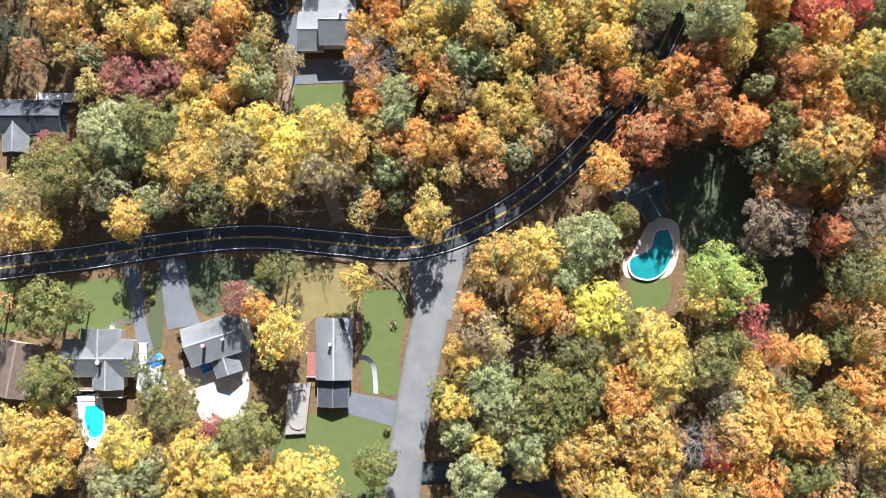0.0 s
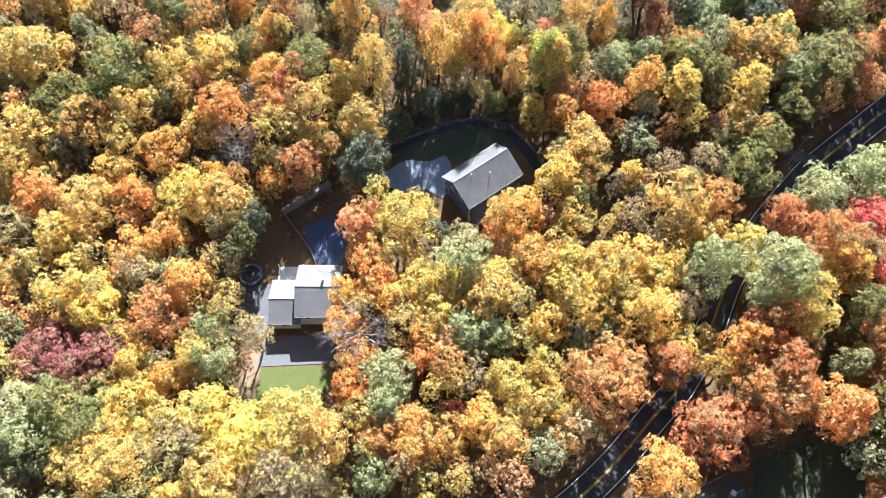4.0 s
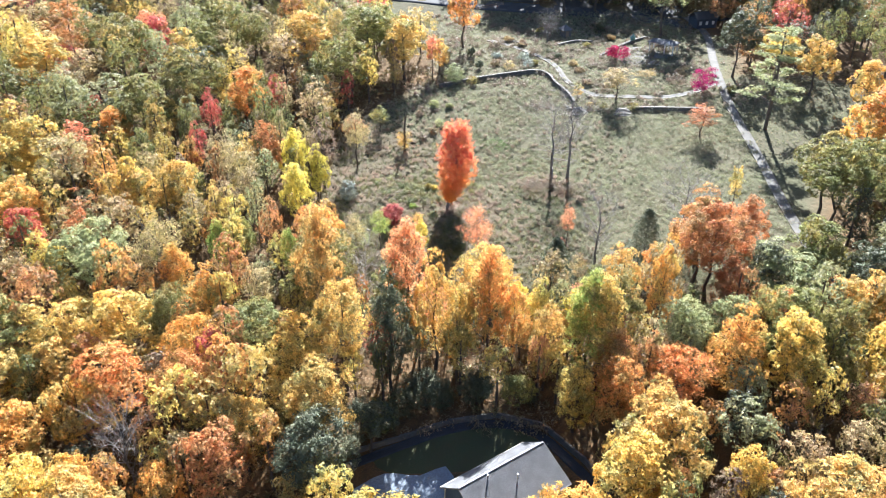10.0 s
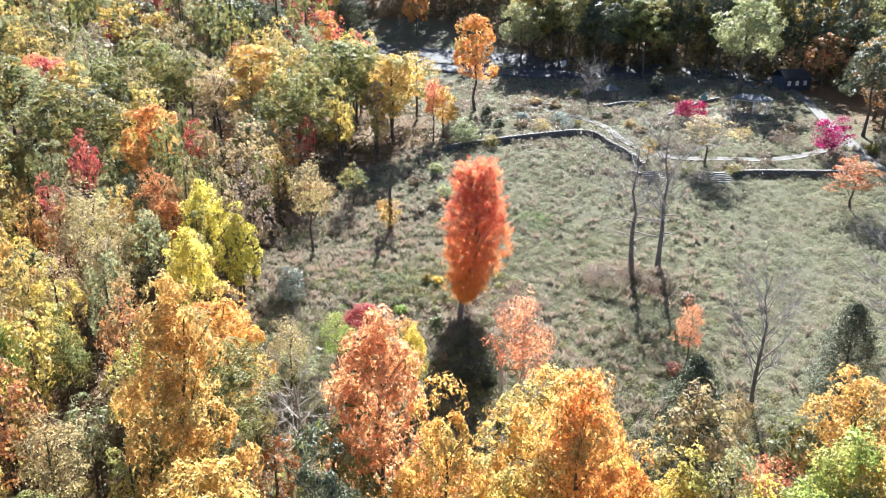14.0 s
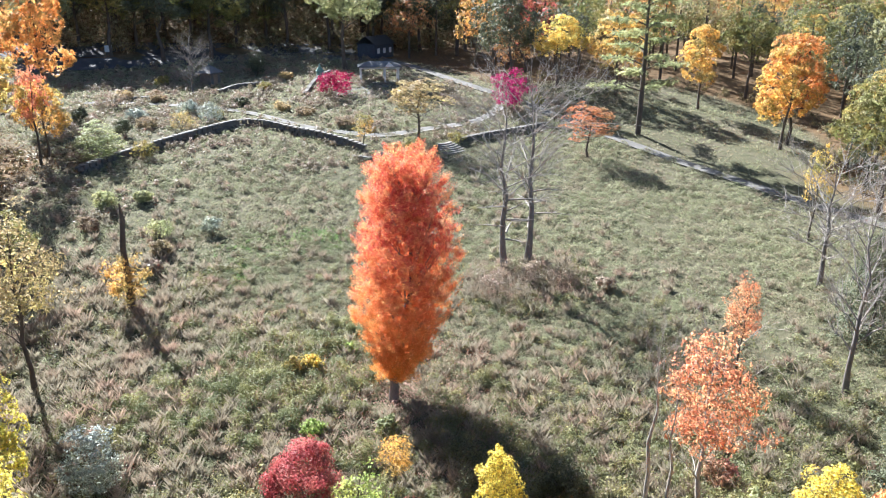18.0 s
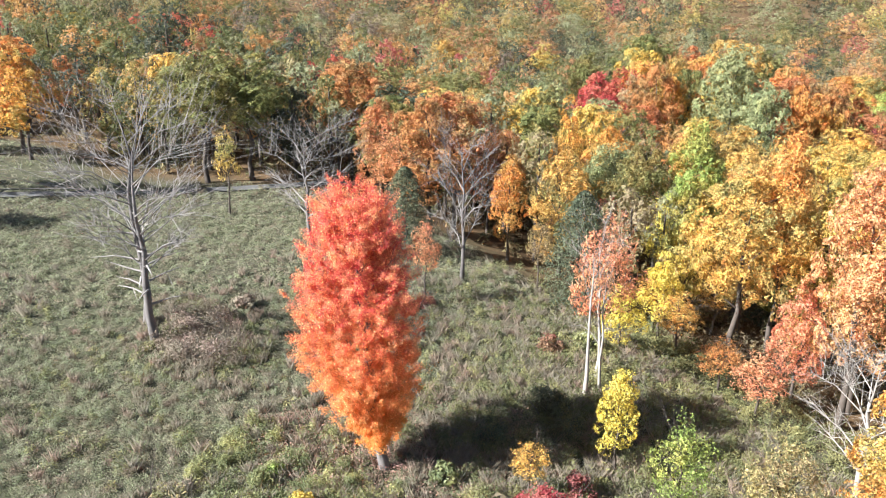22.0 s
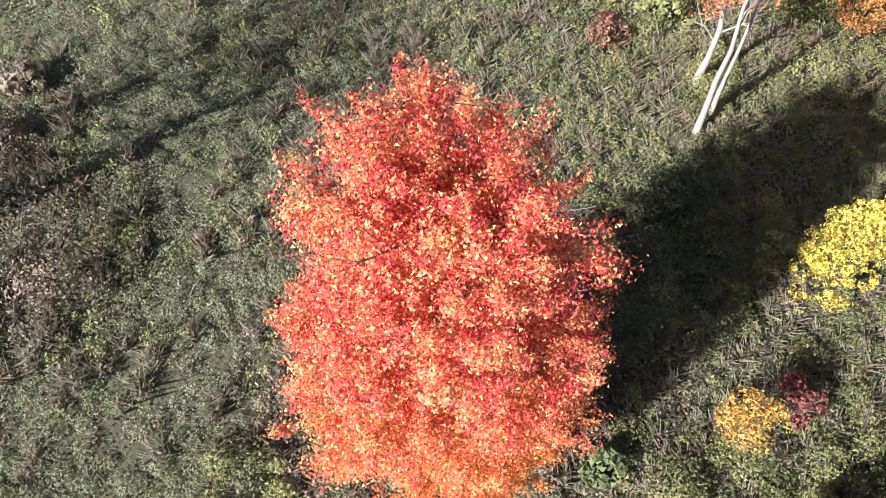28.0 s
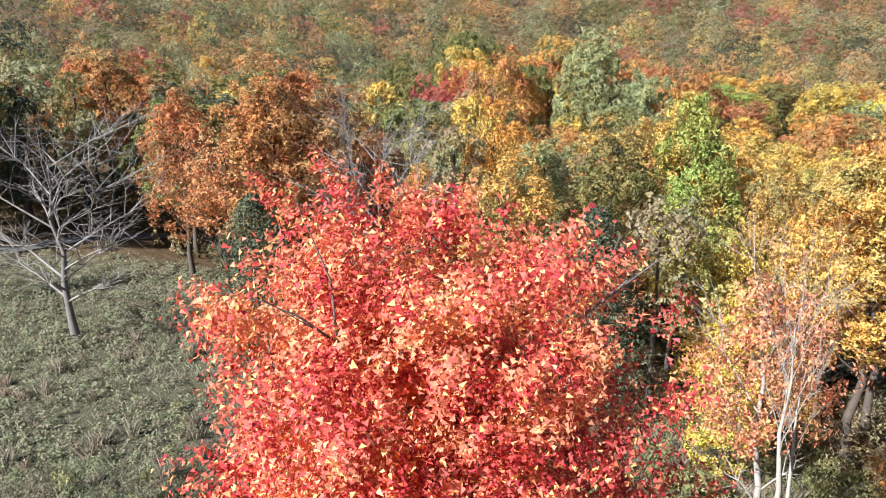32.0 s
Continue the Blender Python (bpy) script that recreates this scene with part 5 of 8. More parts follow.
def near_yard(x, y):
    return (((np.abs(x + 27) < 15) & (np.abs(y + 25) < 24)) | ((np.abs(x + 52) < 13) & (np.abs(y + 14) < 20)) | ((np.abs(x + 78) < 12) & (np.abs(y + 18) < 24))
            | ((np.abs(x + 28) < 10) & (np.abs(y - 56) < 24)) | ((np.abs(x - 4) < 17) & (np.abs(y - 86) < 13)) | ((np.abs(x - 48) < 12) & (np.abs(y - 10) < 20))
            | ((np.abs(x - 70) < 18) & (np.abs(y - 11) < 17)) | ((np.abs(x + 97) < 12) & (np.abs(y - 37) < 12)) | ((np.abs(x + 97) < 9) & (np.abs(y + 20) < 10))
            | ((np.abs(x + 28) < 7) & (np.abs(y - 25) < 12)) | ((np.abs(x - 19) < 7) & (np.abs(y + 17) < 6)))


def woods():
    g = np.random.default_rng(11)
    spots = []
    for step, lo, hi in ((5.2, 0, 100), (8.6, 100, 180), (11.5, 180, 280), (15.0, 280, 470), (20.0, 470, 800), (21.0, 0, 500)):
        xs, ys = np.meshgrid(np.arange(-300, 720, step), np.arange(-600, 560, step))
        xs = (xs + g.uniform(-0.36, 0.36, xs.shape) * step).ravel()
        ys = (ys + g.uniform(-0.36, 0.36, ys.shape) * step).ravel()
        d = np.hypot(xs - 0, ys - 110)
        south = (ys < 160) & (xs < 225 + 0.9 * (160 - ys)) & ((ys > -62) | (xs > 45 - 0.1 * ys))
        north = (ys >= 160) & (ys < 430) & (xs < 240 - 0.25 * (ys - 160))
        seen = (south | north) & (xs > np.where(ys > 230, -190, -112))
        # the widest step carries the same woods on all round
        ok = (d >= lo) & (d < hi) & (~seen & (xs > -290) & (xs < 330) & (ys > -210) & (ys < 480) if step == 21.0 else seen)
        for x, y in zip(xs[ok], ys[ok]):
            spots.append((x, y, step))
    s = np.array(spots)
    x, y = s[:, 0], s[:, 1]
    ok = (meadow_at(x, y) < 0.02) & (np.hypot(x + 20, y - 140) > 11) & (off_line(x, y, ROAD[::2]) > 7.0) & (off_line(x, y, SIDE[::2]) > 8) & (off_line(x, y, LANE[::2]) > 5.5) & (off_line(x, y, PATH[::2]) > 4.5) & (off_line(x, y, NORTH_LANE[::2]) > 6.5) & ~near_yard(x, y)
    s = s[ok]
    P = np.array(PLACED)
    kept = []
    for x, y, st in s:
        gap = np.hypot(P[:, 0] - x, P[:, 1] - y) - 0.85 * P[:, 2]
        if gap.min() > (-0.7 if st < 8 else 0.6):
            kept.append((x, y, st, gap.min()))
    lows = {}
    for st, boughs_, per, size, cr, low in ((5.2, 18, 70, 0.46, 1.5, -0.6), (8.6, 22, 115, 0.30, 1.5, -0.75), (11.5, 20, 84, 0.30, 1.6, -0.6), (15.0, 16, 42, 0.42, 1.75, -0.4), (20.0, 10, 26, 0.75, 1.8, -0.2), (21.0, 10, 20, 1.0, 1.9, -0.2)):
        lows[st] = [lobed(g, boughs_, per, np.array([0, 0, 9.4]), np.array([3.5, 3.5, 6.0]), cr, size, low=low, pinch=0.12, spread=0.3, sub=6, inner=0.05) for _ in range(5)]
    lows["close"] = [lobed(g, 26, 90, np.array([0, 0, 9.2]), np.array([3.3, 3.3, 6.4]), 1.2, 0.34, low=-0.85, pinch=0.35, sub=6) for _ in range(5)]
    # at the wood's edges the crowns come down to the ground
    lows["edge"] = [lobed(g, 26, 50, np.array([0, 0, 8.0]), np.array([3.4, 3.4, 7.6]), 1.4, 0.44, low=-0.95, pinch=0.3, spread=0.3, sub=5) for _ in range(5)]
    out = {k: [] for k in WOODS}
    sticks = []
    for x, y, st, gap in kept:
        odds = np.array(MIX_NORTH if y > 246 else MIX_SHADE if x > 56 and y > 128 else MIX_WEST if x < -12 and y > 128 else MIX_EAST if x > 30 and y < 160 and math.hypot(x, y - 100) > 52 else MIX)
        col = WOODS[g.choice(len(WOODS), p=odds / odds.sum())]
        near = st < 8
        west = st == 5.2 and -62 < x < 4 and 118 < y < 215
        r = {5.2: 2.6 if west else 3.2, 8.6: 4.5, 11.5: 5.8, 15.0: 7.4, 20.0: 9.4, 21.0: 12.0}[st] * (0.75 + 0.5 * g.random())
        if st == 5.2:
            r = min(r, gap + 2.0)
        if y > 246 and st < 12:
            r *= 1.25
        h = min(8 + 2.2 * r, 18 if near else 21) * (0.7 + 0.5 * g.random()) * (1.35 if y > 246 else 1.0)
        edge = st < 12 and (y > 246 or (near and y > 125))
        c = lows["close" if west else "edge" if edge else st][g.integers(5)]
        w = g.random() * 6.28
        cw, sw = math.cos(w), math.sin(w)
        m = np.array([[cw, sw, 0], [-sw, cw, 0], [0, 0, 1]])
        z = float(land(x, y))
        out[col].append((c @ m) * np.array([r / 4, r / 4, h / 16]) + np.array([x, y, z]))
        if np.hypot(x, y - 120) < 190:
            sticks.append(limb([(x, y, z - 0.2), (x, y, z + h * 0.8)], [0.02 * h, 0.006 * h], 4))
    for col, vs in out.items():
        if not vs:
            continue
        v = np.vstack(vs)
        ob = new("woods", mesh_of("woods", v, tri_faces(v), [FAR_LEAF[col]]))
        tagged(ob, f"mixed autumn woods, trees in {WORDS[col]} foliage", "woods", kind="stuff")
    v, f = joined(sticks)
    tagged(new("tree_trunks", mesh_of("tree_trunks", v, f, [BARK])), "thin grey-brown trunks standing in the woods", "tree trunks", kind="stuff")


woods()


# ---- grass, weeds and brush of the meadow ----
GRASS = foliage("grass_blades", (0.46, 0.42, 0.25), (0.22, 0.25, 0.10), (0.41, 0.345, 0.22), 0.4, 0.3, blue=0.10, shine=0.08)
LUSH = foliage("lush_grass", (0.22, 0.34, 0.06), (0.17, 0.27, 0.05), (0.28, 0.34, 0.08), 0.3, 0.3)
WEEDS = foliage("weed_leaves", (0.32, 0.26, 0.15), (0.19, 0.165, 0.09), (0.34, 0.235, 0.15), 0.35, 0.6, blue=0.13)
PLUME = foliage("weed_plumes", (0.46, 0.40, 0.26), (0.21, 0.18, 0.10), (0.36, 0.255, 0.16), 0.4, 0.3, blue=0.12, shine=0.08)
BRUSH = foliage("brush_leaves", (0.27, 0.27, 0.07), (0.10, 0.115, 0.04), (0.36, 0.33, 0.08), 0.28, 0.5)
TUSSOCK = foliage("tussock_blades", (0.44, 0.41, 0.25), (0.18, 0.21, 0.08), (0.27, 0.205, 0.13), 0.40, 0.9, blue=0.10, shine=0.05)
FALLEN = foliage("fallen_leaves", (0.42, 0.24, 0.14), (0.31, 0.18, 0.115), (0.46, 0.28, 0.16), 0.2, 0.4)


def scatter(rng, n, x0, x1, y0, y1, keep):
    x, y = rng.uniform(x0, x1, n), rng.uniform(y0, y1, n)
    k = keep(x, y) > rng.random(n)
    return x[k], y[k]


def blades(rng, x, y, per, high, wide, lean=0.5, fan=1.1):
    """Tufts: blades fanning out of each place, with a common lean that drifts over the land."""
    n = len(x)
    drift = 1.3 * np.sin(x * 0.23 + 2 * np.sin(y * 0.11)) + y * 0.4 + 1.5
    a = np.repeat(drift, per) + rng.normal(size=n * per) * fan
    h = np.repeat(high * (0.5 + 0.8 * rng.random(n)), per) * (0.6 + 0.6 * rng.random(n * per))
    out = h * lean * (0.5 + 1.0 * rng.random(n * per))
    bx = np.repeat(x, per) + rng.normal(size=n * per) * 0.14
    by = np.repeat(y, per) + rng.normal(size=n * per) * 0.14
    bz = land(bx, by) - 0.03
    ca, sa = np.cos(a), np.sin(a)
    w = wide * (0.6 + 0.8 * rng.random(n * per))
    p0 = np.stack([bx - sa * w * 0.4, by + ca * w * 0.4, bz], -1)
    p1 = np.stack([bx + sa * w * 0.4, by - ca * w * 0.4, bz], -1)
    mx, my, mz = bx + ca * out * 0.45, by + sa * out * 0.45, bz + h * 0.75
    p2 = np.stack([mx + sa * w, my - ca * w, mz], -1)
    p3 = np.stack([bx + ca * out * 1.1, by + sa * out * 1.1, bz + h * 0.95], -1)
    return np.stack([p0, 0.5 * (p1 + p2), p3], 1).reshape(-1, 3)


def tufts(name, label, rng, x, y, per, high, wide, mat, lean=0.5, fan=2.0):
    v = blades(rng, x, y, per, high, wide, lean, fan)
    return tagged(new(name, mesh_of(name, v, tri_faces(v), [mat])), label, "grass", kind="stuff")


def dome_stuff(name, label, rng, x, y, size, high, per, card, mat, cat, shell=0.5, spread=0.8, long=2.0):
    """Low bushy plants: a dome of small leaves at every place."""
    n = len(x)
    s = size * (0.6 + 0.8 * rng.random(n))
    u = rng.normal(size=(n * per, 3))
    u[:, 2] = np.abs(u[:, 2]) * 1.2
    u /= np.linalg.norm(u, axis=1)[:, None]
    rad = np.repeat(s, per)[:, None] * (shell + (1 - shell) * rng.random((n * per, 1)))
    base = np.stack([x, y, land(x, y)], -1)
    tall = np.repeat(high * (0.6 + 0.7 * rng.random(n)), per) / np.repeat(s, per)
    c = np.repeat(base, per, axis=0) + u * rad * np.stack([np.ones(n * per), np.ones(n * per), tall], -1)
    v = cards(rng, c, u + np.array([0, 0, 0.4]), card, spread, long, 3)
    return tagged(new(name, mesh_of(name, v, tri_faces(v), [mat])), label, cat, kind="stuff")


def off_tracks(x, y):
    return (off_line(x, y, PATH[::2]) > 1.5) & (off_line(x, y, WALKWAY[::2]) > 1.3)


def wet(x, y):
    """Where the grass stays lush and green."""
    return np.clip(1.5 - np.hypot((x - 11.5) / 3.2, (y - 175.6) / 2.2), 0, 1) + np.clip(1.4 - np.hypot((x - 0.2) / 3.4, (y - 174.4) / 1.8), 0, 1) + np.clip(1.2 - np.hypot((x - 5) / 6, (y - 178) / 3), 0, 1) * 0.35


def weedy(x, y):
    """Where tall weeds crowd out the grass: the low side of the meadow and round the dead trees."""
    low = np.clip((163 - y - 0.10 * (x + 10) ** 2 * 0.08) / 16, 0, 1) * np.clip((26 - x) / 20, 0, 1)
    left = np.clip((4 - x) / 10, 0, 1) * np.clip((190 - y) / 16, 0, 1)
    ring = np.clip(1.3 - np.hypot((x - 19) / 7, (y - 157) / 5), 0, 1) + np.clip(1.2 - np.hypot((x - 26) / 4, (y - 157) / 4), 0, 1)
    return np.clip(np.maximum.reduce([low, left, ring]), 0, 1)


g = np.random.default_rng(21)
fine_noise = lambda x, y: 0.5 + 0.5 * np.sin(0.9 * x + 1.7 * np.sin(0.6 * y)) * np.sin(0.8 * y + 1.3 * np.sin(0.7 * x))
gx_, gy_ = scatter(g, 76000, -22, 58, 122, 200, lambda x, y: meadow_at(x, y) * off_tracks(x, y) * (1 - 0.7 * weedy(x, y)) * (0.45 + 0.55 * fine_noise(x, y)))
tufts("meadow_grass", "rough tufted meadow grass, green and straw-coloured", g, gx_, gy_, 7, 0.24, 0.014, GRASS, 0.8)
gx_, gy_ = scatter(g, 26000, -30, 104, 160, 290, lambda x, y: meadow_at(x, y) * off_tracks(x, y) * ((y > 196) | (x > 55)) * (y < 262))
tufts("meadow_grass", "dry meadow grass beyond the garden wall", g, gx_, gy_, 7, 0.36, 0.06, GRASS, 0.8)
gx_, gy_ = scatter(g, 9000, -12, 22, 158, 186, lambda x, y: wet(x, y))
tufts("lush_grass", "fresh green grass in a damp hollow of the meadow", g, gx_, gy_, 6, 0.34, 0.04, LUSH, 0.9)
gx_, gy_ = scatter(g, 10500, -26, 40, 122, 196, lambda x, y: np.maximum(weedy(x, y), 0.07) * np.clip(meadow_at(x, y) + 0.3, 0, 1) * off_tracks(x, y) * (np.hypot(x, y - 151) > 1.5))
tufts("tall_weeds", "tall pale plumes of faded weeds", g, gx_, gy_, 38, 0.85, 0.013, PLUME, 0.38, 9.0)
dome_stuff("tall_weeds", "faded brown weeds and seed heads", g, gx_, gy_, 0.42, 0.8, 28, 0.075, WEEDS, "weeds")
gx_, gy_ = scatter(g, 6500, -26, 30, 114, 176, lambda x, y: (0.15 + weedy(x, y)) * np.clip(meadow_at(x, y) + 0.4, 0, 1) * np.clip(0.25 + np.clip((146 - y) / 16, 0, 1) + (fine_noise(x * 0.4, y * 0.4) > 0.6), 0, 1) * (np.hypot(x, y - 151) > 3))
dome_stuff("brush", "green and yellowing brush at the edge of the meadow", g, gx_, gy_, 0.55, 0.9, 80, 0.075, BRUSH, "brush")
gx_, gy_ = scatter(g, 9500, -20, 75, 190, 262, lambda x, y: meadow_at(x, y) * off_tracks(x, y) * np.clip(0.15 + 1.2 * (fine_noise(x * 0.3 + 2, y * 0.3) > 0.62), 0, 1) * 0.6)
dome_stuff("garden_weeds", "dry shrubby weeds between the garden walls", g, gx_, gy_, 0.6, 0.85, 60, 0.14, WEEDS, "weeds")
near_maple = lambda x, y: (np.hypot((x - 6) / 24, (y - 154) / 22) < 1) * 1.0
open_grass = lambda x, y: np.clip(meadow_at(x, y), 0, 1) * off_tracks(x, y) * (np.hypot(x, y - 151) > 1.2)
gx_, gy_ = scatter(g, 15500, -20, 32, 130, 178, lambda x, y: open_grass(x, y) * near_maple(x, y) * (0.45 + 0.55 * (fine_noise(x * 1.1 + 3, y * 1.1) > 0.42)))
dome_stuff("tussocks", "matted tussocks of grey-green and straw grass", g, gx_, gy_, 0.46, 0.42, 84, 0.048, TUSSOCK, "grass", 0.75, 0.6, 2.0)
gx_, gy_ = scatter(g, 20000, -22, 66, 124, 205, lambda x, y: open_grass(x, y) * (1 - near_maple(x, y)) * (0.2 + 0.8 * (fine_noise(x * 1.1 + 3, y * 1.1) > 0.42)))
dome_stuff("tussocks", "straw-coloured tussocks across the meadow", g, gx_, gy_, 0.52, 0.50, 34, 0.09, TUSSOCK, "grass", 0.75, 0.5, 1.8)
gx_, gy_ = scatter(g, 7000, -22, 66, 205, 262, lambda x, y: open_grass(x, y) * 0.7)
dome_stuff("tussocks", "dry tussocks beyond the garden wall", g, gx_, gy_, 0.7, 0.5, 14, 0.17, TUSSOCK, "grass", 0.7, 0.4)
# leaves shed below the red maple
rr, ww = 8.0 * g.random(17000) ** 0.6, g.random(17000) * 2 * math.pi
fx, fy = 1.4 + rr * np.cos(ww), 150.4 + rr * np.sin(ww)
fv = cards(g, np.stack([fx, fy, land(fx, fy) + 0.06 + 0.42 * g.random(17000) ** 1.5], -1), np.tile((0, 0, 1.0), (17000, 1)), 0.075, 0.5, 1.3)
tagged(new("fallen_leaves", mesh_of("fallen_leaves", fv, quad_faces(len(fv) // 4), [FALLEN])), "shed orange leaves on the ground below the maple", "leaves", kind="stuff")
# ferns, saplings and dead stalks over the woodland floor
gx_, gy_ = scatter(g, 9000, -105, 108, -56, 215, lambda x, y: (meadow_at(x, y) < 0.05) * (off_line(x, y, ROAD[::2]) > 5) * (off_line(x, y, SIDE[::2]) > 6.5) * (off_line(x, y, LANE[::2]) > 4) * (off_line(x, y, PATH[::2]) > 3) * ~near_yard(x, y) * 1.0)
nx_, ny_ = scatter(g, 3000, -60, 120, 250, 330, lambda x, y: (meadow_at(x, y) < 0.05) * 1.0)
gx_, gy_ = np.concatenate([gx_, nx_]), np.concatenate([gy_, ny_])
dome_stuff("undergrowth", "low olive and tan undergrowth of the woods", g, gx_, gy_, 0.9, 1.4, 10, 0.5, foliage("undergrowth_leaves", (0.20, 0.17, 0.06), (0.30, 0.20, 0.07), (0.13, 0.14, 0.045), 0.25, 0.2, cell=7.0), "undergrowth")


# ---- single things in the meadow ----
def snag(x, y, h):
    s = np.random.default_rng(3)
    thing = tagged(new("dead_trunk"), "dead upright tree trunk with a broken top in the weeds", "tree trunk")
    thing.matrix_basis = pose(x, y, float(land(x, y)) - 0.1)
    v, f = joined([limb([(0, 0, 0), (0.1, 0.05, h * 0.3), (0.0, 0.12, h * 0.6), (0.22, 0.05, h * 0.85), (0.1, 0.0, h)], [0.34, 0.27, 0.23, 0.19, 0.05], 8),
                   limb([(0.05, 0.1, h * 0.55), (-0.5, 0.2, h * 0.6)], [0.09, 0.02], 5), limb([(0.2, 0.05, h * 0.83), (0.55, -0.2, h * 0.92)], [0.08, 0.02], 5)])
    trunk = new("trunk", mesh_of("trunk", v, f, [BARK]))
    trunk.parent = thing
    c = clumped(s, 30, 40, np.array([0, 0, 3.0]), np.array([1.5, 1.5, 2.2]), 0.6, 0.2, low=-0.9)
    vine = new("vine", mesh_of("vine", c, tri_faces(c), [LEAF["gold"]]))
    vine["label"] = "thin yellow vine leaves"
    vine.parent = thing


snag(-9.0, 173.3, 9.2)


def dead_log(a, b, lift, r, label):
    """A barkless pole between two places on the ground, its far end lifted."""
    thing = tagged(new("fallen_log"), label, "log")
    thing.matrix_basis = pose(a[0], a[1], float(land(*a)))
    e = np.array([b[0] - a[0], b[1] - a[1], float(land(*b)) - float(land(*a)) + lift])
    v, f = limb([e * 0.0 - (0, 0, 0.25), e * 0.35 + (0.04, 0.02, 0.03), e * 0.7 + (-0.03, 0.02, 0.0), e], [r * 1.1, r, r * 0.92, r * 0.75], 9)
    part_ = new("trunk", mesh_of("trunk", v, f, [TWIG_BARK]))
    part_.parent = thing
    v, f = limb([e * 0.6, e * 0.6 + (0.12, -0.1, 0.3)], [r * 0.4, r * 0.2], 6)
    stub = new("branch_stub", mesh_of("branch_stub", v, f, [TWIG_BARK]))
    stub.parent = thing


dead_log((-15.5, 145.1), (-14.3, 143.3), 0.9, 0.30, "short weathered grey log leaning in the brush")
dead_log((-19.4, 142.2), (-19.0, 138.8), 3.6, 0.16, "long pale barkless pole leaning out of the brush")


def small_bush(x, y, h, r, mat, label, per=30, card=0.16, seed=1, name="bush"):
    s = np.random.default_rng(seed)
    thing = tagged(new(name), label, "bush")
    thing.matrix_basis = pose(x, y, float(land(x, y)) - 0.05)
    v = clumped(s, 26, per, np.array([0, 0, h * 0.52]), np.array([r * 0.8, r * 0.8, h * 0.48]), r * 0.3, card, low=-0.8)
    crown = new("foliage", mesh_of("foliage", v, tri_faces(v), [mat]))
    crown.parent = thing
    bits = []
    for k in range(7):
        w = k * 0.9
        bits.append(limb([(0.05 * math.cos(w), 0.05 * math.sin(w), 0), (r * 0.35 * math.cos(w), r * 0.35 * math.sin(w), h * 0.5), (r * 0.7 * math.cos(w), r * 0.7 * math.sin(w), h * 0.85)], [0.04, 0.03, 0.008], 4))
    v, f = joined(bits)
    st = new("branchwork", mesh_of("branchwork", v, f, [GREY_BARK]))
    st.parent = thing
    st["kind"] = "stuff"
    return thing


gx_, gy_ = scatter(g, 3600, -75, 16, 96, 250, lambda x, y: (meadow_at(x, y) < 0.3) * (off_line(x, y, NORTH_LANE[::2]) > 5) * 0.7)
dome_stuff("thicket", "brown and olive saplings and brambles under the trees", g, gx_, gy_, 1.3, 2.2, 60, 0.2, foliage("thicket_leaves", (0.27, 0.20, 0.10), (0.19, 0.17, 0.07), (0.36, 0.24, 0.12), 0.3, 0.12, cell=9.0), "undergrowth")
gx_, gy_ = scatter(g, 1500, -60, 125, 246, 330, lambda x, y: (meadow_at(x, y) < 0.35) * (off_line(x, y, NORTH_LANE[::2]) > 5.5) * (off_line(x, y, PATH[::2]) > 4) * 0.75)
dome_stuff("thicket", "brown and olive thicket at the foot of the northern woods", g, gx_, gy_, 2.4, 4.6, 110, 0.34, foliage("north_thicket", (0.30, 0.24, 0.11), (0.20, 0.20, 0.08), (0.38, 0.24, 0.10), 0.45, 0.15, cell=7.0), "undergrowth")
gx_, gy_ = scatter(g, 700, -16, 4, 150, 165, lambda x, y: np.clip(1.3 - np.hypot((x + 4) / 7, (y - 157) / 4.5), 0, 1))
dome_stuff("brush", "yellow-green goldenrod and brush north of the maple", g, gx_, gy_, 0.6, 1.0, 70, 0.085, BRUSH, "brush")
gx_, gy_ = scatter(g, 330, -16, 7, 150, 166, lambda x, y: np.clip(1.35 - np.hypot((x + 5) / 10, (y - 158) / 5.5), 0, 1) * (np.hypot(x, y - 151) > 2.6))
dome_stuff("brush", "feathery olive-green brush beside the maple", g, gx_, gy_, 0.85, 1.15, 620, 0.056, BRUSH, "brush", 0.55, 0.9, 2.2)
gx_, gy_ = scatter(g, 520, -22, 9, 122, 149, lambda x, y: (np.hypot(x, y - 151) > 4) * (0.35 + 0.65 * (fine_noise(x * 0.4, y * 0.4 + 2) > 0.45)))
dome_stuff("brush", "tangled green bushes and brambles in the low ground", g, gx_, gy_, 0.9, 1.25, 420, 0.066, BRUSH, "brush", 0.55, 0.9, 1.8)
# dark bushes laid over the maple's cast shadow; their tone deepens it
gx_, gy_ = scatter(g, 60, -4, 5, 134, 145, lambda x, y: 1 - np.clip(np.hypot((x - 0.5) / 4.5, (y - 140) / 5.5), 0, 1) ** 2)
dome_stuff("thicket", "dark evergreen bushes that deepen the maple's cast shadow", g, gx_, gy_, 1.0, 2.0, 420, 0.09, LEAF["dark"], "undergrowth", 0.5, 0.8, 1.6)
small_bush(18.0, 157.6, 1.7, 4.2, WEEDS, "rusty brown bramble thicket below the dead trees", 300, 0.09, seed=41)
small_bush(22.8, 156.4, 1.5, 3.0, WEEDS, "brown bramble thicket below the dead trees", 200, 0.09, seed=42)
# one more dark bush, set inside the maple's shadow to darken it
small_bush(2.0, 137.8, 2.4, 2.1, LEAF["dark"], "dark evergreen bush that deepens the maple's cast shadow", 110, 0.13, seed=43)
small_bush(-2.3, 157.4, 1.3, 0.9, LEAF["lemon"], "yellow-leaved bush in the tall weeds", seed=2)
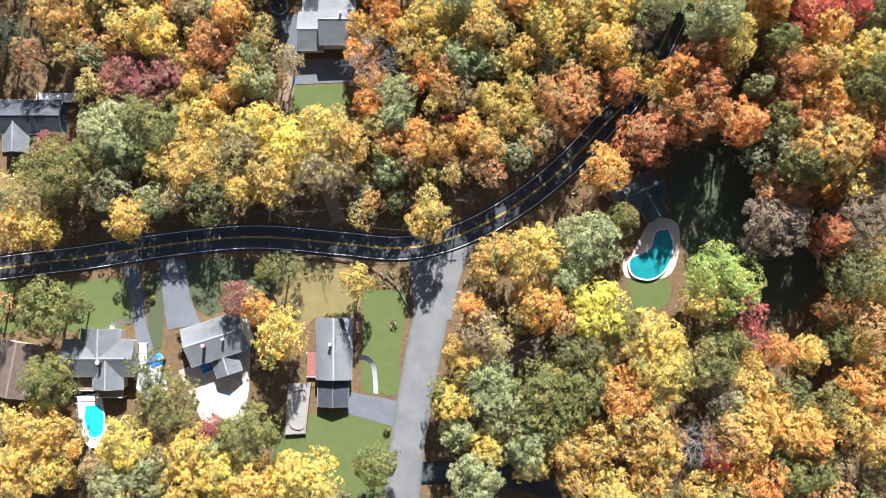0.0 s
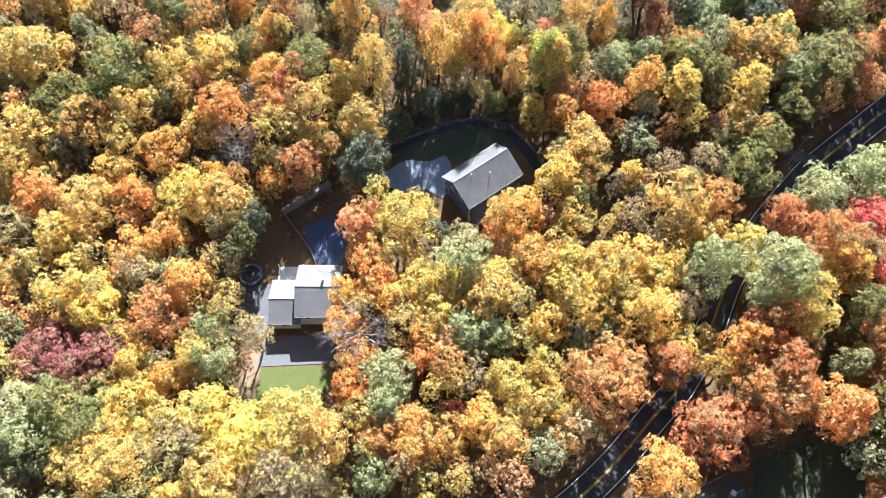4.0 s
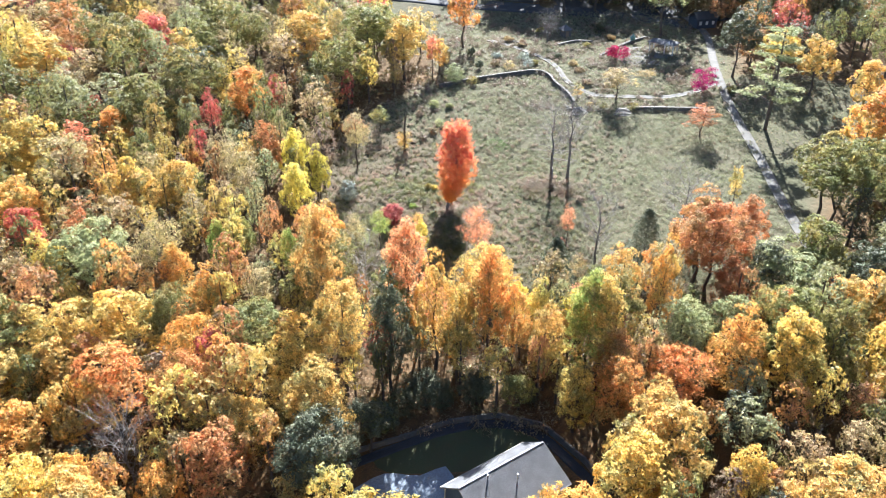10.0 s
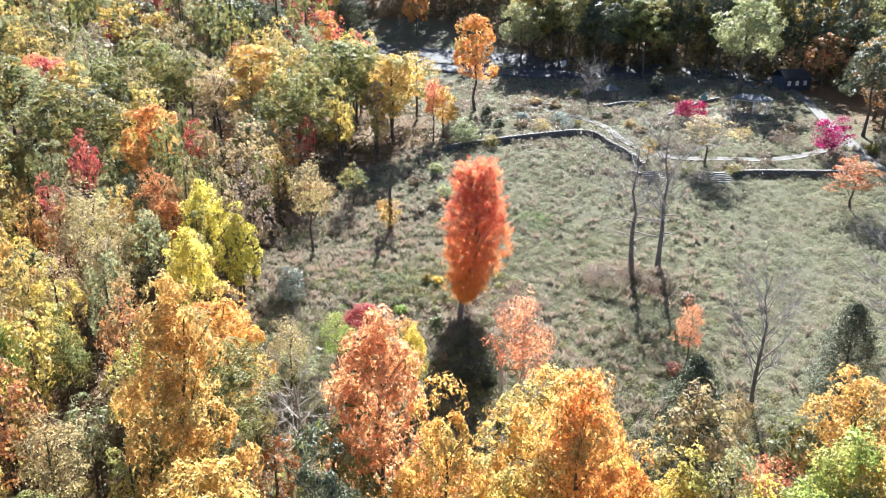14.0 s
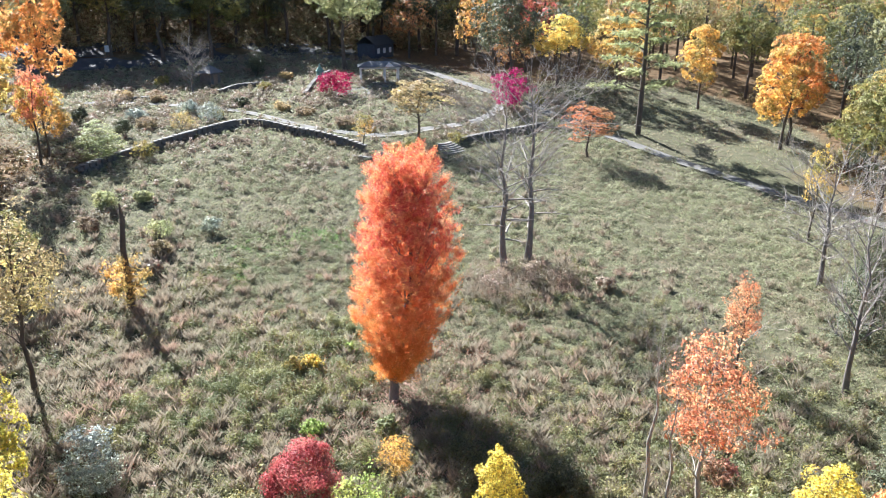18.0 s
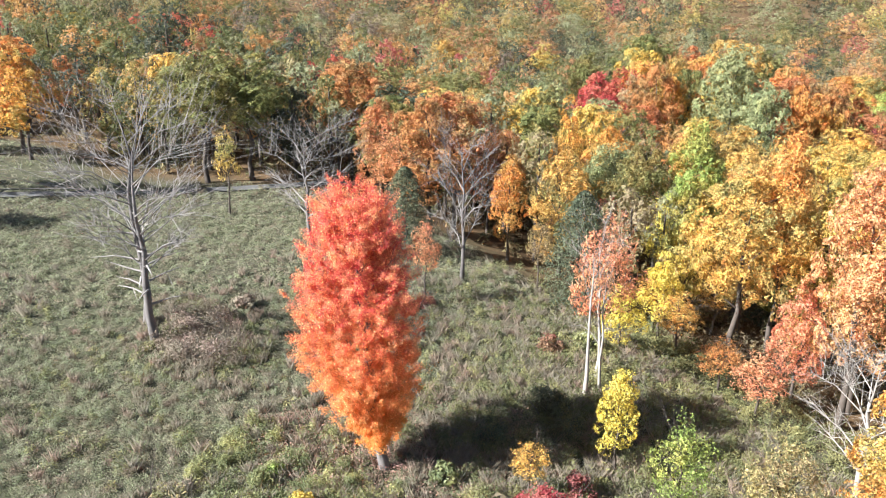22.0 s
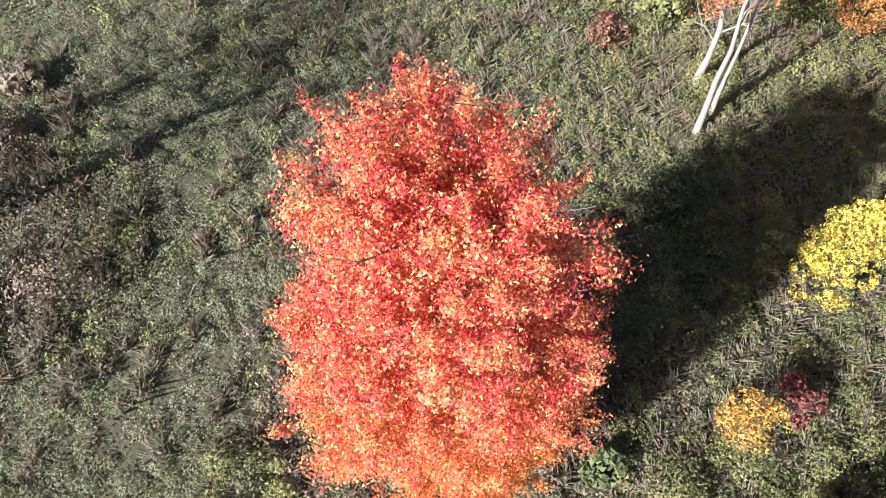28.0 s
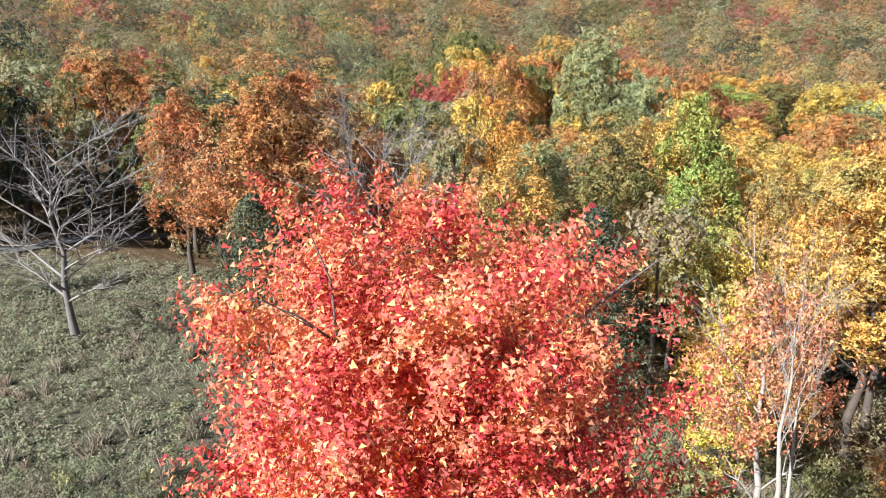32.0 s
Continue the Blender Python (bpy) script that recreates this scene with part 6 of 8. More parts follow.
small_bush(-3.6, 157.9, 1.5, 1.0, LEAF["olive"], "dark green bush among the brown weeds", seed=3)
small_bush(-10.2, 146.5, 4.3, 2.5, foliage("leaf_bush_red", (0.48, 0.10, 0.11), (0.36, 0.07, 0.085), (0.50, 0.17, 0.12), patch=0.8), "rosy-red arching bush in the brush", 520, 0.085, seed=44)
small_bush(-6.5, 141.5, 2.3, 1.1, LEAF["plum"], "purplish-red bush in the brush", seed=4)
small_bush(-2.4, 148.6, 1.4, 1.0, BRUSH, "fresh green bush beside the red maple", seed=5)
small_bush(-6.5, 151.5, 1.1, 0.9, LEAF["lime"], "yellow-green bush in the weeds", seed=6)
small_bush(1.5, 157.8, 0.9, 0.7, LEAF["lime"], "low yellow-green bush in the meadow", seed=7)
small_bush(20.5, 137.2, 1.2, 1.1, LEAF["plum"], "dark brownish bramble at the foot of a sapling", seed=8)
small_bush(26, 152, 1.2, 1.3, WEEDS, "brown bush in the meadow", seed=9)
small_bush(8.5, 128.5, 1.8, 1.3, BRUSH, "green bush beside the pale trunks", seed=10)
small_bush(9.5, 131.5, 1.6, 1.2, LEAF["plum"], "greyish purple bush with thin twigs", seed=11)
small_bush(3.0, 182.5, 1.6, 1.2, LEAF["pale"], "greyish bush in the meadow grass", seed=12)
small_bush(-1.5, 184.0, 2.0, 1.5, LEAF["sage"], "pale green bush at the edge of the meadow", seed=13)
small_bush(-5.0, 178.0, 1.4, 1.1, WEEDS, "brown bush in the grass", seed=14)
small_bush(6.5, 205.0, 2.4, 1.6, LEAF["olive"], "dark green bush by the garden wall", seed=15)
small_bush(16.0, 214.5, 2.4, 2.0, LEAF["tan"], "dry tan bush above the garden wall", seed=16)
small_bush(21.0, 216.0, 2.8, 2.2, LEAF["pale"], "pale bush above the garden wall", seed=17)
small_bush(24.0, 226.0, 2.0, 2.4, WEEDS, "grey-brown bush in the garden", seed=18)
small_bush(14.0, 232.0, 2.4, 3.0, WEEDS, "grey-brown shrub beside the garden walk", seed=19)
small_bush(36.0, 190.5, 1.7, 1.5, LEAF["olive"], "green bush between the two flights of steps", seed=20)
small_bush(43.5, 190.0, 1.4, 1.5, LEAF["olive"], "green bush beside the stone steps", seed=21)
small_bush(33.5, 191.2, 1.2, 1.1, LEAF["tan"], "dry bush on the stone landing", seed=22)
small_bush(56.0, 203.0, 2.0, 3.0, WEEDS, "brown shrub bed in the garden", seed=23)
small_bush(50.0, 208.0, 1.8, 2.6, LEAF["tan"], "tan shrub bed in the garden", seed=24)
for k_, (x_, y_, h_, r_, tone_, text_) in enumerate((
        (20.6, 221.7, 2.0, 1.7, "pale", "greyish-green round bush in the old garden"), (12.8, 218.3, 1.4, 1.6, "brown", "brown faded shrub above the garden wall"),
        (29.7, 222.4, 1.3, 1.3, "dark", "low dark evergreen bush in the old garden"), (43.5, 242.0, 3.2, 1.1, "dark", "dark pointed evergreen shrub in the old garden"),
        (6.5, 225.4, 2.2, 1.3, "dark", "dark evergreen bush at the edge of the woods"), (21.1, 232.7, 1.5, 1.7, "brown", "grey-brown shrub beside the garden walk"),
        (17.4, 236.6, 1.4, 1.5, "tan", "dry tan shrub beside the garden walk"), (33.0, 216.7, 1.3, 1.5, "tan", "straw-coloured shrub on the garden terrace"),
        (22.9, 217.8, 1.3, 1.2, "olive", "small olive bush behind the garden wall"), (33.7, 211.8, 1.2, 1.6, "brown", "brown clump of dead perennials in the garden"),
        (38.4, 230.3, 1.2, 1.4, "olive", "low olive bush beside a garden wall"), (34.3, 203.0, 1.5, 1.6, "brown", "brown shrub above the stone landing"),
        (58.2, 207.8, 1.8, 2.0, "brown", "brown thicket in the garden"), (67.9, 197.0, 1.6, 1.6, "olive", "green bush by the gravel path"),
        (-3.0, 180.7, 1.5, 1.2, "brown", "brown-green bush in the meadow grass"), (-2.9, 192.9, 1.9, 1.5, "sage", "pale green bush at the edge of the meadow"),
        (-6.2, 188.8, 1.4, 1.2, "brown", "brown bush at the edge of the meadow"), (0.7, 192.3, 1.3, 1.0, "sage", "small pale bush in the meadow"),
        (8.6, 215.4, 2.4, 1.4, "dark", "dark green bush behind the garden wall"), (13.3, 223.0, 1.8, 1.6, "pale", "pale grey-green bush in the garden"),
        (46.0, 236.0, 1.2, 1.5, "tan", "dry tan clump by the upper terrace"), (27.0, 244.0, 1.5, 1.6, "olive", "olive bush near the small kiosk"))):
    small_bush(x_, y_, h_, r_, LEAF[tone_], text_, 90, 0.13, 60 + k_)
for x_, y_, h_, r_, s_ in ((61, 196.5, 6.6, 3.6, 31), (44.5, 219.5, 4.2, 3.6, 32)):
    b_ = small_bush(x_, y_, h_, r_, LEAF["crimson"], "vivid crimson Japanese maple in the old garden", 60, 0.26, s_, "ornamental_maple")
    b_["category"] = "tree"


# ---- the old terraced garden ----
STONE = surface("fieldstone", (0.17, 0.16, 0.145), (0.10, 0.096, 0.088), 1.5, 0.9, 6, 0.4)
CAP = surface("cap_stone", (0.25, 0.24, 0.22), (0.16, 0.152, 0.14), 1.2, 0.9, 8, 0.3)
WHITE_PAINT = surface("white_paint", (0.80, 0.80, 0.79), (0.70, 0.70, 0.69), 1.0, 0.5, 12, 0.05)
SLATE = surface("slate_roof", (0.10, 0.11, 0.12), (0.14, 0.145, 0.15), 1.5, 0.7, 10, 0.3)
COPPER = surface("verdigris", (0.16, 0.30, 0.26), (0.11, 0.22, 0.19), 2.0, 0.6, 8, 0.2)
TIMBER = surface("weathered_timber", (0.30, 0.22, 0.15), (0.22, 0.16, 0.11), 1.5, 0.85, 14, 0.2)


def rough_block(rng, lx, ly, lz):
    bm = boxed(-lx / 2, -ly / 2, 0, lx / 2, ly / 2, lz, bevel=0.05)
    for v in bm.verts:
        v.co += Vector(rng.normal(size=3) * 0.018)
    return bm


def block_meshes(n, lx, ly, lz, material, seed):
    rng = np.random.default_rng(seed)
    out = []
    for _ in range(n):
        me = bpy.data.meshes.new("stone")
        bm = rough_block(rng, lx * (0.85 + 0.15 * rng.random()), ly, lz)
        bm.to_mesh(me)
        bm.free()
        me.materials.append(material)
        out.append(me)
    return out


def stone_wall(name, label, pts, high, courses=3, length=0.75, thick=0.5):
    """A dry-laid wall along a line: courses of stones and a course of pale cap stones, on a core."""
    line = smooth_line(pts, length)
    wall = tagged(new(name), label, "stone wall", kind="structure")
    rng = np.random.default_rng(8)
    body = block_meshes(5, length * 1.0, thick, high / courses * 0.97, STONE, 2)
    caps = block_meshes(4, length * 1.04, thick * 1.25, 0.12, CAP, 3)
    for i in range(len(line) - 1):
        a, b = line[i], line[i + 1]
        turn = math.degrees(math.atan2(b[1] - a[1], b[0] - a[0]))
        for c in range(courses + 1):
            q = a + (b - a) * (0.5 if c % 2 == 0 else 0.0)
            z = float(land(q[0], q[1])) - 0.12
            me = caps[(i * 3 + c) % 4] if c == courses else body[(i * 7 + c * 3) % 5]
            ob = new("cap_stone" if c == courses else "stone", me)
            ob.parent = wall
            ob.matrix_basis = pose(q[0], q[1], z + c * high / courses + 0.004 * (i % 2), 0, 0, turn + rng.normal() * 1.5)
    return wall


stone_wall("garden_wall", "long curved fieldstone retaining wall with pale capping", [(-1.5, 203.5), (6.5, 207), (15.3, 210), (22.5, 211.6), (25.5, 209), (26.8, 203), (29.2, 196.5), (30, 192.5)], 1.1, 2, 0.8)
stone_wall("garden_wall", "fieldstone retaining wall beside the steps", [(43.3, 189.3), (48, 189.2), (54.5, 188.6), (60, 188.2)], 0.9, 2, 0.9)
stone_wall("low_wall", "low stone wall of a raised garden bed", [(31, 232), (36, 234.5), (41, 233.5)], 0.7, 1, 0.9)
stone_wall("low_wall", "low stone wall along the upper terrace", [(41, 222.5), (46, 228), (51, 233), (56, 236.5)], 0.7, 1, 0.95)
stone_wall("low_wall", "broken stone edging of an old bed", [(13, 234.5), (17, 236), (22, 234.5)], 0.5, 1, 0.9)


def curved_steps(x, y, turn, n=6, label="curved flight of pale stone steps in the garden bank"):
    st = tagged(new("garden_steps"), label, "steps", kind="structure")
    st.matrix_basis = pose(x, y, float(land(x, y)) - 0.05, 0, 0, turn)
    for k in range(n):
        bm = bmesh.new()
        r0, r1 = 4.6 - 0.42 * k, 4.6 - 0.42 * (k + 1.25)
        ring = []
        for j in range(13):
            w = math.radians(-120 + 60 * j / 12)
            ring.append([bm.verts.new((r * math.cos(w), 4.2 + r * math.sin(w), z)) for r, z in ((r0, 0.17 * k - 0.3), (r0, 0.17 * (k + 1)), (r1, 0.17 * (k + 1)), (r1, 0.17 * k - 0.3))])
        for a, b in zip(ring, ring[1:]):
            for c in range(4):
                bm.faces.new((a[c], b[c], b[(c + 1) % 4], a[(c + 1) % 4]))
        bm.faces.new(ring[0])
        bm.faces.new(ring[-1][::-1])
        bmesh.ops.recalc_face_normals(bm, faces=bm.faces)
        part("tread", bm, CAP, st)
    return st


curved_steps(31.0, 188.2, 20)
curved_steps(40.6, 187.2, 0)
stone_wall("low_wall", "curved stone edge of the landing", [(27.6, 191.8), (28.8, 190.4), (30.2, 189.9)], 0.5, 1, 0.6)


def pergola(x, y, turn, L=7.0, W=3.6, H=2.5):
    """Open pavilion: white posts and beams under a low hipped dark roof with a small gable."""
    p = tagged(new("garden_pavilion"), "white-posted open garden pavilion with a low dark roof", "pavilion")
    p.matrix_basis = pose(x, y, float(land(x, y)) - 0.03, 0, 0, turn)
    part("floor_slab", boxed(-L / 2, -W / 2, -0.5, L / 2, W / 2, 0.12, bevel=0.02), CAP, p)
    for sx in (-1, 0.28, 1):
        for sy in (-1, 1):
            cx, cy = sx * (L / 2 - 0.25), sy * (W / 2 - 0.25)
            post = part("post", boxed(cx - 0.11, cy - 0.11, 0.12, cx + 0.11, cy + 0.11, H, bevel=0.015), WHITE_PAINT, p)
            part("base", boxed(cx - 0.18, cy - 0.18, 0.12, cx + 0.18, cy + 0.18, 0.34, bevel=0.02), WHITE_PAINT, post)
    for sy in (-1, 1):
        cy = sy * (W / 2 - 0.25)
        part("beam", boxed(-L / 2, cy - 0.09, H, L / 2, cy + 0.09, H + 0.28, bevel=0.01), WHITE_PAINT, p)
    for sx in (-1, 1):
        cx = sx * (L / 2 - 0.25)
        part("beam", boxed(cx - 0.09, -W / 2 + 0.16, H + 0.004, cx + 0.09, W / 2 - 0.16, H + 0.27, bevel=0.01), WHITE_PAINT, p)
    bm = bmesh.new()
    e = [bm.verts.new(q) for q in ((-L / 2 - 0.3, -W / 2 - 0.3, H + 0.28), (L / 2 + 0.3, -W / 2 - 0.3, H + 0.28), (L / 2 + 0.3, W / 2 + 0.3, H + 0.28), (-L / 2 - 0.3, W / 2 + 0.3, H + 0.28))]
    u = [bm.verts.new((v.co.x, v.co.y, v.co.z + 0.1)) for v in e]
    t = [bm.verts.new((-L / 2 + 1.6, 0, H + 1.15)), bm.verts.new((L / 2 - 1.6, 0, H + 1.15))]
    for f in ((e[3], e[2], e[1], e[0]), (u[0], u[1], t[1], t[0]), (u[2], u[3], t[0], t[1]), (u[1], u[2], t[1]), (u[3], u[0], t[0]), *((e[i], e[(i + 1) % 4], u[(i + 1) % 4], u[i]) for i in range(4))):
        bm.faces.new(f)
    part("roof", bm, SLATE, p)
    bm = bmesh.new()
    a = [bm.verts.new(q) for q in ((L * 0.12, -W / 2 - 0.34, H + 0.36), (L * 0.36, -W / 2 - 0.34, H + 0.36), (L * 0.24, -W / 2 - 0.34, H + 1.0), (L * 0.12, -0.4, H + 0.7), (L * 0.36, -0.4, H + 0.7), (L * 0.24, -0.2, H + 1.0))]
    for f in ((0, 1, 2), (0, 2, 5, 3), (1, 4, 5, 2), (0, 3, 4, 1), (3, 5, 4)):
        bm.faces.new([a[i] for i in f])
    bmesh.ops.recalc_face_normals(bm, faces=bm.faces)
    part("gablet", bm, WHITE_PAINT, p, "small white gable on the roof edge")


pergola(57.8, 224.6, -35)


def kiosk(x, y, w=2.4, h=2.0):
    k = tagged(new("garden_kiosk"), "small square stone hut with a pointed slate roof", "hut")
    k.matrix_basis = pose(x, y, float(land(x, y)) - 0.1, 0, 0, 20)
    part("wall", boxed(-w / 2, -w / 2, 0, w / 2, w / 2, h, bevel=0.03), STONE, k)
    part("door", boxed(-0.45, -w / 2 - 0.04, 0.05, 0.45, -w / 2 + 0.03, 1.75), TIMBER, k)
    bm = bmesh.new()
    c = [bm.verts.new((sx * (w / 2 + 0.4), sy * (w / 2 + 0.4), h)) for sx, sy in ((-1, -1), (1, -1), (1, 1), (-1, 1))]
    c2 = [bm.verts.new((v.co.x, v.co.y, h + 0.1)) for v in c]
    tip = bm.verts.new((0, 0, h + 1.35))
    bm.faces.new(c[::-1])
    for i in range(4):
        bm.faces.new((c[i], c[(i + 1) % 4], c2[(i + 1) % 4], c2[i]))
        bm.faces.new((c2[i], c2[(i + 1) % 4], tip))
    part("roof", bm, SLATE, k)
    part("finial", boxed(-0.06, -0.06, h + 1.3, 0.06, 0.06, h + 1.6), COPPER, k)


kiosk(33.8, 240.2)


def finial_roof(x, y):
    k = tagged(new("garden_ornament"), "weathered green pointed garden ornament on a stone plinth", "ornament")
    k.matrix_basis = pose(x, y, float(land(x, y)) - 0.05)
    part("plinth", boxed(-0.6, -0.6, 0, 0.6, 0.6, 0.7, bevel=0.04), STONE, k)
    bm = bmesh.new()
    prof = ((0.62, 0.7), (0.62, 1.25), (0.8, 1.3), (0.5, 1.7), (0.22, 2.1), (0.12, 2.35), (0.16, 2.45), (0.03, 2.65))
    rings = [[bm.verts.new((r * math.cos(k_ * math.pi / 4), r * math.sin(k_ * math.pi / 4), z)) for k_ in range(8)] for r, z in prof]
    for a, b in zip(rings, rings[1:]):
        for i in range(8):
            bm.faces.new((a[i], a[(i + 1) % 8], b[(i + 1) % 8], b[i]))
    part("body", bm, COPPER, k)


finial_roof(51.5, 233.5)
patch("terrace", [(46, 217), (52, 214), (58, 219), (56, 228), (49, 229), (45, 224)], 0.05, GRAVEL, "pale gravel terrace of the old garden", "terrace")
patch("gravel_patch", [(26, 262), (32, 261), (38, 264), (33, 269), (27, 268)], 0.05, GRAVEL, "bright patch of bare gravel at the woods' edge", "gravel")
patch("parking_lane", [(-30, 286), (0, 276), (30, 268), (60, 258), (80, 250), (84, 258), (60, 268), (30, 278), (0, 287), (-30, 296)], 0.06, ASPHALT, "dark asphalt lane in the shade of the woods", "lane")


def sign(x, y):
    s = tagged(new("notice_board"), "blank white notice board on two posts", "sign")
    s.matrix_basis = pose(x, y, float(land(x, y)) - 0.1, 0, 0, 25)
    for px in (-0.75, 0.75):
        part("post", boxed(px - 0.06, -0.06, 0, px + 0.06, 0.06, 2.3), TIMBER, s)
    part("board", boxed(-0.95, -0.105, 1.1, 0.95, -0.062, 2.3, bevel=0.01), WHITE_PAINT, s)


sign(28.1, 268.5)


def rail_fence(pts, label):
    f = tagged(new("rail_fence"), label, "fence", kind="structure")
    line = smooth_line(pts, 2.6)
    for i, q in enumerate(line):
        z = float(land(q[0], q[1]))
        o = part("post", boxed(-0.08, -0.08, -0.2, 0.08, 0.08, 1.15), TIMBER, f)
        o.matrix_basis = pose(q[0], q[1], z)
        if i:
            a = line[i - 1]
            za = float(land(a[0], a[1]))
            d = math.hypot(q[0] - a[0], q[1] - a[1])
            for h in (0.45, 0.95):
                r = part("rail", boxed(0, -0.04, -0.05, d, 0.04, 0.05), TIMBER, f)
                r.matrix_basis = Matrix.Translation((a[0], a[1], za + h)) @ Vector((q[0] - a[0], q[1] - a[1], z - za)).to_track_quat('X', 'Z').to_matrix().to_4x4()


rail_fence([(2, 262), (10, 265), (18, 268)], "two-rail timber fence at the end of the meadow")


def outhouse(x, y):
    h = tagged(new("garden_house"), "dark blue-grey timber garden house in the shade", "house")
    h.matrix_basis = pose(x, y, float(land(x, y)) - 0.1, 0, 0, 15)
    dark = surface("dark_boards", (0.07, 0.085, 0.11), (0.05, 0.06, 0.08), 1, 0.7, 9, 0.2)
    part("wall", boxed(-3.2, -2.2, 0, 3.2, 2.2, 2.8), dark, h)
    for s in (-1, 1):
        bm = bmesh.new()
        c = [bm.verts.new(q) for q in ((-3.5, s * 2.6, 2.7), (3.5, s * 2.6, 2.7), (3.5, 0, 4.3), (-3.5, 0, 4.3))]
        bm.faces.new(c)
        bmesh.ops.solidify(bm, geom=bm.faces[:], thickness=0.12)
        part("roof", bm, SLATE, h)
    for wx in (-2, 0, 2):
        part("window", boxed(wx - 0.4, -2.25, 1.0, wx + 0.4, -2.18, 2.0), WHITE_PAINT, h)


outhouse(74, 246)


# ---- houses and yards ----
SIDING_WHITE = surface("white_siding", (0.72, 0.72, 0.70), (0.64, 0.64, 0.62), 0.8, 0.6, 10, 0.1)
SIDING_BLUE = surface("blue_siding", (0.10, 0.16, 0.25), (0.085, 0.135, 0.21), 0.8, 0.6, 10, 0.1)
SIDING_TAN = surface("tan_siding", (0.42, 0.36, 0.28), (0.36, 0.30, 0.23), 0.8, 0.6, 10, 0.1)
ROOF_GREY = surface("grey_shingles", (0.30, 0.305, 0.32), (0.24, 0.245, 0.26), 0.6, 0.85, 16, 0.3)
ROOF_PALE = surface("pale_shingles", (0.37, 0.37, 0.38), (0.31, 0.31, 0.32), 0.5, 0.85, 16, 0.3)
ROOF_BROWN = surface("brown_shingles", (0.26, 0.19, 0.16), (0.20, 0.15, 0.13), 0.6, 0.85, 16, 0.3)
ROOF_DARK = surface("dark_shingles", (0.12, 0.13, 0.15), (0.09, 0.10, 0.115), 0.6, 0.85, 16, 0.3)
TRIM = surface("weathered_trim", (0.34, 0.335, 0.33), (0.26, 0.255, 0.25), 1.0, 0.6, 12, 0.05)
ROOF_SLATE = surface("slate_blue_shingles", (0.27, 0.275, 0.29), (0.20, 0.205, 0.22), 0.6, 0.8, 16, 0.3)
ROOF_GREEN = surface("green_shingles", (0.17, 0.20, 0.17), (0.13, 0.155, 0.14), 0.6, 0.85, 16, 0.3)
LAWN = surface("mown_lawn", (0.05, 0.085, 0.022), (0.072, 0.092, 0.03), 0.45, 0.95, 9, 0.7, c3=(0.10, 0.10, 0.04), spec=0.1)
DRY_LAWN = surface("dry_lawn", (0.20, 0.14, 0.065), (0.145, 0.12, 0.052), 0.4, 0.95, 12, 0.6, c3=(0.11, 0.10, 0.04), spec=0.1)
# lawn copy with the trees' shade put into its greyer, darker green
SHADE_TINTED_LAWN = surface("shade_tinted_lawn", (0.052, 0.068, 0.036), (0.06, 0.062, 0.036), 0.4, 0.95, 12, 0.6, c3=(0.068, 0.072, 0.04), spec=0.1)
PAVING = surface("pale_paving", (0.52, 0.44, 0.35), (0.43, 0.36, 0.29), 0.6, 0.85, 10, 0.15)
CONCRETE = surface("concrete", (0.62, 0.61, 0.58), (0.52, 0.51, 0.49), 0.6, 0.8, 12, 0.1)
DRIVE = surface("driveway_asphalt", (0.13, 0.135, 0.15), (0.105, 0.11, 0.12), 0.4, 0.85, 20, 0.2)
GREY_DECK = surface("weathered_deck", (0.27, 0.25, 0.235), (0.20, 0.185, 0.175), 1.0, 0.85, 14, 0.25)
COURT = surface("blue_grey_court", (0.22, 0.27, 0.34), (0.17, 0.21, 0.27), 0.5, 0.7, 8, 0.2)
RED_DECK = surface("red_deck", (0.28, 0.11, 0.08), (0.22, 0.09, 0.065), 1.0, 0.75, 14, 0.2)
BLUE_TARP = surface("blue_tarp", (0.03, 0.22, 0.62), (0.025, 0.17, 0.50), 1.2, 0.45, 6, 0.6)
POOL_COVER = surface("pool_cover", (0.42, 0.48, 0.58), (0.36, 0.42, 0.52), 0.5, 0.5, 6, 0.3)
# copy of the pool cover with dappled shade put into its dark blue
SHADED_COVER = surface("shaded_cover", (0.06, 0.085, 0.15), (0.04, 0.06, 0.11), 0.5, 0.5, 6, 0.3)
DIRT_DRIVE = surface("dirt_drive", (0.17, 0.135, 0.10), (0.11, 0.09, 0.07), 0.5, 0.95, 14, 0.3, c3=(0.24, 0.16, 0.08))
BRICK = surface("brick_red", (0.33, 0.13, 0.09), (0.26, 0.10, 0.075), 2, 0.85, 14, 0.3)
STEEL = surface("galvanised_steel", (0.55, 0.56, 0.58), (0.45, 0.46, 0.48), 2, 0.4, 12, 0.05, metal=0.8)
RUBBER = surface("black_rubber", (0.03, 0.03, 0.032), (0.045, 0.045, 0.045), 2, 0.7, 12, 0.1)


def glass_material():
    m, nt, out = nodes_of("window_glass")
    p = nt.nodes.new("ShaderNodeBsdfPrincipled")
    p.inputs["Base Color"].default_value = (0.03, 0.04, 0.05, 1)
    p.inputs["Roughness"].default_value = 0.06
    nt.links.new(p.outputs[0], out.inputs[0])
    return m


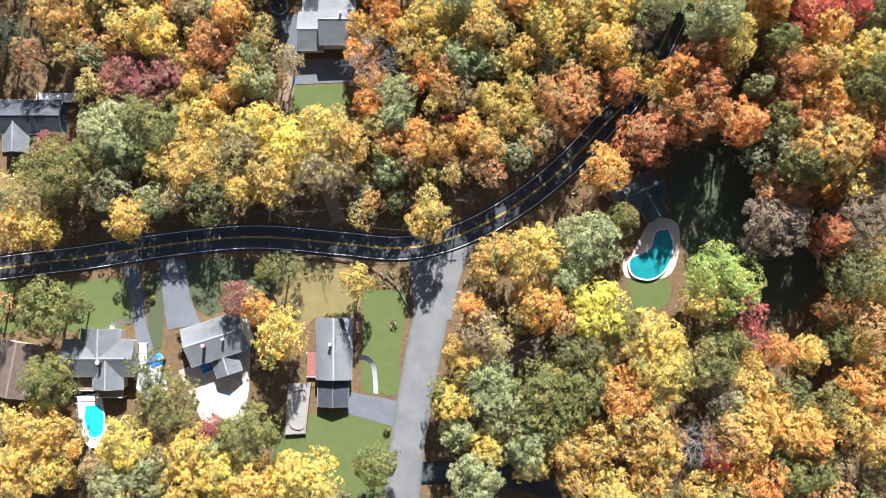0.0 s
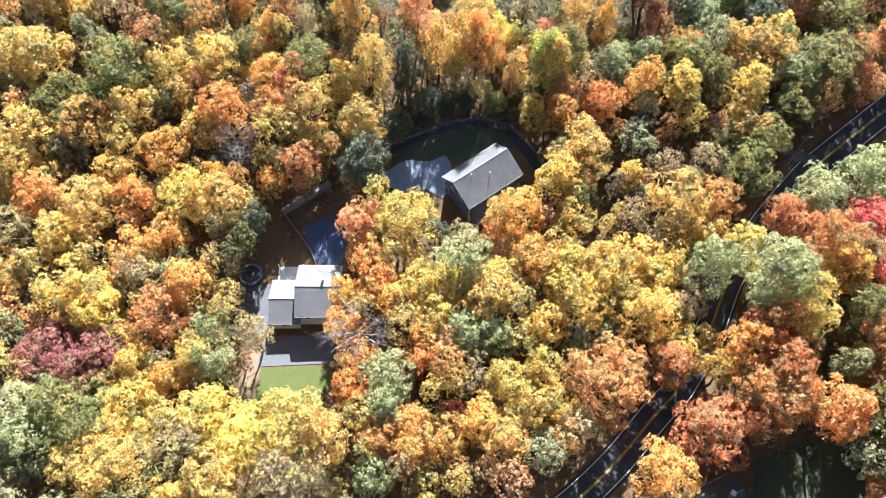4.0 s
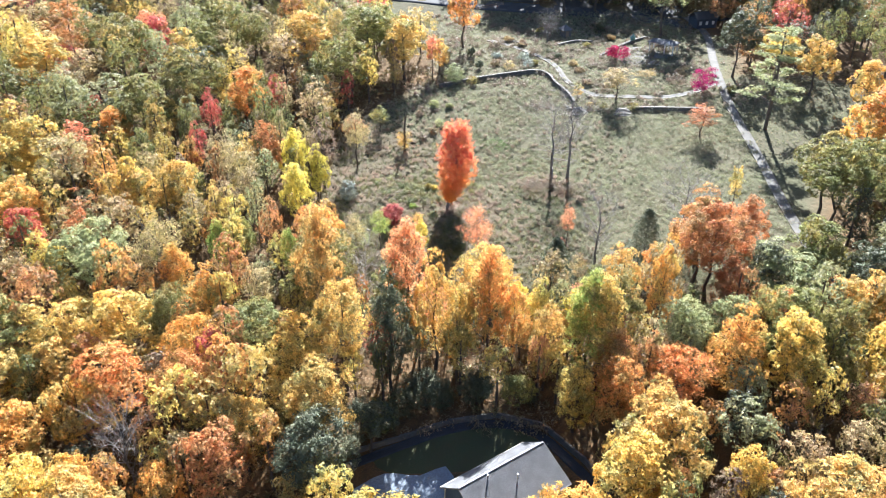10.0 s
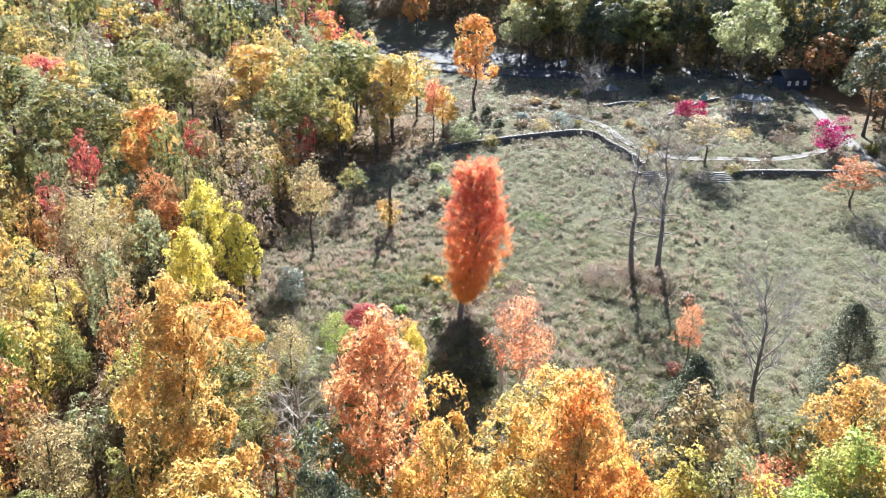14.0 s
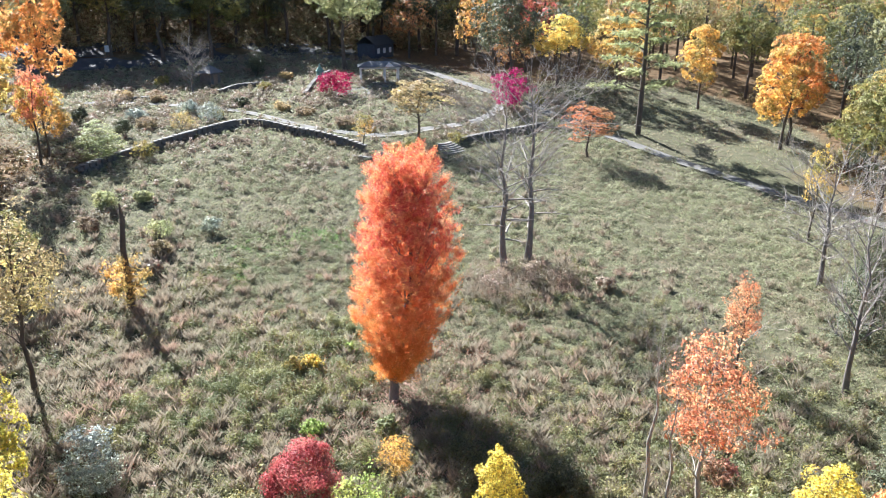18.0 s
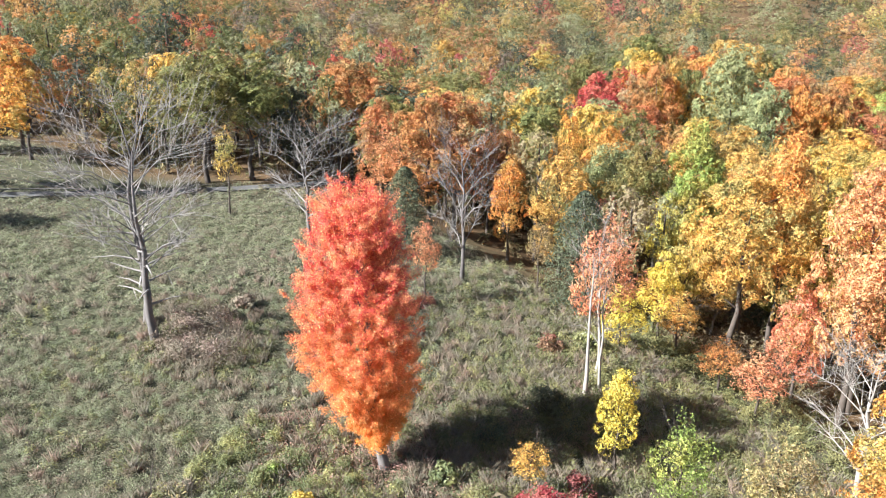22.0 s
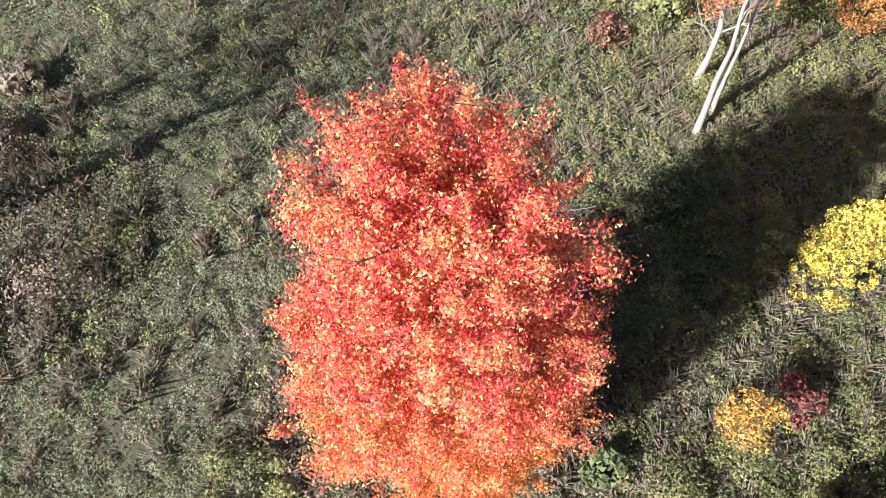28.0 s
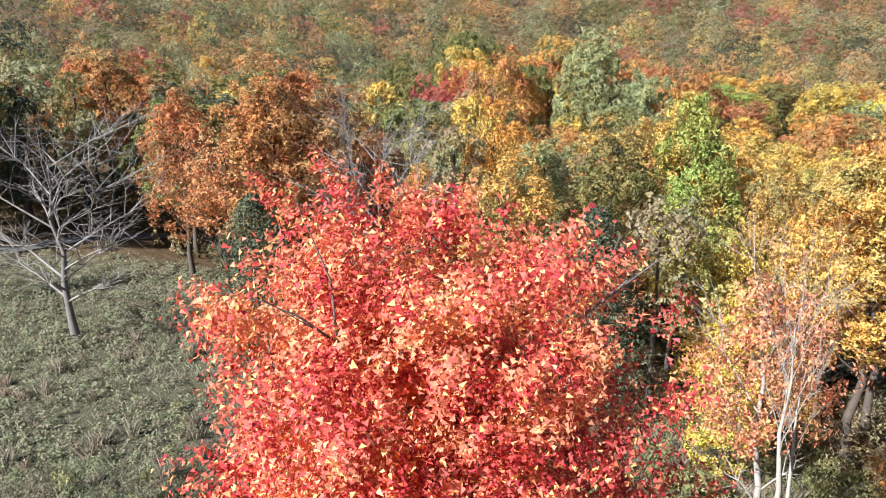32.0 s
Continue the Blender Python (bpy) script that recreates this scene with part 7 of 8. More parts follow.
def water_material(name, c):
    m, nt, out = nodes_of(name)
    p = nt.nodes.new("ShaderNodeBsdfPrincipled")
    pos = nt.nodes.new("ShaderNodeNewGeometry").outputs["Position"]
    nt.links.new(mixer(nt, ramp(nt, noise_of(nt, pos, 0.7, 3), 0.3, 0.7), c, tuple(0.75 * v for v in c)), p.inputs["Base Color"])
    p.inputs["Roughness"].default_value = 0.08
    b = nt.nodes.new("ShaderNodeBump")
    b.inputs["Strength"].default_value = 0.1
    nt.links.new(noise_of(nt, pos, 3.0, 2), b.inputs["Height"])
    nt.links.new(b.outputs[0], p.inputs["Normal"])
    nt.links.new(p.outputs[0], out.inputs[0])
    return m


GLASS = glass_material()
POOL_WATER = water_material("pool_water", (0.03, 0.42, 0.55))
TEAL_WATER = water_material("teal_water", (0.015, 0.17, 0.18))


def slope(bm, pts, thick=0.14):
    f = bm.faces.new([bm.verts.new(p) for p in pts])
    bmesh.ops.solidify(bm, geom=[f], thickness=thick)
    return bm


def wing(house, L, W, wall_h, roof_h, wall, roof, at=(0, 0, 0), turn=0.0, over=0.45, ridge=0.0, windows=(), low=-0.8, seat=0.0):
    """One block of a house under a gabled roof, its ridge along x (ridge: its shift along y). windows: side, place along it, sill, width, height."""
    m = pose(at[0], at[1], at[2], 0, 0, turn)
    bm = bmesh.new()
    a = [(-L / 2, -W / 2), (L / 2, -W / 2), (L / 2, W / 2), (-L / 2, W / 2)]
    lo, hi = [bm.verts.new((x, y, low)) for x, y in a], [bm.verts.new((x, y, wall_h)) for x, y in a]
    g0, g1 = bm.verts.new((-L / 2, ridge, wall_h + roof_h)), bm.verts.new((L / 2, ridge, wall_h + roof_h))
    for f in ((lo[0], lo[1], hi[1], hi[0]), (lo[2], lo[3], hi[3], hi[2]), (lo[1], lo[2], hi[2], g1, hi[1]), (lo[3], lo[0], hi[0], g0, hi[3]), (hi[0], hi[1], g1, g0), (hi[2], hi[3], g0, g1), lo[::-1]):
        bm.faces.new(f)
    part("wall", bm, wall, house).matrix_basis = m
    e = L / 2 + over
    trim = TRIM
    top = wall_h + roof_h + 0.16 + seat
    for s in (-1, 1):
        run = W / 2 - s * ridge
        pitch = roof_h / run
        y1, z1 = s * (W / 2 + over), wall_h - over * pitch + 0.16 + seat
        pts = [(-e, ridge, top), (e, ridge, top), (e, y1, z1), (-e, y1, z1)]
        slab = part("roof", slope(bmesh.new(), pts if s > 0 else pts[::-1]), roof, house)
        slab.matrix_basis = m
        part("gutter", boxed(-e + 0.02, min(y1, y1 + s * 0.08), z1 - 0.16, e - 0.02, max(y1, y1 + s * 0.08), z1 - 0.02), trim, house).matrix_basis = m
        for sx in (-1, 1):
            bm = bmesh.new()
            x0, x1 = sx * e, sx * (e + 0.03)
            c = [(x0, ridge, top), (x0, y1, z1), (x0, y1, z1 - 0.24), (x0, ridge, top - 0.24)]
            v0 = [bm.verts.new(p) for p in c]
            v1 = [bm.verts.new((x1, p[1], p[2])) for p in c]
            bm.faces.new(v0)
            bm.faces.new(v1[::-1])
            for i in range(4):
                bm.faces.new((v0[i], v1[i], v1[(i + 1) % 4], v0[(i + 1) % 4]))
            bmesh.ops.recalc_face_normals(bm, faces=bm.faces)
            part("rake_board", bm, trim, house).matrix_basis = m
    part("ridge_cap", boxed(-e, ridge - 0.14, top - 0.03, e, ridge + 0.14, top + 0.035, bevel=0.02), roof, house).matrix_basis = m
    for side, u, sill, w, h in windows:
        n = {"s": ((u, -W / 2, 0), 0), "n": ((u, W / 2, 0), 180), "w": ((-L / 2, u, 0), -90), "e": ((L / 2, u, 0), 90)}[side]
        mm = m @ pose(*n[0], 0, 0, n[1])
        fr = part("window", boxed(-w / 2 - 0.09, -0.07, sill - 0.09, w / 2 + 0.09, 0.02, sill + h + 0.09, bevel=0.012), WHITE_PAINT, house)
        fr.matrix_basis = mm
        for k in (-1, 1):
            x0, x1 = (k * w / 4 - w / 4 + 0.02, k * w / 4 + w / 4 - 0.02)
            part("pane", boxed(x0, -0.078, sill, x1, -0.064, sill + h), GLASS, fr)


def chimney(house, x, y, z0, z1, w=0.7, mat=None):
    c = part("chimney", boxed(x - w / 2, y - w / 2, z0, x + w / 2, y + w / 2, z1, bevel=0.02), mat or BRICK, house)
    part("chimney_cap", boxed(x - w / 2 - 0.07, y - w / 2 - 0.07, z1, x + w / 2 + 0.07, y + w / 2 + 0.07, z1 + 0.12), CONCRETE, c)


def vent(house, x, y, z):
    bm = bmesh.new()
    bmesh.ops.create_cone(bm, cap_ends=True, segments=8, radius1=0.09, radius2=0.09, depth=0.9, matrix=Matrix.Translation((x, y, z)))
    part("vent_pipe", bm, STEEL, house)


def deck(house, x0, y0, x1, y1, z, mat, rails=True):
    n = max(1, int((x1 - x0) / 0.28))
    d = part("deck", boxed(x0, y0, z - 0.25, x1, y1, z - 0.05), mat, house)
    for i in range(n):
        a = x0 + (x1 - x0) * i / n
        part("board", boxed(a + 0.01, y0, z - 0.05, a + (x1 - x0) / n - 0.01, y1, z), mat, d)
    for px, py in ((x0, y0), (x1, y0), (x0, y1), (x1, y1)):
        part("post", boxed(px - 0.07, py - 0.07, -0.8, px + 0.07, py + 0.07, z + 0.95), WHITE_PAINT, d)
    if rails:
        part("rail", boxed(x0, y0 - 0.05, z + 0.85, x1, y0 + 0.05, z + 0.93), WHITE_PAINT, d)
        part("rail", boxed(x0 - 0.05, y0 + 0.08, z + 0.85, x0 + 0.05, y1, z + 0.93), WHITE_PAINT, d)


def house(label, x, y, turn):
    h = tagged(new("house"), label, "house")
    h.matrix_basis = pose(x, y, float(land(x, y)), 0, 0, turn)
    return h


WIN = 1.1
# the pale ranch house by the side road
h = house("pale grey-roofed ranch house with a lower garage", -25.2, -15.6, 90)
wing(h, 13.4, 7.4, 3.0, 1.15, SIDING_WHITE, ROOF_PALE, windows=(("s", -4, 1, 1.6, WIN), ("s", 0.5, 1, 1.6, WIN), ("n", -3, 1, 1.6, WIN), ("n", 3, 1, 1.6, WIN), ("e", 0, 1, 1.4, WIN)))
# the main house's shadow on the garage is put into its darker roof
wing(h, 6.0, 6.6, 1.7, 0.9, SIDING_WHITE, ROOF_DARK, at=(-10.2, 0.3, 0), over=0.3, windows=(("w", 0, 0.4, 1.2, 0.9),))
part("garage_door", boxed(-12.6, -3.06, 0, -8.4, -3.02, 1.65), WHITE_PAINT, h)
chimney(h, 1.2, 0.6, 3.5, 5.5, 0.55)
vent(h, -2.2, -0.9, 4.7)
deck(h, -6.6, 3.8, -1.0, 6.6, 1.0, RED_DECK)
# the house with the oval pool
h = house("grey-roofed house with cross gables and rear decks", -79.2, -17.6, 0)
wing(h, 15.6, 7.6, 4.2, 1.6, SIDING_TAN, ROOF_GREY, windows=(("n", -5, 1, 1.4, WIN), ("n", 5.5, 1, 1.4, WIN), ("s", -5.5, 2.2, 1.4, WIN), ("e", 0, 1.4, 1.2, WIN)))
wing(h, 6.5, 8.2, 4.2, 1.75, SIDING_TAN, ROOF_GREY, at=(0.5, 3.0, 0), turn=90, seat=-0.04, windows=(("e", 0, 1, 2.0, 1.3),))
wing(h, 6.8, 6.2, 4.0, 1.6, SIDING_TAN, ROOF_GREY, at=(2.2, -3.4, 0), turn=90, seat=-0.04, windows=(("w", 0, 2.0, 1.6, 1.2),))
chimney(h, 1.0, -0.8, 4.8, 7.1, 0.6)
deck(h, -6.4, -7.6, -1.6, -3.9, 2.2, TIMBER)
deck(h, -0.6, -9.2, 5.0, -6.9, 2.2, TIMBER)
deck(h, 8.1, -2.5, 9.9, 3.2, 0.9, WHITE_PAINT, rails=False)
# the house with the kidney pool
h = house("grey-roofed house turned to the road, with a rear wing", -52.5, -13.3, 18)
wing(h, 13.2, 8.2, 4.0, 1.6, SIDING_WHITE, ROOF_PALE, ridge=0.4, windows=(("n", -4, 1, 1.4, WIN), ("n", 0, 1, 1.4, WIN), ("n", 4, 1, 1.4, WIN), ("e", 0, 1.4, 1.2, WIN), ("s", -4.5, 2, 1.4, WIN)))
wing(h, 5.0, 5.6, 2.6, 1.2, SIDING_WHITE, ROOF_GREY, at=(0.4, -6.0, 0), turn=90, over=0.3, windows=(("w", 0, 1, 1.6, WIN),))
chimney(h, -2.3, -0.6, 4.6, 6.9, 0.55)
chimney(h, 2.2, -0.6, 4.6, 6.3, 0.4, CONCRETE)
deck(h, 6.7, -3.5, 8.0, 3.5, 2.0, WHITE_PAINT)
# the house at the edge of the yards
h = house("brown-shingled house beside the next yard", -98.8, -20.3, 80)
wing(h, 12.0, 8.0, 3.0, 1.8, SIDING_TAN, ROOF_BROWN, windows=(("s", 0, 1, 1.4, WIN), ("n", 0, 1, 1.4, WIN)))
# the dark-roofed house across the road
h = house("dark-roofed house in deep shade among trees", -96.5, 38.5, 0)
wing(h, 14.0, 7.2, 3.6, 1.8, SIDING_BLUE, ROOF_DARK, windows=(("s", -4, 1, 1.4, WIN), ("s", 3, 1, 1.4, WIN), ("e", 0, 1, 1.2, WIN)))
wing(h, 6.5, 5.2, 3.4, 1.4, SIDING_BLUE, ROOF_GREY, at=(-3.5, -4.6, 0), turn=90, seat=-0.04, windows=(("w", 0, 1, 1.4, WIN),))
deck(h, 0.5, 4.0, 9.0, 6.2, 1.0, CONCRETE)
# the white-roofed house behind the trees
h = house("two-part house with bright pale roof in a wooded clearing", -24.5, 60.2, 0)
wing(h, 7.6, 9.8, 4.8, 2.2, SIDING_WHITE, ROOF_PALE, windows=(("s", -2, 2.6, 1.3, WIN), ("s", 2, 2.6, 1.3, WIN), ("n", 0, 2.6, 1.3, WIN), ("e", 0, 2.4, 1.2, WIN)))
wing(h, 5.2, 8.2, 3.0, 1.7, SIDING_WHITE, ROOF_PALE, at=(-6.4, -1.6, 0), windows=(("w", 0, 1, 1.3, WIN), ("s", 0, 1, 1.6, WIN)))
chimney(h, 1.0, 1.2, 5.8, 7.9, 0.4, CONCRETE)
vent(h, 2.4, 0.6, 7.0)
deck(h, -9.0, 3.0, -4.0, 7.0, 0.5, CONCRETE, rails=False)
# the blue house below the meadow
h = house("blue-sided house with a grey saltbox roof and white trim", 7.2, 83.6, 36)
wing(h, 12.6, 8.2, 5.3, 2.5, SIDING_BLUE, ROOF_SLATE, ridge=0.9, low=-3.0,
     windows=(("w", 1.6, 3.4, 0.9, 1.2), ("w", -0.9, 3.4, 0.9, 1.2), ("w", 3.2, 0.4, 0.9, 2.0), ("s", -4.6, 4.0, 1.3, 0.8), ("s", -2.0, 4.0, 1.3, 0.8), ("s", 0.6, 4.0, 1.3, 0.8), ("s", 3.2, 4.0, 1.3, 0.8), ("n", -3, 3.2, 1.2, 1.1), ("n", 3, 3.2, 1.2, 1.1)))
part("porch_roof", slope(bmesh.new(), [(-6.4, -4.1, 3.5), (-6.4, -7.2, 2.7), (5.6, -7.2, 2.7), (5.6, -4.1, 3.5)]), ROOF_SLATE, h)
for px in (-6.2, -3.4, -0.6, 2.4, 5.3):
    part("porch_post", boxed(px - 0.09, -7.1, -2.2, px + 0.09, -6.92, 2.68), WHITE_PAINT, h)
deck(h, -6.3, -7.0, 5.4, -4.2, 0.6, TIMBER, rails=False)
vent(h, -2.8, 0.2, 8.0)
vent(h, 0.6, -1.4, 7.4)
part("corner_board", boxed(-6.36, 4.02, -1.5, -6.22, 4.13, 5.2), WHITE_PAINT, h)
part("corner_board", boxed(-6.36, -4.13, -1.5, -6.22, -4.02, 5.2), WHITE_PAINT, h)
# the house by the teal pool
h = house("green-roofed cottage in the shade beside a pool", 46.5, 21.2, -35)
wing(h, 8.4, 6.0, 3.2, 2.0, SIDING_TAN, ROOF_GREEN, turn=60, windows=(("s", 0, 1, 1.3, WIN), ("n", 0, 1, 1.3, WIN)))
wing(h, 8.0, 4.6, 3.0, 1.7, SIDING_TAN, ROOF_GREEN, at=(2.6, -1.4, 0), turn=-25, seat=-0.04, windows=(("s", 1, 1, 1.3, WIN),))
wing(h, 5.0, 3.2, 2.6, 1.2, SIDING_WHITE, ROOF_PALE, at=(-4.0, -2.6, 0), turn=60, seat=-0.04)
deck(h, -7.5, -6.0, -4.8, -2.0, 0.8, RED_DECK)
chimney(h, 1.0, 2.2, 3.2, 6.2, 0.7)
# the brown outbuilding
h = house("brown-roofed outbuilding under the trees", 19.2, -17.3, 26)
h["category"] = "shed"
wing(h, 8.4, 5.6, 2.8, 1.5, SIDING_TAN, ROOF_BROWN, windows=(("s", 0, 1, 1.3, WIN),))

# yards
patch("junction", [(-14, 8.0), (-8, 4.6), (-7.2, -2), (-6.8, -9), (2.0, -9), (3.2, -2), (5.5, 6), (10, 12), (2, 12), (-6, 9.5)], 0.138, OLD_ASPHALT, "worn grey asphalt of the flared road junction", "road", round_it=False)
for pts, mat, lab, cat, nm in (
        ([(-19.0, -2), (-9, -3), (-10, -15), (-10.8, -26.5), (-15, -26), (-19, -25.5), (-18.8, -14)], LAWN, "mown green lawn beside the side road", "lawn", "lawn"),
        ([(-36, -31.5), (-24, -31), (-11.6, -34.5), (-12.4, -48), (-24, -52), (-40, -45)], LAWN, "mown green lawn beyond the driveway", "lawn", "lawn"),
        ([(-39, 4), (-30, 4.5), (-20.5, 2), (-20.5, -8), (-30, -8.5), (-35, -15), (-39, -10)], DRY_LAWN, "dry straw-coloured lawn strewn with leaves", "lawn", "lawn"),
        ([(-105, 0), (-88, 0), (-74.8, 0.4), (-72.6, -9), (-84, -12.5), (-93, -10), (-106, -12)], LAWN, "mown front lawn partly in shade", "lawn", "lawn"),
        ([(-62.5, 5), (-50, 5.5), (-40, 4.5), (-41, -4), (-50, -6.5), (-57.5, -7)], SHADE_TINTED_LAWN, "shaded front lawn by the road", "lawn", "lawn"),
        ([(-70, 1.4), (-66.5, 2.6), (-65.8, -10), (-66.8, -17), (-69, -14)], SHADE_TINTED_LAWN, "grass island between two driveways", "lawn", "lawn"),
        ([(-35.5, 46.6), (-23.2, 46.4), (-23.2, 40.6), (-36, 39.5)], LAWN, "small green lawn in the woods", "lawn", "lawn"),
        ([(-112, 25), (-96, 23.5), (-96, 15.5), (-112, 15)], DRY_LAWN, "straw-coloured lawn under trees", "lawn", "lawn"),
        ([(43.0, 0.2), (53.0, 0.2), (52, -6.0), (45.8, -6.6)], LAWN, "sunlit lawn below the pool", "lawn", "lawn"),
        ([(55, 29), (70, 33), (86, 24), (90, 4), (78, -10), (66, -6), (58, 6), (54, 16)], SHADE_TINTED_LAWN, "wide lawn in the shade of tall trees", "lawn", "lawn"),
        ([(-10, 92), (0, 96.5), (9, 97), (14, 93), (10, 91), (0, 90), (-8, 90.2)], SHADE_TINTED_LAWN, "shaded bank of grass behind the blue house", "lawn", "lawn")):
    patch(nm, pts, 0.055, mat, lab, cat)
for pts, mat, lab, cat, nm in (
        ([(-23.2, -25.6), (-10.6, -28.0), (-11.0, -34.2), (-22.6, -30.9)], DRIVE, "dark asphalt driveway of the ranch house", "driveway", "driveway"),
        ([(-75.4, 3.2), (-71.8, 3.6), (-69.8, -10), (-66.2, -22), (-66, -28), (-71, -27), (-72.4, -12)], DRIVE, "long asphalt driveway beside the house", "driveway", "driveway"),
        ([(-66.8, 5.0), (-61, 5.2), (-59.6, -4), (-57.0, -10), (-64.8, -11.4), (-66, -4)], DRIVE, "wide asphalt driveway off the road", "driveway", "driveway"),
        ([(-62.1, -21.0), (-46.9, -14.8), (-45.2, -15.7), (-45.5, -25.5), (-46.7, -31.6), (-51.2, -33.9), (-56.6, -32.6), (-59.3, -26.3)], PAVING, "pale paved pool terrace", "terrace", "terrace"),
        ([(-71.2, -19), (-66, -17), (-64.5, -25.5), (-69, -28), (-72, -25)], CONCRETE, "pale concrete patio", "patio", "patio"),
        ([(-35.2, 53), (-36.2, 46.8), (-21.8, 47.4), (-21.6, 53)], DRIVE, "shaded asphalt forecourt", "driveway", "driveway"),
        ([(-44, 63), (-34.2, 63.6), (-34, 53.5), (-44, 53)], DRIVE, "dark asphalt yard beside the pale house", "driveway", "driveway"),
        ([(-29.3, 76), (-22, 77.4), (-20.8, 68), (-26, 68)], SHADED_COVER, "covered pool with dappled shade painted into its dark navy cover", "pool", "covered_pool"),
        ([(-12.4, 87.6), (-8.4, 90.0), (-3.6, 89.6), (-0.2, 91), (1.2, 87), (-0.6, 81.6), (-4.2, 83.6), (-8.2, 82.4), (-11.8, 84.4)], COURT, "blue-grey kidney-shaped court in dappled shade", "pool", "covered_pool")):
    patch(nm, pts, 0.09, mat, lab, cat, round_it=nm == "covered_pool")
tagged(ribbon("garden_path", smooth_line([(-19.9, -17.6), (-17.6, -18.2), (-16.2, -20.5), (-15.7, -26.4)], 0.6), 1.1, 0.10, CONCRETE, thick=0.3, across=1), "curved pale concrete path over the lawn", "path", kind="structure")
tagged(ribbon("garden_path", smooth_line([(-77.5, -12.4), (-77.8, -10.6), (-75.6, -9.4), (-72.8, -9.6)], 0.6), 1.2, 0.10, CONCRETE, thick=0.3, across=1), "curved pale concrete path to the front door", "path", kind="structure")
tagged(ribbon("wood_drive", smooth_line([(-36.6, 50), (-37.5, 40), (-34, 32), (-28, 23), (-24.4, 14)]), 3.4, 0.08, DIRT_DRIVE, thick=0.3), "narrow leaf-strewn dirt drive through the trees", "driveway", kind="structure")
tagged(ribbon("wood_drive", smooth_line([(-13, 91.5), (-6.5, 94.4), (0, 97), (6.8, 98), (12.5, 96.2), (17.5, 90), (22, 84)]), 1.4, 0.10, ASPHALT, thick=0.3), "dark drive curving round behind the blue house", "driveway", kind="structure")


def pool(label, outline, rim, water, cover=None, rim_mat=None, wall=0.0):
    p = tagged(new("swimming_pool"), label, "pool")
    q = smooth_line(outline + outline[:1], 0.8)[:-1]
    c = q.mean(axis=0)
    z = float(land(c[0], c[1])) + 0.16 + wall
    p.matrix_basis = pose(c[0], c[1], z)
    q = q - c
    bm = bmesh.new()
    bm.faces.new([bm.verts.new((x, y, -0.06)) for x, y in q])
    part("water" if cover is None else "cover", bm, cover or water, p)
    d = np.roll(q, -1, 0) - np.roll(q, 1, 0)
    d /= np.linalg.norm(d, axis=1)[:, None]
    area = 0.5 * np.sum(q[:, 0] * np.roll(q[:, 1], -1) - np.roll(q[:, 0], -1) * q[:, 1])
    n = np.stack([d[:, 1], -d[:, 0]], -1) * (1 if area > 0 else -1)
    bm = bmesh.new()
    rings = []
    for o, zz in ((0, -0.1), (0, 0.0), (rim, 0.0), (rim, -0.3 - wall)):
        rings.append([bm.verts.new((x, y, zz)) for x, y in q + n * o])
    k = len(q)
    for a, b in zip(rings, rings[1:]):
        for i in range(k):
            bm.faces.new((a[i], a[(i + 1) % k], b[(i + 1) % k], b[i]))
    bmesh.ops.recalc_face_normals(bm, faces=bm.faces)
    part("coping", bm, rim_mat or CONCRETE, p)
    return p


pool("teal kidney-shaped pool with a pale stone rim", [(53.0, 12.2), (54.0, 8.0), (52.2, 3.0), (48.7, 0.6), (44.6, 1.6), (44.0, 5.0), (47.0, 6.6), (49.0, 8.0), (50.2, 11.6)], 0.35, TEAL_WATER, wall=0.28)
patch("terrace", [(44.4, 6.2), (49, 14.2), (55, 13.8), (55.5, 7), (52.5, 1), (43, 1), (42.5, 5)], 0.07, PAVING, "pale paving round the teal pool", "terrace")
pool("bright turquoise oval pool in a raised pale deck", [(-83.3, -29.0), (-80.0, -29.0), (-79.1, -31.6), (-79.3, -35.2), (-81.2, -36.4), (-82.7, -35.2), (-83.6, -31.7)], 0.3, POOL_WATER, wall=0.9, rim_mat=WHITE_PAINT)
pool("kidney-shaped pool under a pale winter cover", [(-54.0, -25.4), (-50.5, -23.0), (-48.0, -24.1), (-48.1, -26.8), (-50.3, -29.4), (-52.8, -30.9), (-55.3, -29.9), (-55.6, -27.4)], 0.35, POOL_WATER, POOL_COVER)
pool("oval above-ground pool under a grey-brown cover", [(-34.8, -26.2), (-32.3, -26.0), (-32.0, -29.9), (-32.5, -33.9), (-34.3, -34.3), (-35.8, -33.0), (-35.9, -28.6)], 0.25, POOL_WATER, GREY_DECK, TIMBER, 0.7)


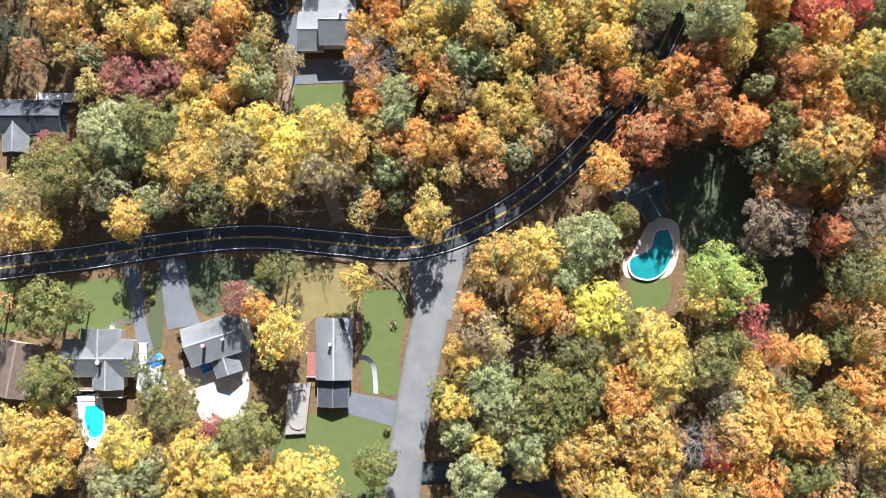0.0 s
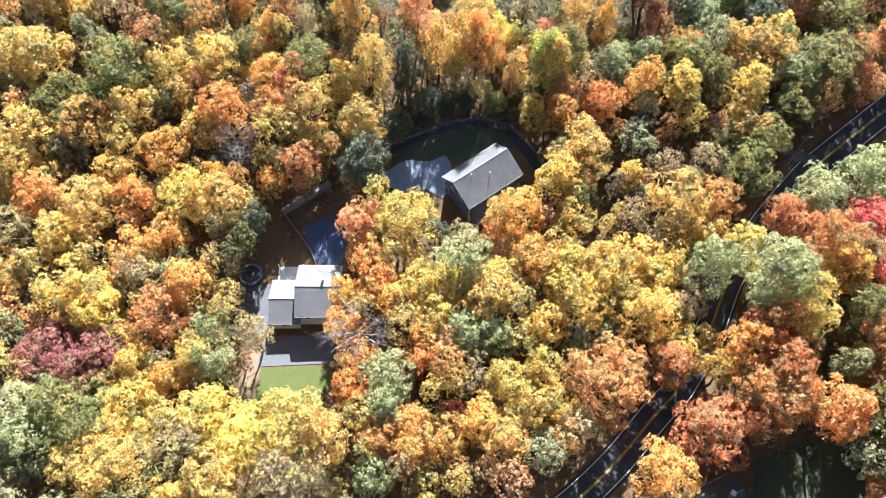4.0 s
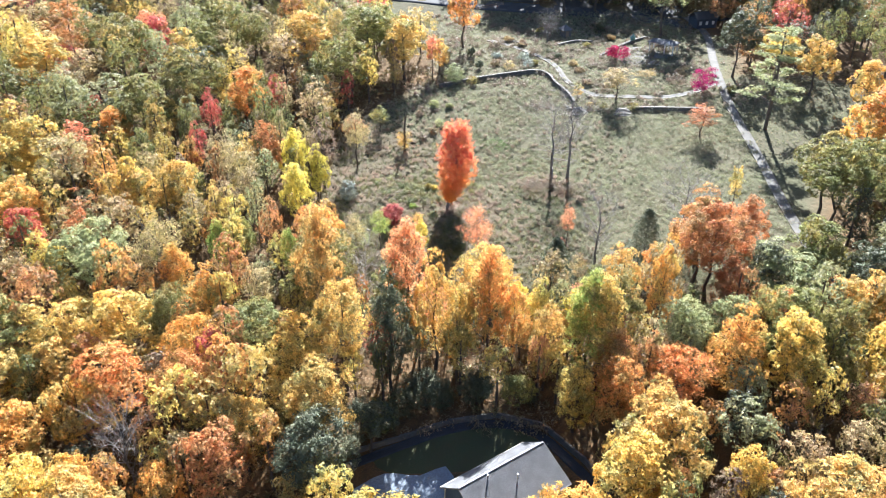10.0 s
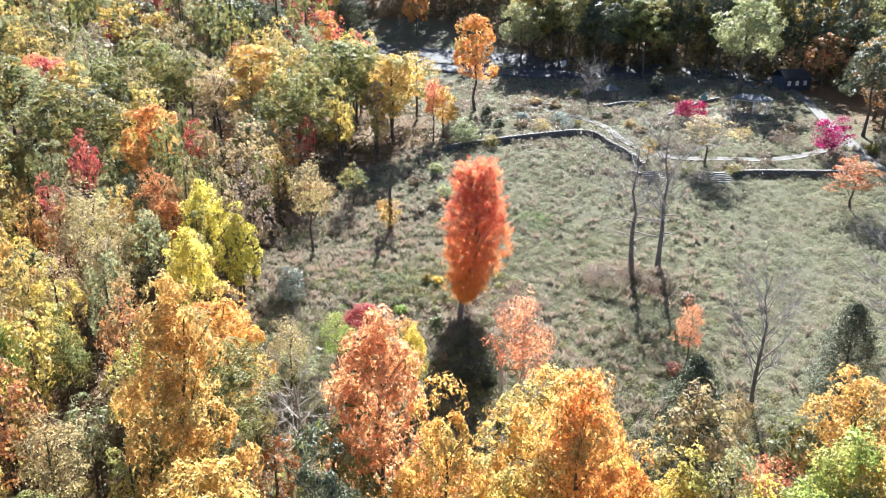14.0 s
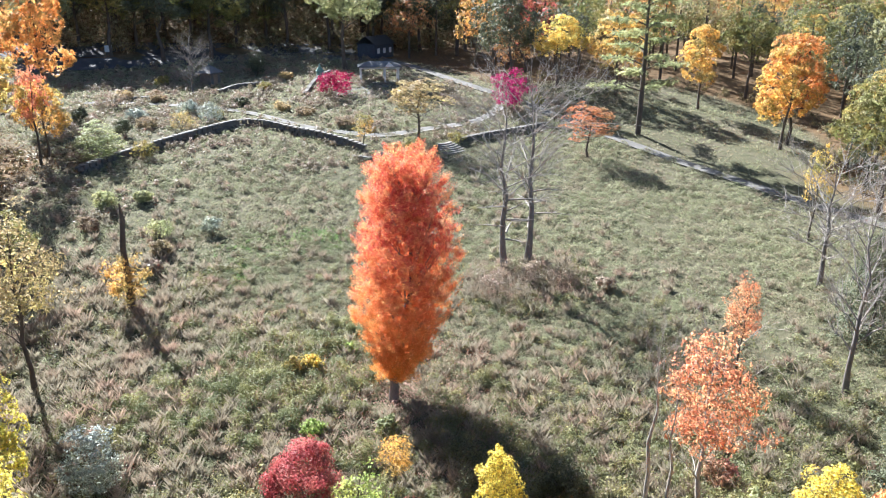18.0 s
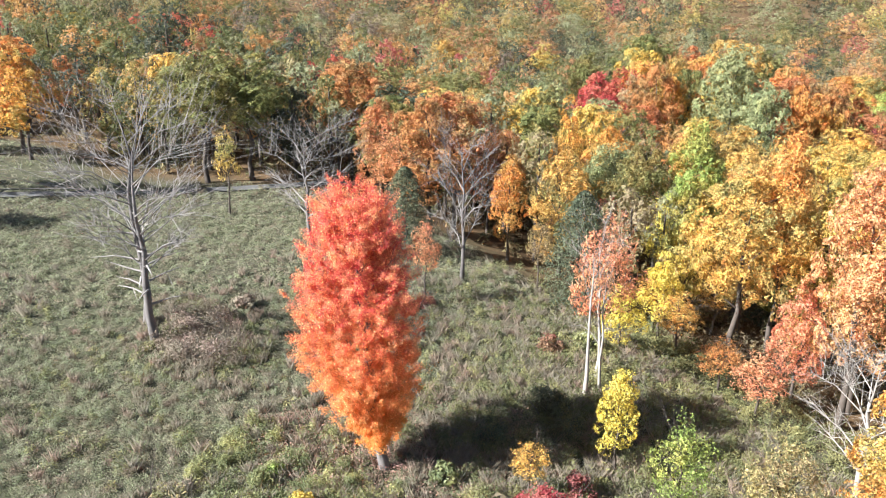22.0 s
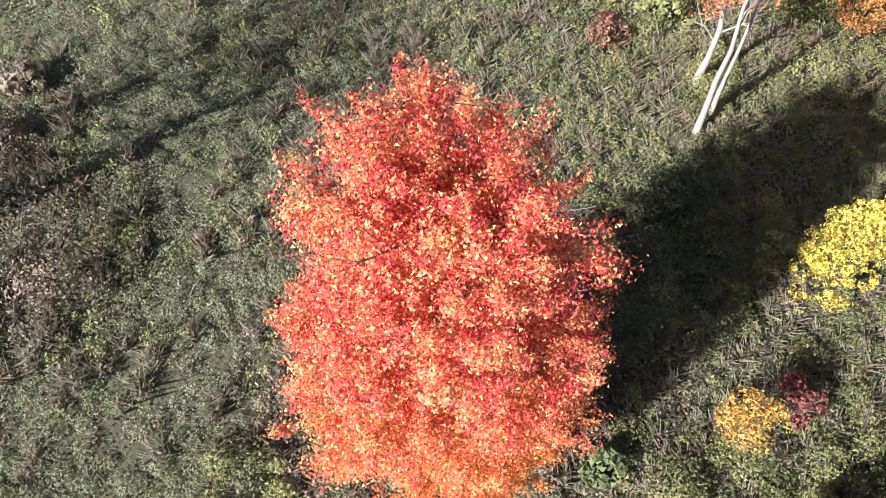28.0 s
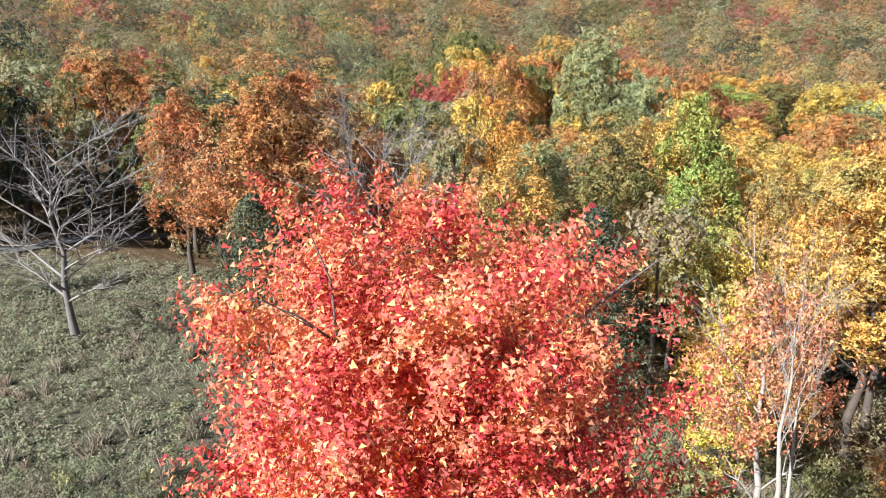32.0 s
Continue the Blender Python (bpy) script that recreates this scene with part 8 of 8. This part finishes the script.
def raised_deck(label, pts, hole, high, mat):
    """A boarded deck with an opening for its pool, and a skirt down to the ground."""
    q = np.array(pts, float)
    c = q.mean(axis=0)
    d = tagged(new("pool_deck"), label, "deck")
    d.matrix_basis = pose(c[0], c[1], float(land(c[0], c[1])) + 0.16)
    bm = bmesh.new()
    outer = [bm.verts.new((x, y, high)) for x, y in q - c]
    ring = smooth_line(hole + hole[:1], 0.8)[:-1]
    m = ring.mean(axis=0)
    inner = [bm.verts.new((x, y, high)) for x, y in (ring - m) * 1.12 + m - c]
    es = [bm.edges.new((l[k], l[k - 1])) for l in (outer, inner) for k in range(len(l))]
    bmesh.ops.triangle_fill(bm, edges=es, use_beauty=True)
    for f in bm.faces:
        if f.normal.z < 0:
            f.normal_flip()
    part("decking", bm, mat, d)
    bm = bmesh.new()
    for k in range(len(q)):
        a, b = q[k - 1] - c, q[k] - c
        bm.faces.new([bm.verts.new(p) for p in ((*a, -0.4), (*b, -0.4), (*b, high - 0.01), (*a, high - 0.01))])
    part("skirt", bm, TIMBER, d)
    for k in range(len(q)):
        a, b = q[k - 1] - c, q[k] - c
        n = max(2, int(np.linalg.norm(b - a) / 1.4))
        for i in range(n):
            p = a + (b - a) * i / n
            part("post", boxed(p[0] - 0.04, p[1] - 0.04, high, p[0] + 0.04, p[1] + 0.04, high + 0.9), TIMBER if mat is GREY_DECK else WHITE_PAINT, d)


raised_deck("raised pale deck round the turquoise pool", [(-85.3, -26.8), (-79.7, -26.0), (-78.0, -36.1), (-79.4, -38.4), (-82.1, -38.8), (-84.7, -36.1)], [(-83.3, -29.0), (-80.0, -29.0), (-79.1, -31.6), (-79.3, -35.2), (-81.2, -36.4), (-82.7, -35.2), (-83.6, -31.7)], 0.96, CONCRETE)
raised_deck("weathered grey deck round the covered pool", [(-36.2, -23.9), (-30.8, -23.7), (-32.0, -35.4), (-36.8, -35.7)], [(-34.8, -26.2), (-32.3, -26.0), (-32.0, -29.9), (-32.5, -33.9), (-34.3, -34.3), (-35.8, -33.0), (-35.9, -28.6)], 0.76, GREY_DECK)


def tarp(x, y, w, d, label):
    t = tagged(new("tarpaulin"), label, "tarpaulin")
    t.matrix_basis = pose(x, y, float(land(x, y)) + 0.1, 0, 0, 25)
    rng = np.random.default_rng(4)
    bm = bmesh.new()
    bmesh.ops.create_grid(bm, x_segments=10, y_segments=10, size=0.5)
    for v in bm.verts:
        v.co = Vector((v.co.x * w, v.co.y * d, 0.35 * max(0, 1 - 2.2 * max(abs(v.co.x), abs(v.co.y))) ** 0.5 + 0.03 + 0.07 * rng.random()))
    bmesh.ops.solidify(bm, geom=bm.faces[:], thickness=0.02)
    part("sheet", bm, BLUE_TARP, t)
    for sx in (-0.3, 0.3):
        part("weight", boxed(sx * w - 0.2, -0.12, 0.22, sx * w + 0.2, 0.12, 0.42, bevel=0.03), CONCRETE, t)


tarp(-67.4, -18.6, 3.3, 2.8, "crumpled bright blue tarpaulin on the patio")
tarp(-55.6, -20.2, 2.4, 2.2, "blue tarpaulin over garden things behind the house")


def trampoline(x, y, r=2.2):
    t = tagged(new("trampoline"), "round black garden trampoline with a pale rim", "trampoline")
    t.matrix_basis = pose(x, y, float(land(x, y)))
    for nm, r0, r1, z0, z1, mat in (("mat", 0, r - 0.35, 0.72, 0.75, RUBBER), ("pad", r - 0.34, r, 0.71, 0.78, SIDING_BLUE), ("frame", r + 0.005, r + 0.07, 0.66, 0.73, STEEL)):
        bm = bmesh.new()
        rings = [[bm.verts.new((max(q, 0.01) * math.cos(k * math.pi / 12), max(q, 0.01) * math.sin(k * math.pi / 12), z)) for k in range(24)] for q, z in ((r0, z0), (r0, z1), (r1, z1), (r1, z0))]
        for a, b in zip(rings, rings[1:] + rings[:1]):
            for i in range(24):
                bm.faces.new((a[i], a[(i + 1) % 24], b[(i + 1) % 24], b[i]))
        bmesh.ops.recalc_face_normals(bm, faces=bm.faces)
        part(nm, bm, mat, t)
    for k in range(6):
        w = k * math.pi / 3
        part("leg", boxed(r * math.cos(w) - 0.03, r * math.sin(w) - 0.03, 0, r * math.cos(w) + 0.03, r * math.sin(w) + 0.03, 0.68), STEEL, t)


trampoline(-38.9, 65.4)


def pale_wall(pts, high, thick, label, stone=CAP):
    w = tagged(new("yard_wall"), label, "wall", kind="structure")
    for a, b in zip(pts, pts[1:]):
        n = max(1, int(math.hypot(b[0] - a[0], b[1] - a[1]) / 1.9))
        turn = math.degrees(math.atan2(b[1] - a[1], b[0] - a[0]))
        d = math.hypot(b[0] - a[0], b[1] - a[1]) / n
        for i in range(n):
            x, y = a[0] + (b[0] - a[0]) * i / n, a[1] + (b[1] - a[1]) * i / n
            o = part("panel", boxed(0, -thick / 2, -0.6, d - 0.03, thick / 2, high, bevel=0.015), stone, w)
            o.matrix_basis = pose(x, y, float(land(x, y)), 0, 0, turn)


pale_wall([(-24.0, 84.8), (-33.4, 78.8)], 1.3, 0.9, "broad pale stone wall across the back yard")
pale_wall([(-33.4, 78.8), (-27.2, 70.4), (-26.0, 67.4)], 0.8, 0.16, "low thin pale wall beside the covered pool")
pale_wall([(-15, 92.6), (-6.6, 95.5), (0.2, 98.2), (7, 99.2), (13.4, 97.2), (18.5, 91), (21, 86)], 0.9, 0.3, "curved dark retaining wall behind the blue house", STONE)


def guard_rail(pts):
    gr = tagged(new("guard_rail"), "galvanised guard rail at the bend of the road", "guard rail", kind="structure")
    line = smooth_line(pts, 2.0)
    for a, b in zip(line, line[1:]):
        d = math.hypot(b[0] - a[0], b[1] - a[1])
        m = pose(a[0], a[1], float(land(a[0], a[1])), 0, 0, math.degrees(math.atan2(b[1] - a[1], b[0] - a[0])))
        part("rail", boxed(0, -0.05, 0.42, d + 0.02, 0.05, 0.75, bevel=0.03), STEEL, gr).matrix_basis = m
        part("post", boxed(0.4, 0.06, -0.3, 0.52, 0.2, 0.7), TIMBER, gr).matrix_basis = m


guard_rail([(-36.6, 5.4), (-30, 6.0), (-22, 4.9), (-17.5, 3.6), (-11.4, -0.4), (-8.2, -6.0)])
guard_rail([(-22, 13.6), (-14, 12.4), (-8, 12.2), (-2, 13.4)])


def pole_line(spots, high, label):
    tops = []
    for x, y in spots:
        p = tagged(new("utility_pole"), label, "utility pole", group="utility poles")
        z = float(land(x, y))
        p.matrix_basis = pose(x, y, z - 0.2)
        v, f = limb([(0, 0, 0), (0, 0, high)], [0.17, 0.12], 8)
        o = new("pole", mesh_of("pole", v, f, [TIMBER]))
        o.parent = p
        part("crossarm", boxed(-1.1, -0.06, high - 0.6, 1.1, 0.06, high - 0.46), TIMBER, p)
        for s in (-0.95, 0, 0.95):
            part("insulator", boxed(s - 0.05, -0.05, high - 0.46, s + 0.05, 0.05, high - 0.3), CONCRETE, p)
        tops.append((x, y, z + high - 0.45))
    for a, b in zip(tops, tops[1:]):
        for s in (-0.95, 0, 0.95):
            pts = []
            for k in range(9):
                t = k / 8
                pts.append((a[0] + (b[0] - a[0]) * t + s, a[1] + (b[1] - a[1]) * t, a[2] + (b[2] - a[2]) * t - 1.4 * 4 * t * (1 - t) * 0.4))
            v, f = limb(pts, [0.02] * 9, 4)
            tagged(new("cable", mesh_of("cable", v, f, [RUBBER])), "thin overhead power cable along the road", "cable", group="overhead cables")


pole_line([(-70, 13.0), (-38, 15.2), (3.8, 18.2), (24, 28.5), (41, 47), (53, 66), (70, 88), (92, 106)], 10.5, "weathered wooden utility pole beside the road")
p_ = tagged(new("street_lamp"), "pale metal street lamp at the junction", "street lamp")
p_.matrix_basis = pose(5.6, -3.4, float(land(5.6, -3.4)) - 0.1)
v_, f_ = limb([(0, 0, 0), (0, 0, 7.6)], [0.11, 0.07], 8)
o_ = new("pole", mesh_of("pole", v_, f_, [STEEL]))
o_.parent = p_
v_, f_ = limb([(0, 0, 7.5), (-0.8, 0.4, 8.1), (-1.9, 1.0, 8.2)], [0.06, 0.05, 0.04], 6)
o_ = new("arm", mesh_of("arm", v_, f_, [STEEL]))
o_.parent = p_
part("lamp_head", boxed(-2.6, 0.85, 8.12, -1.8, 1.15, 8.28, bevel=0.04), STEEL, p_)
for x_, y_ in ((-26.9, -7.9), (-25.3, -7.9), (-23.8, -7.9), (-22.4, -7.9), (-61.6, -12.4), (-61.2, -16.4), (-87.5, -7.0), (-13.0, -34.8), (-70.0, -1.5), (-68.4, -4.0)):
    small_bush(x_, y_, 1.5, 0.9, LEAF["olive"], "clipped round green shrub beside a house", 18, 0.2, 40, "garden_shrub")
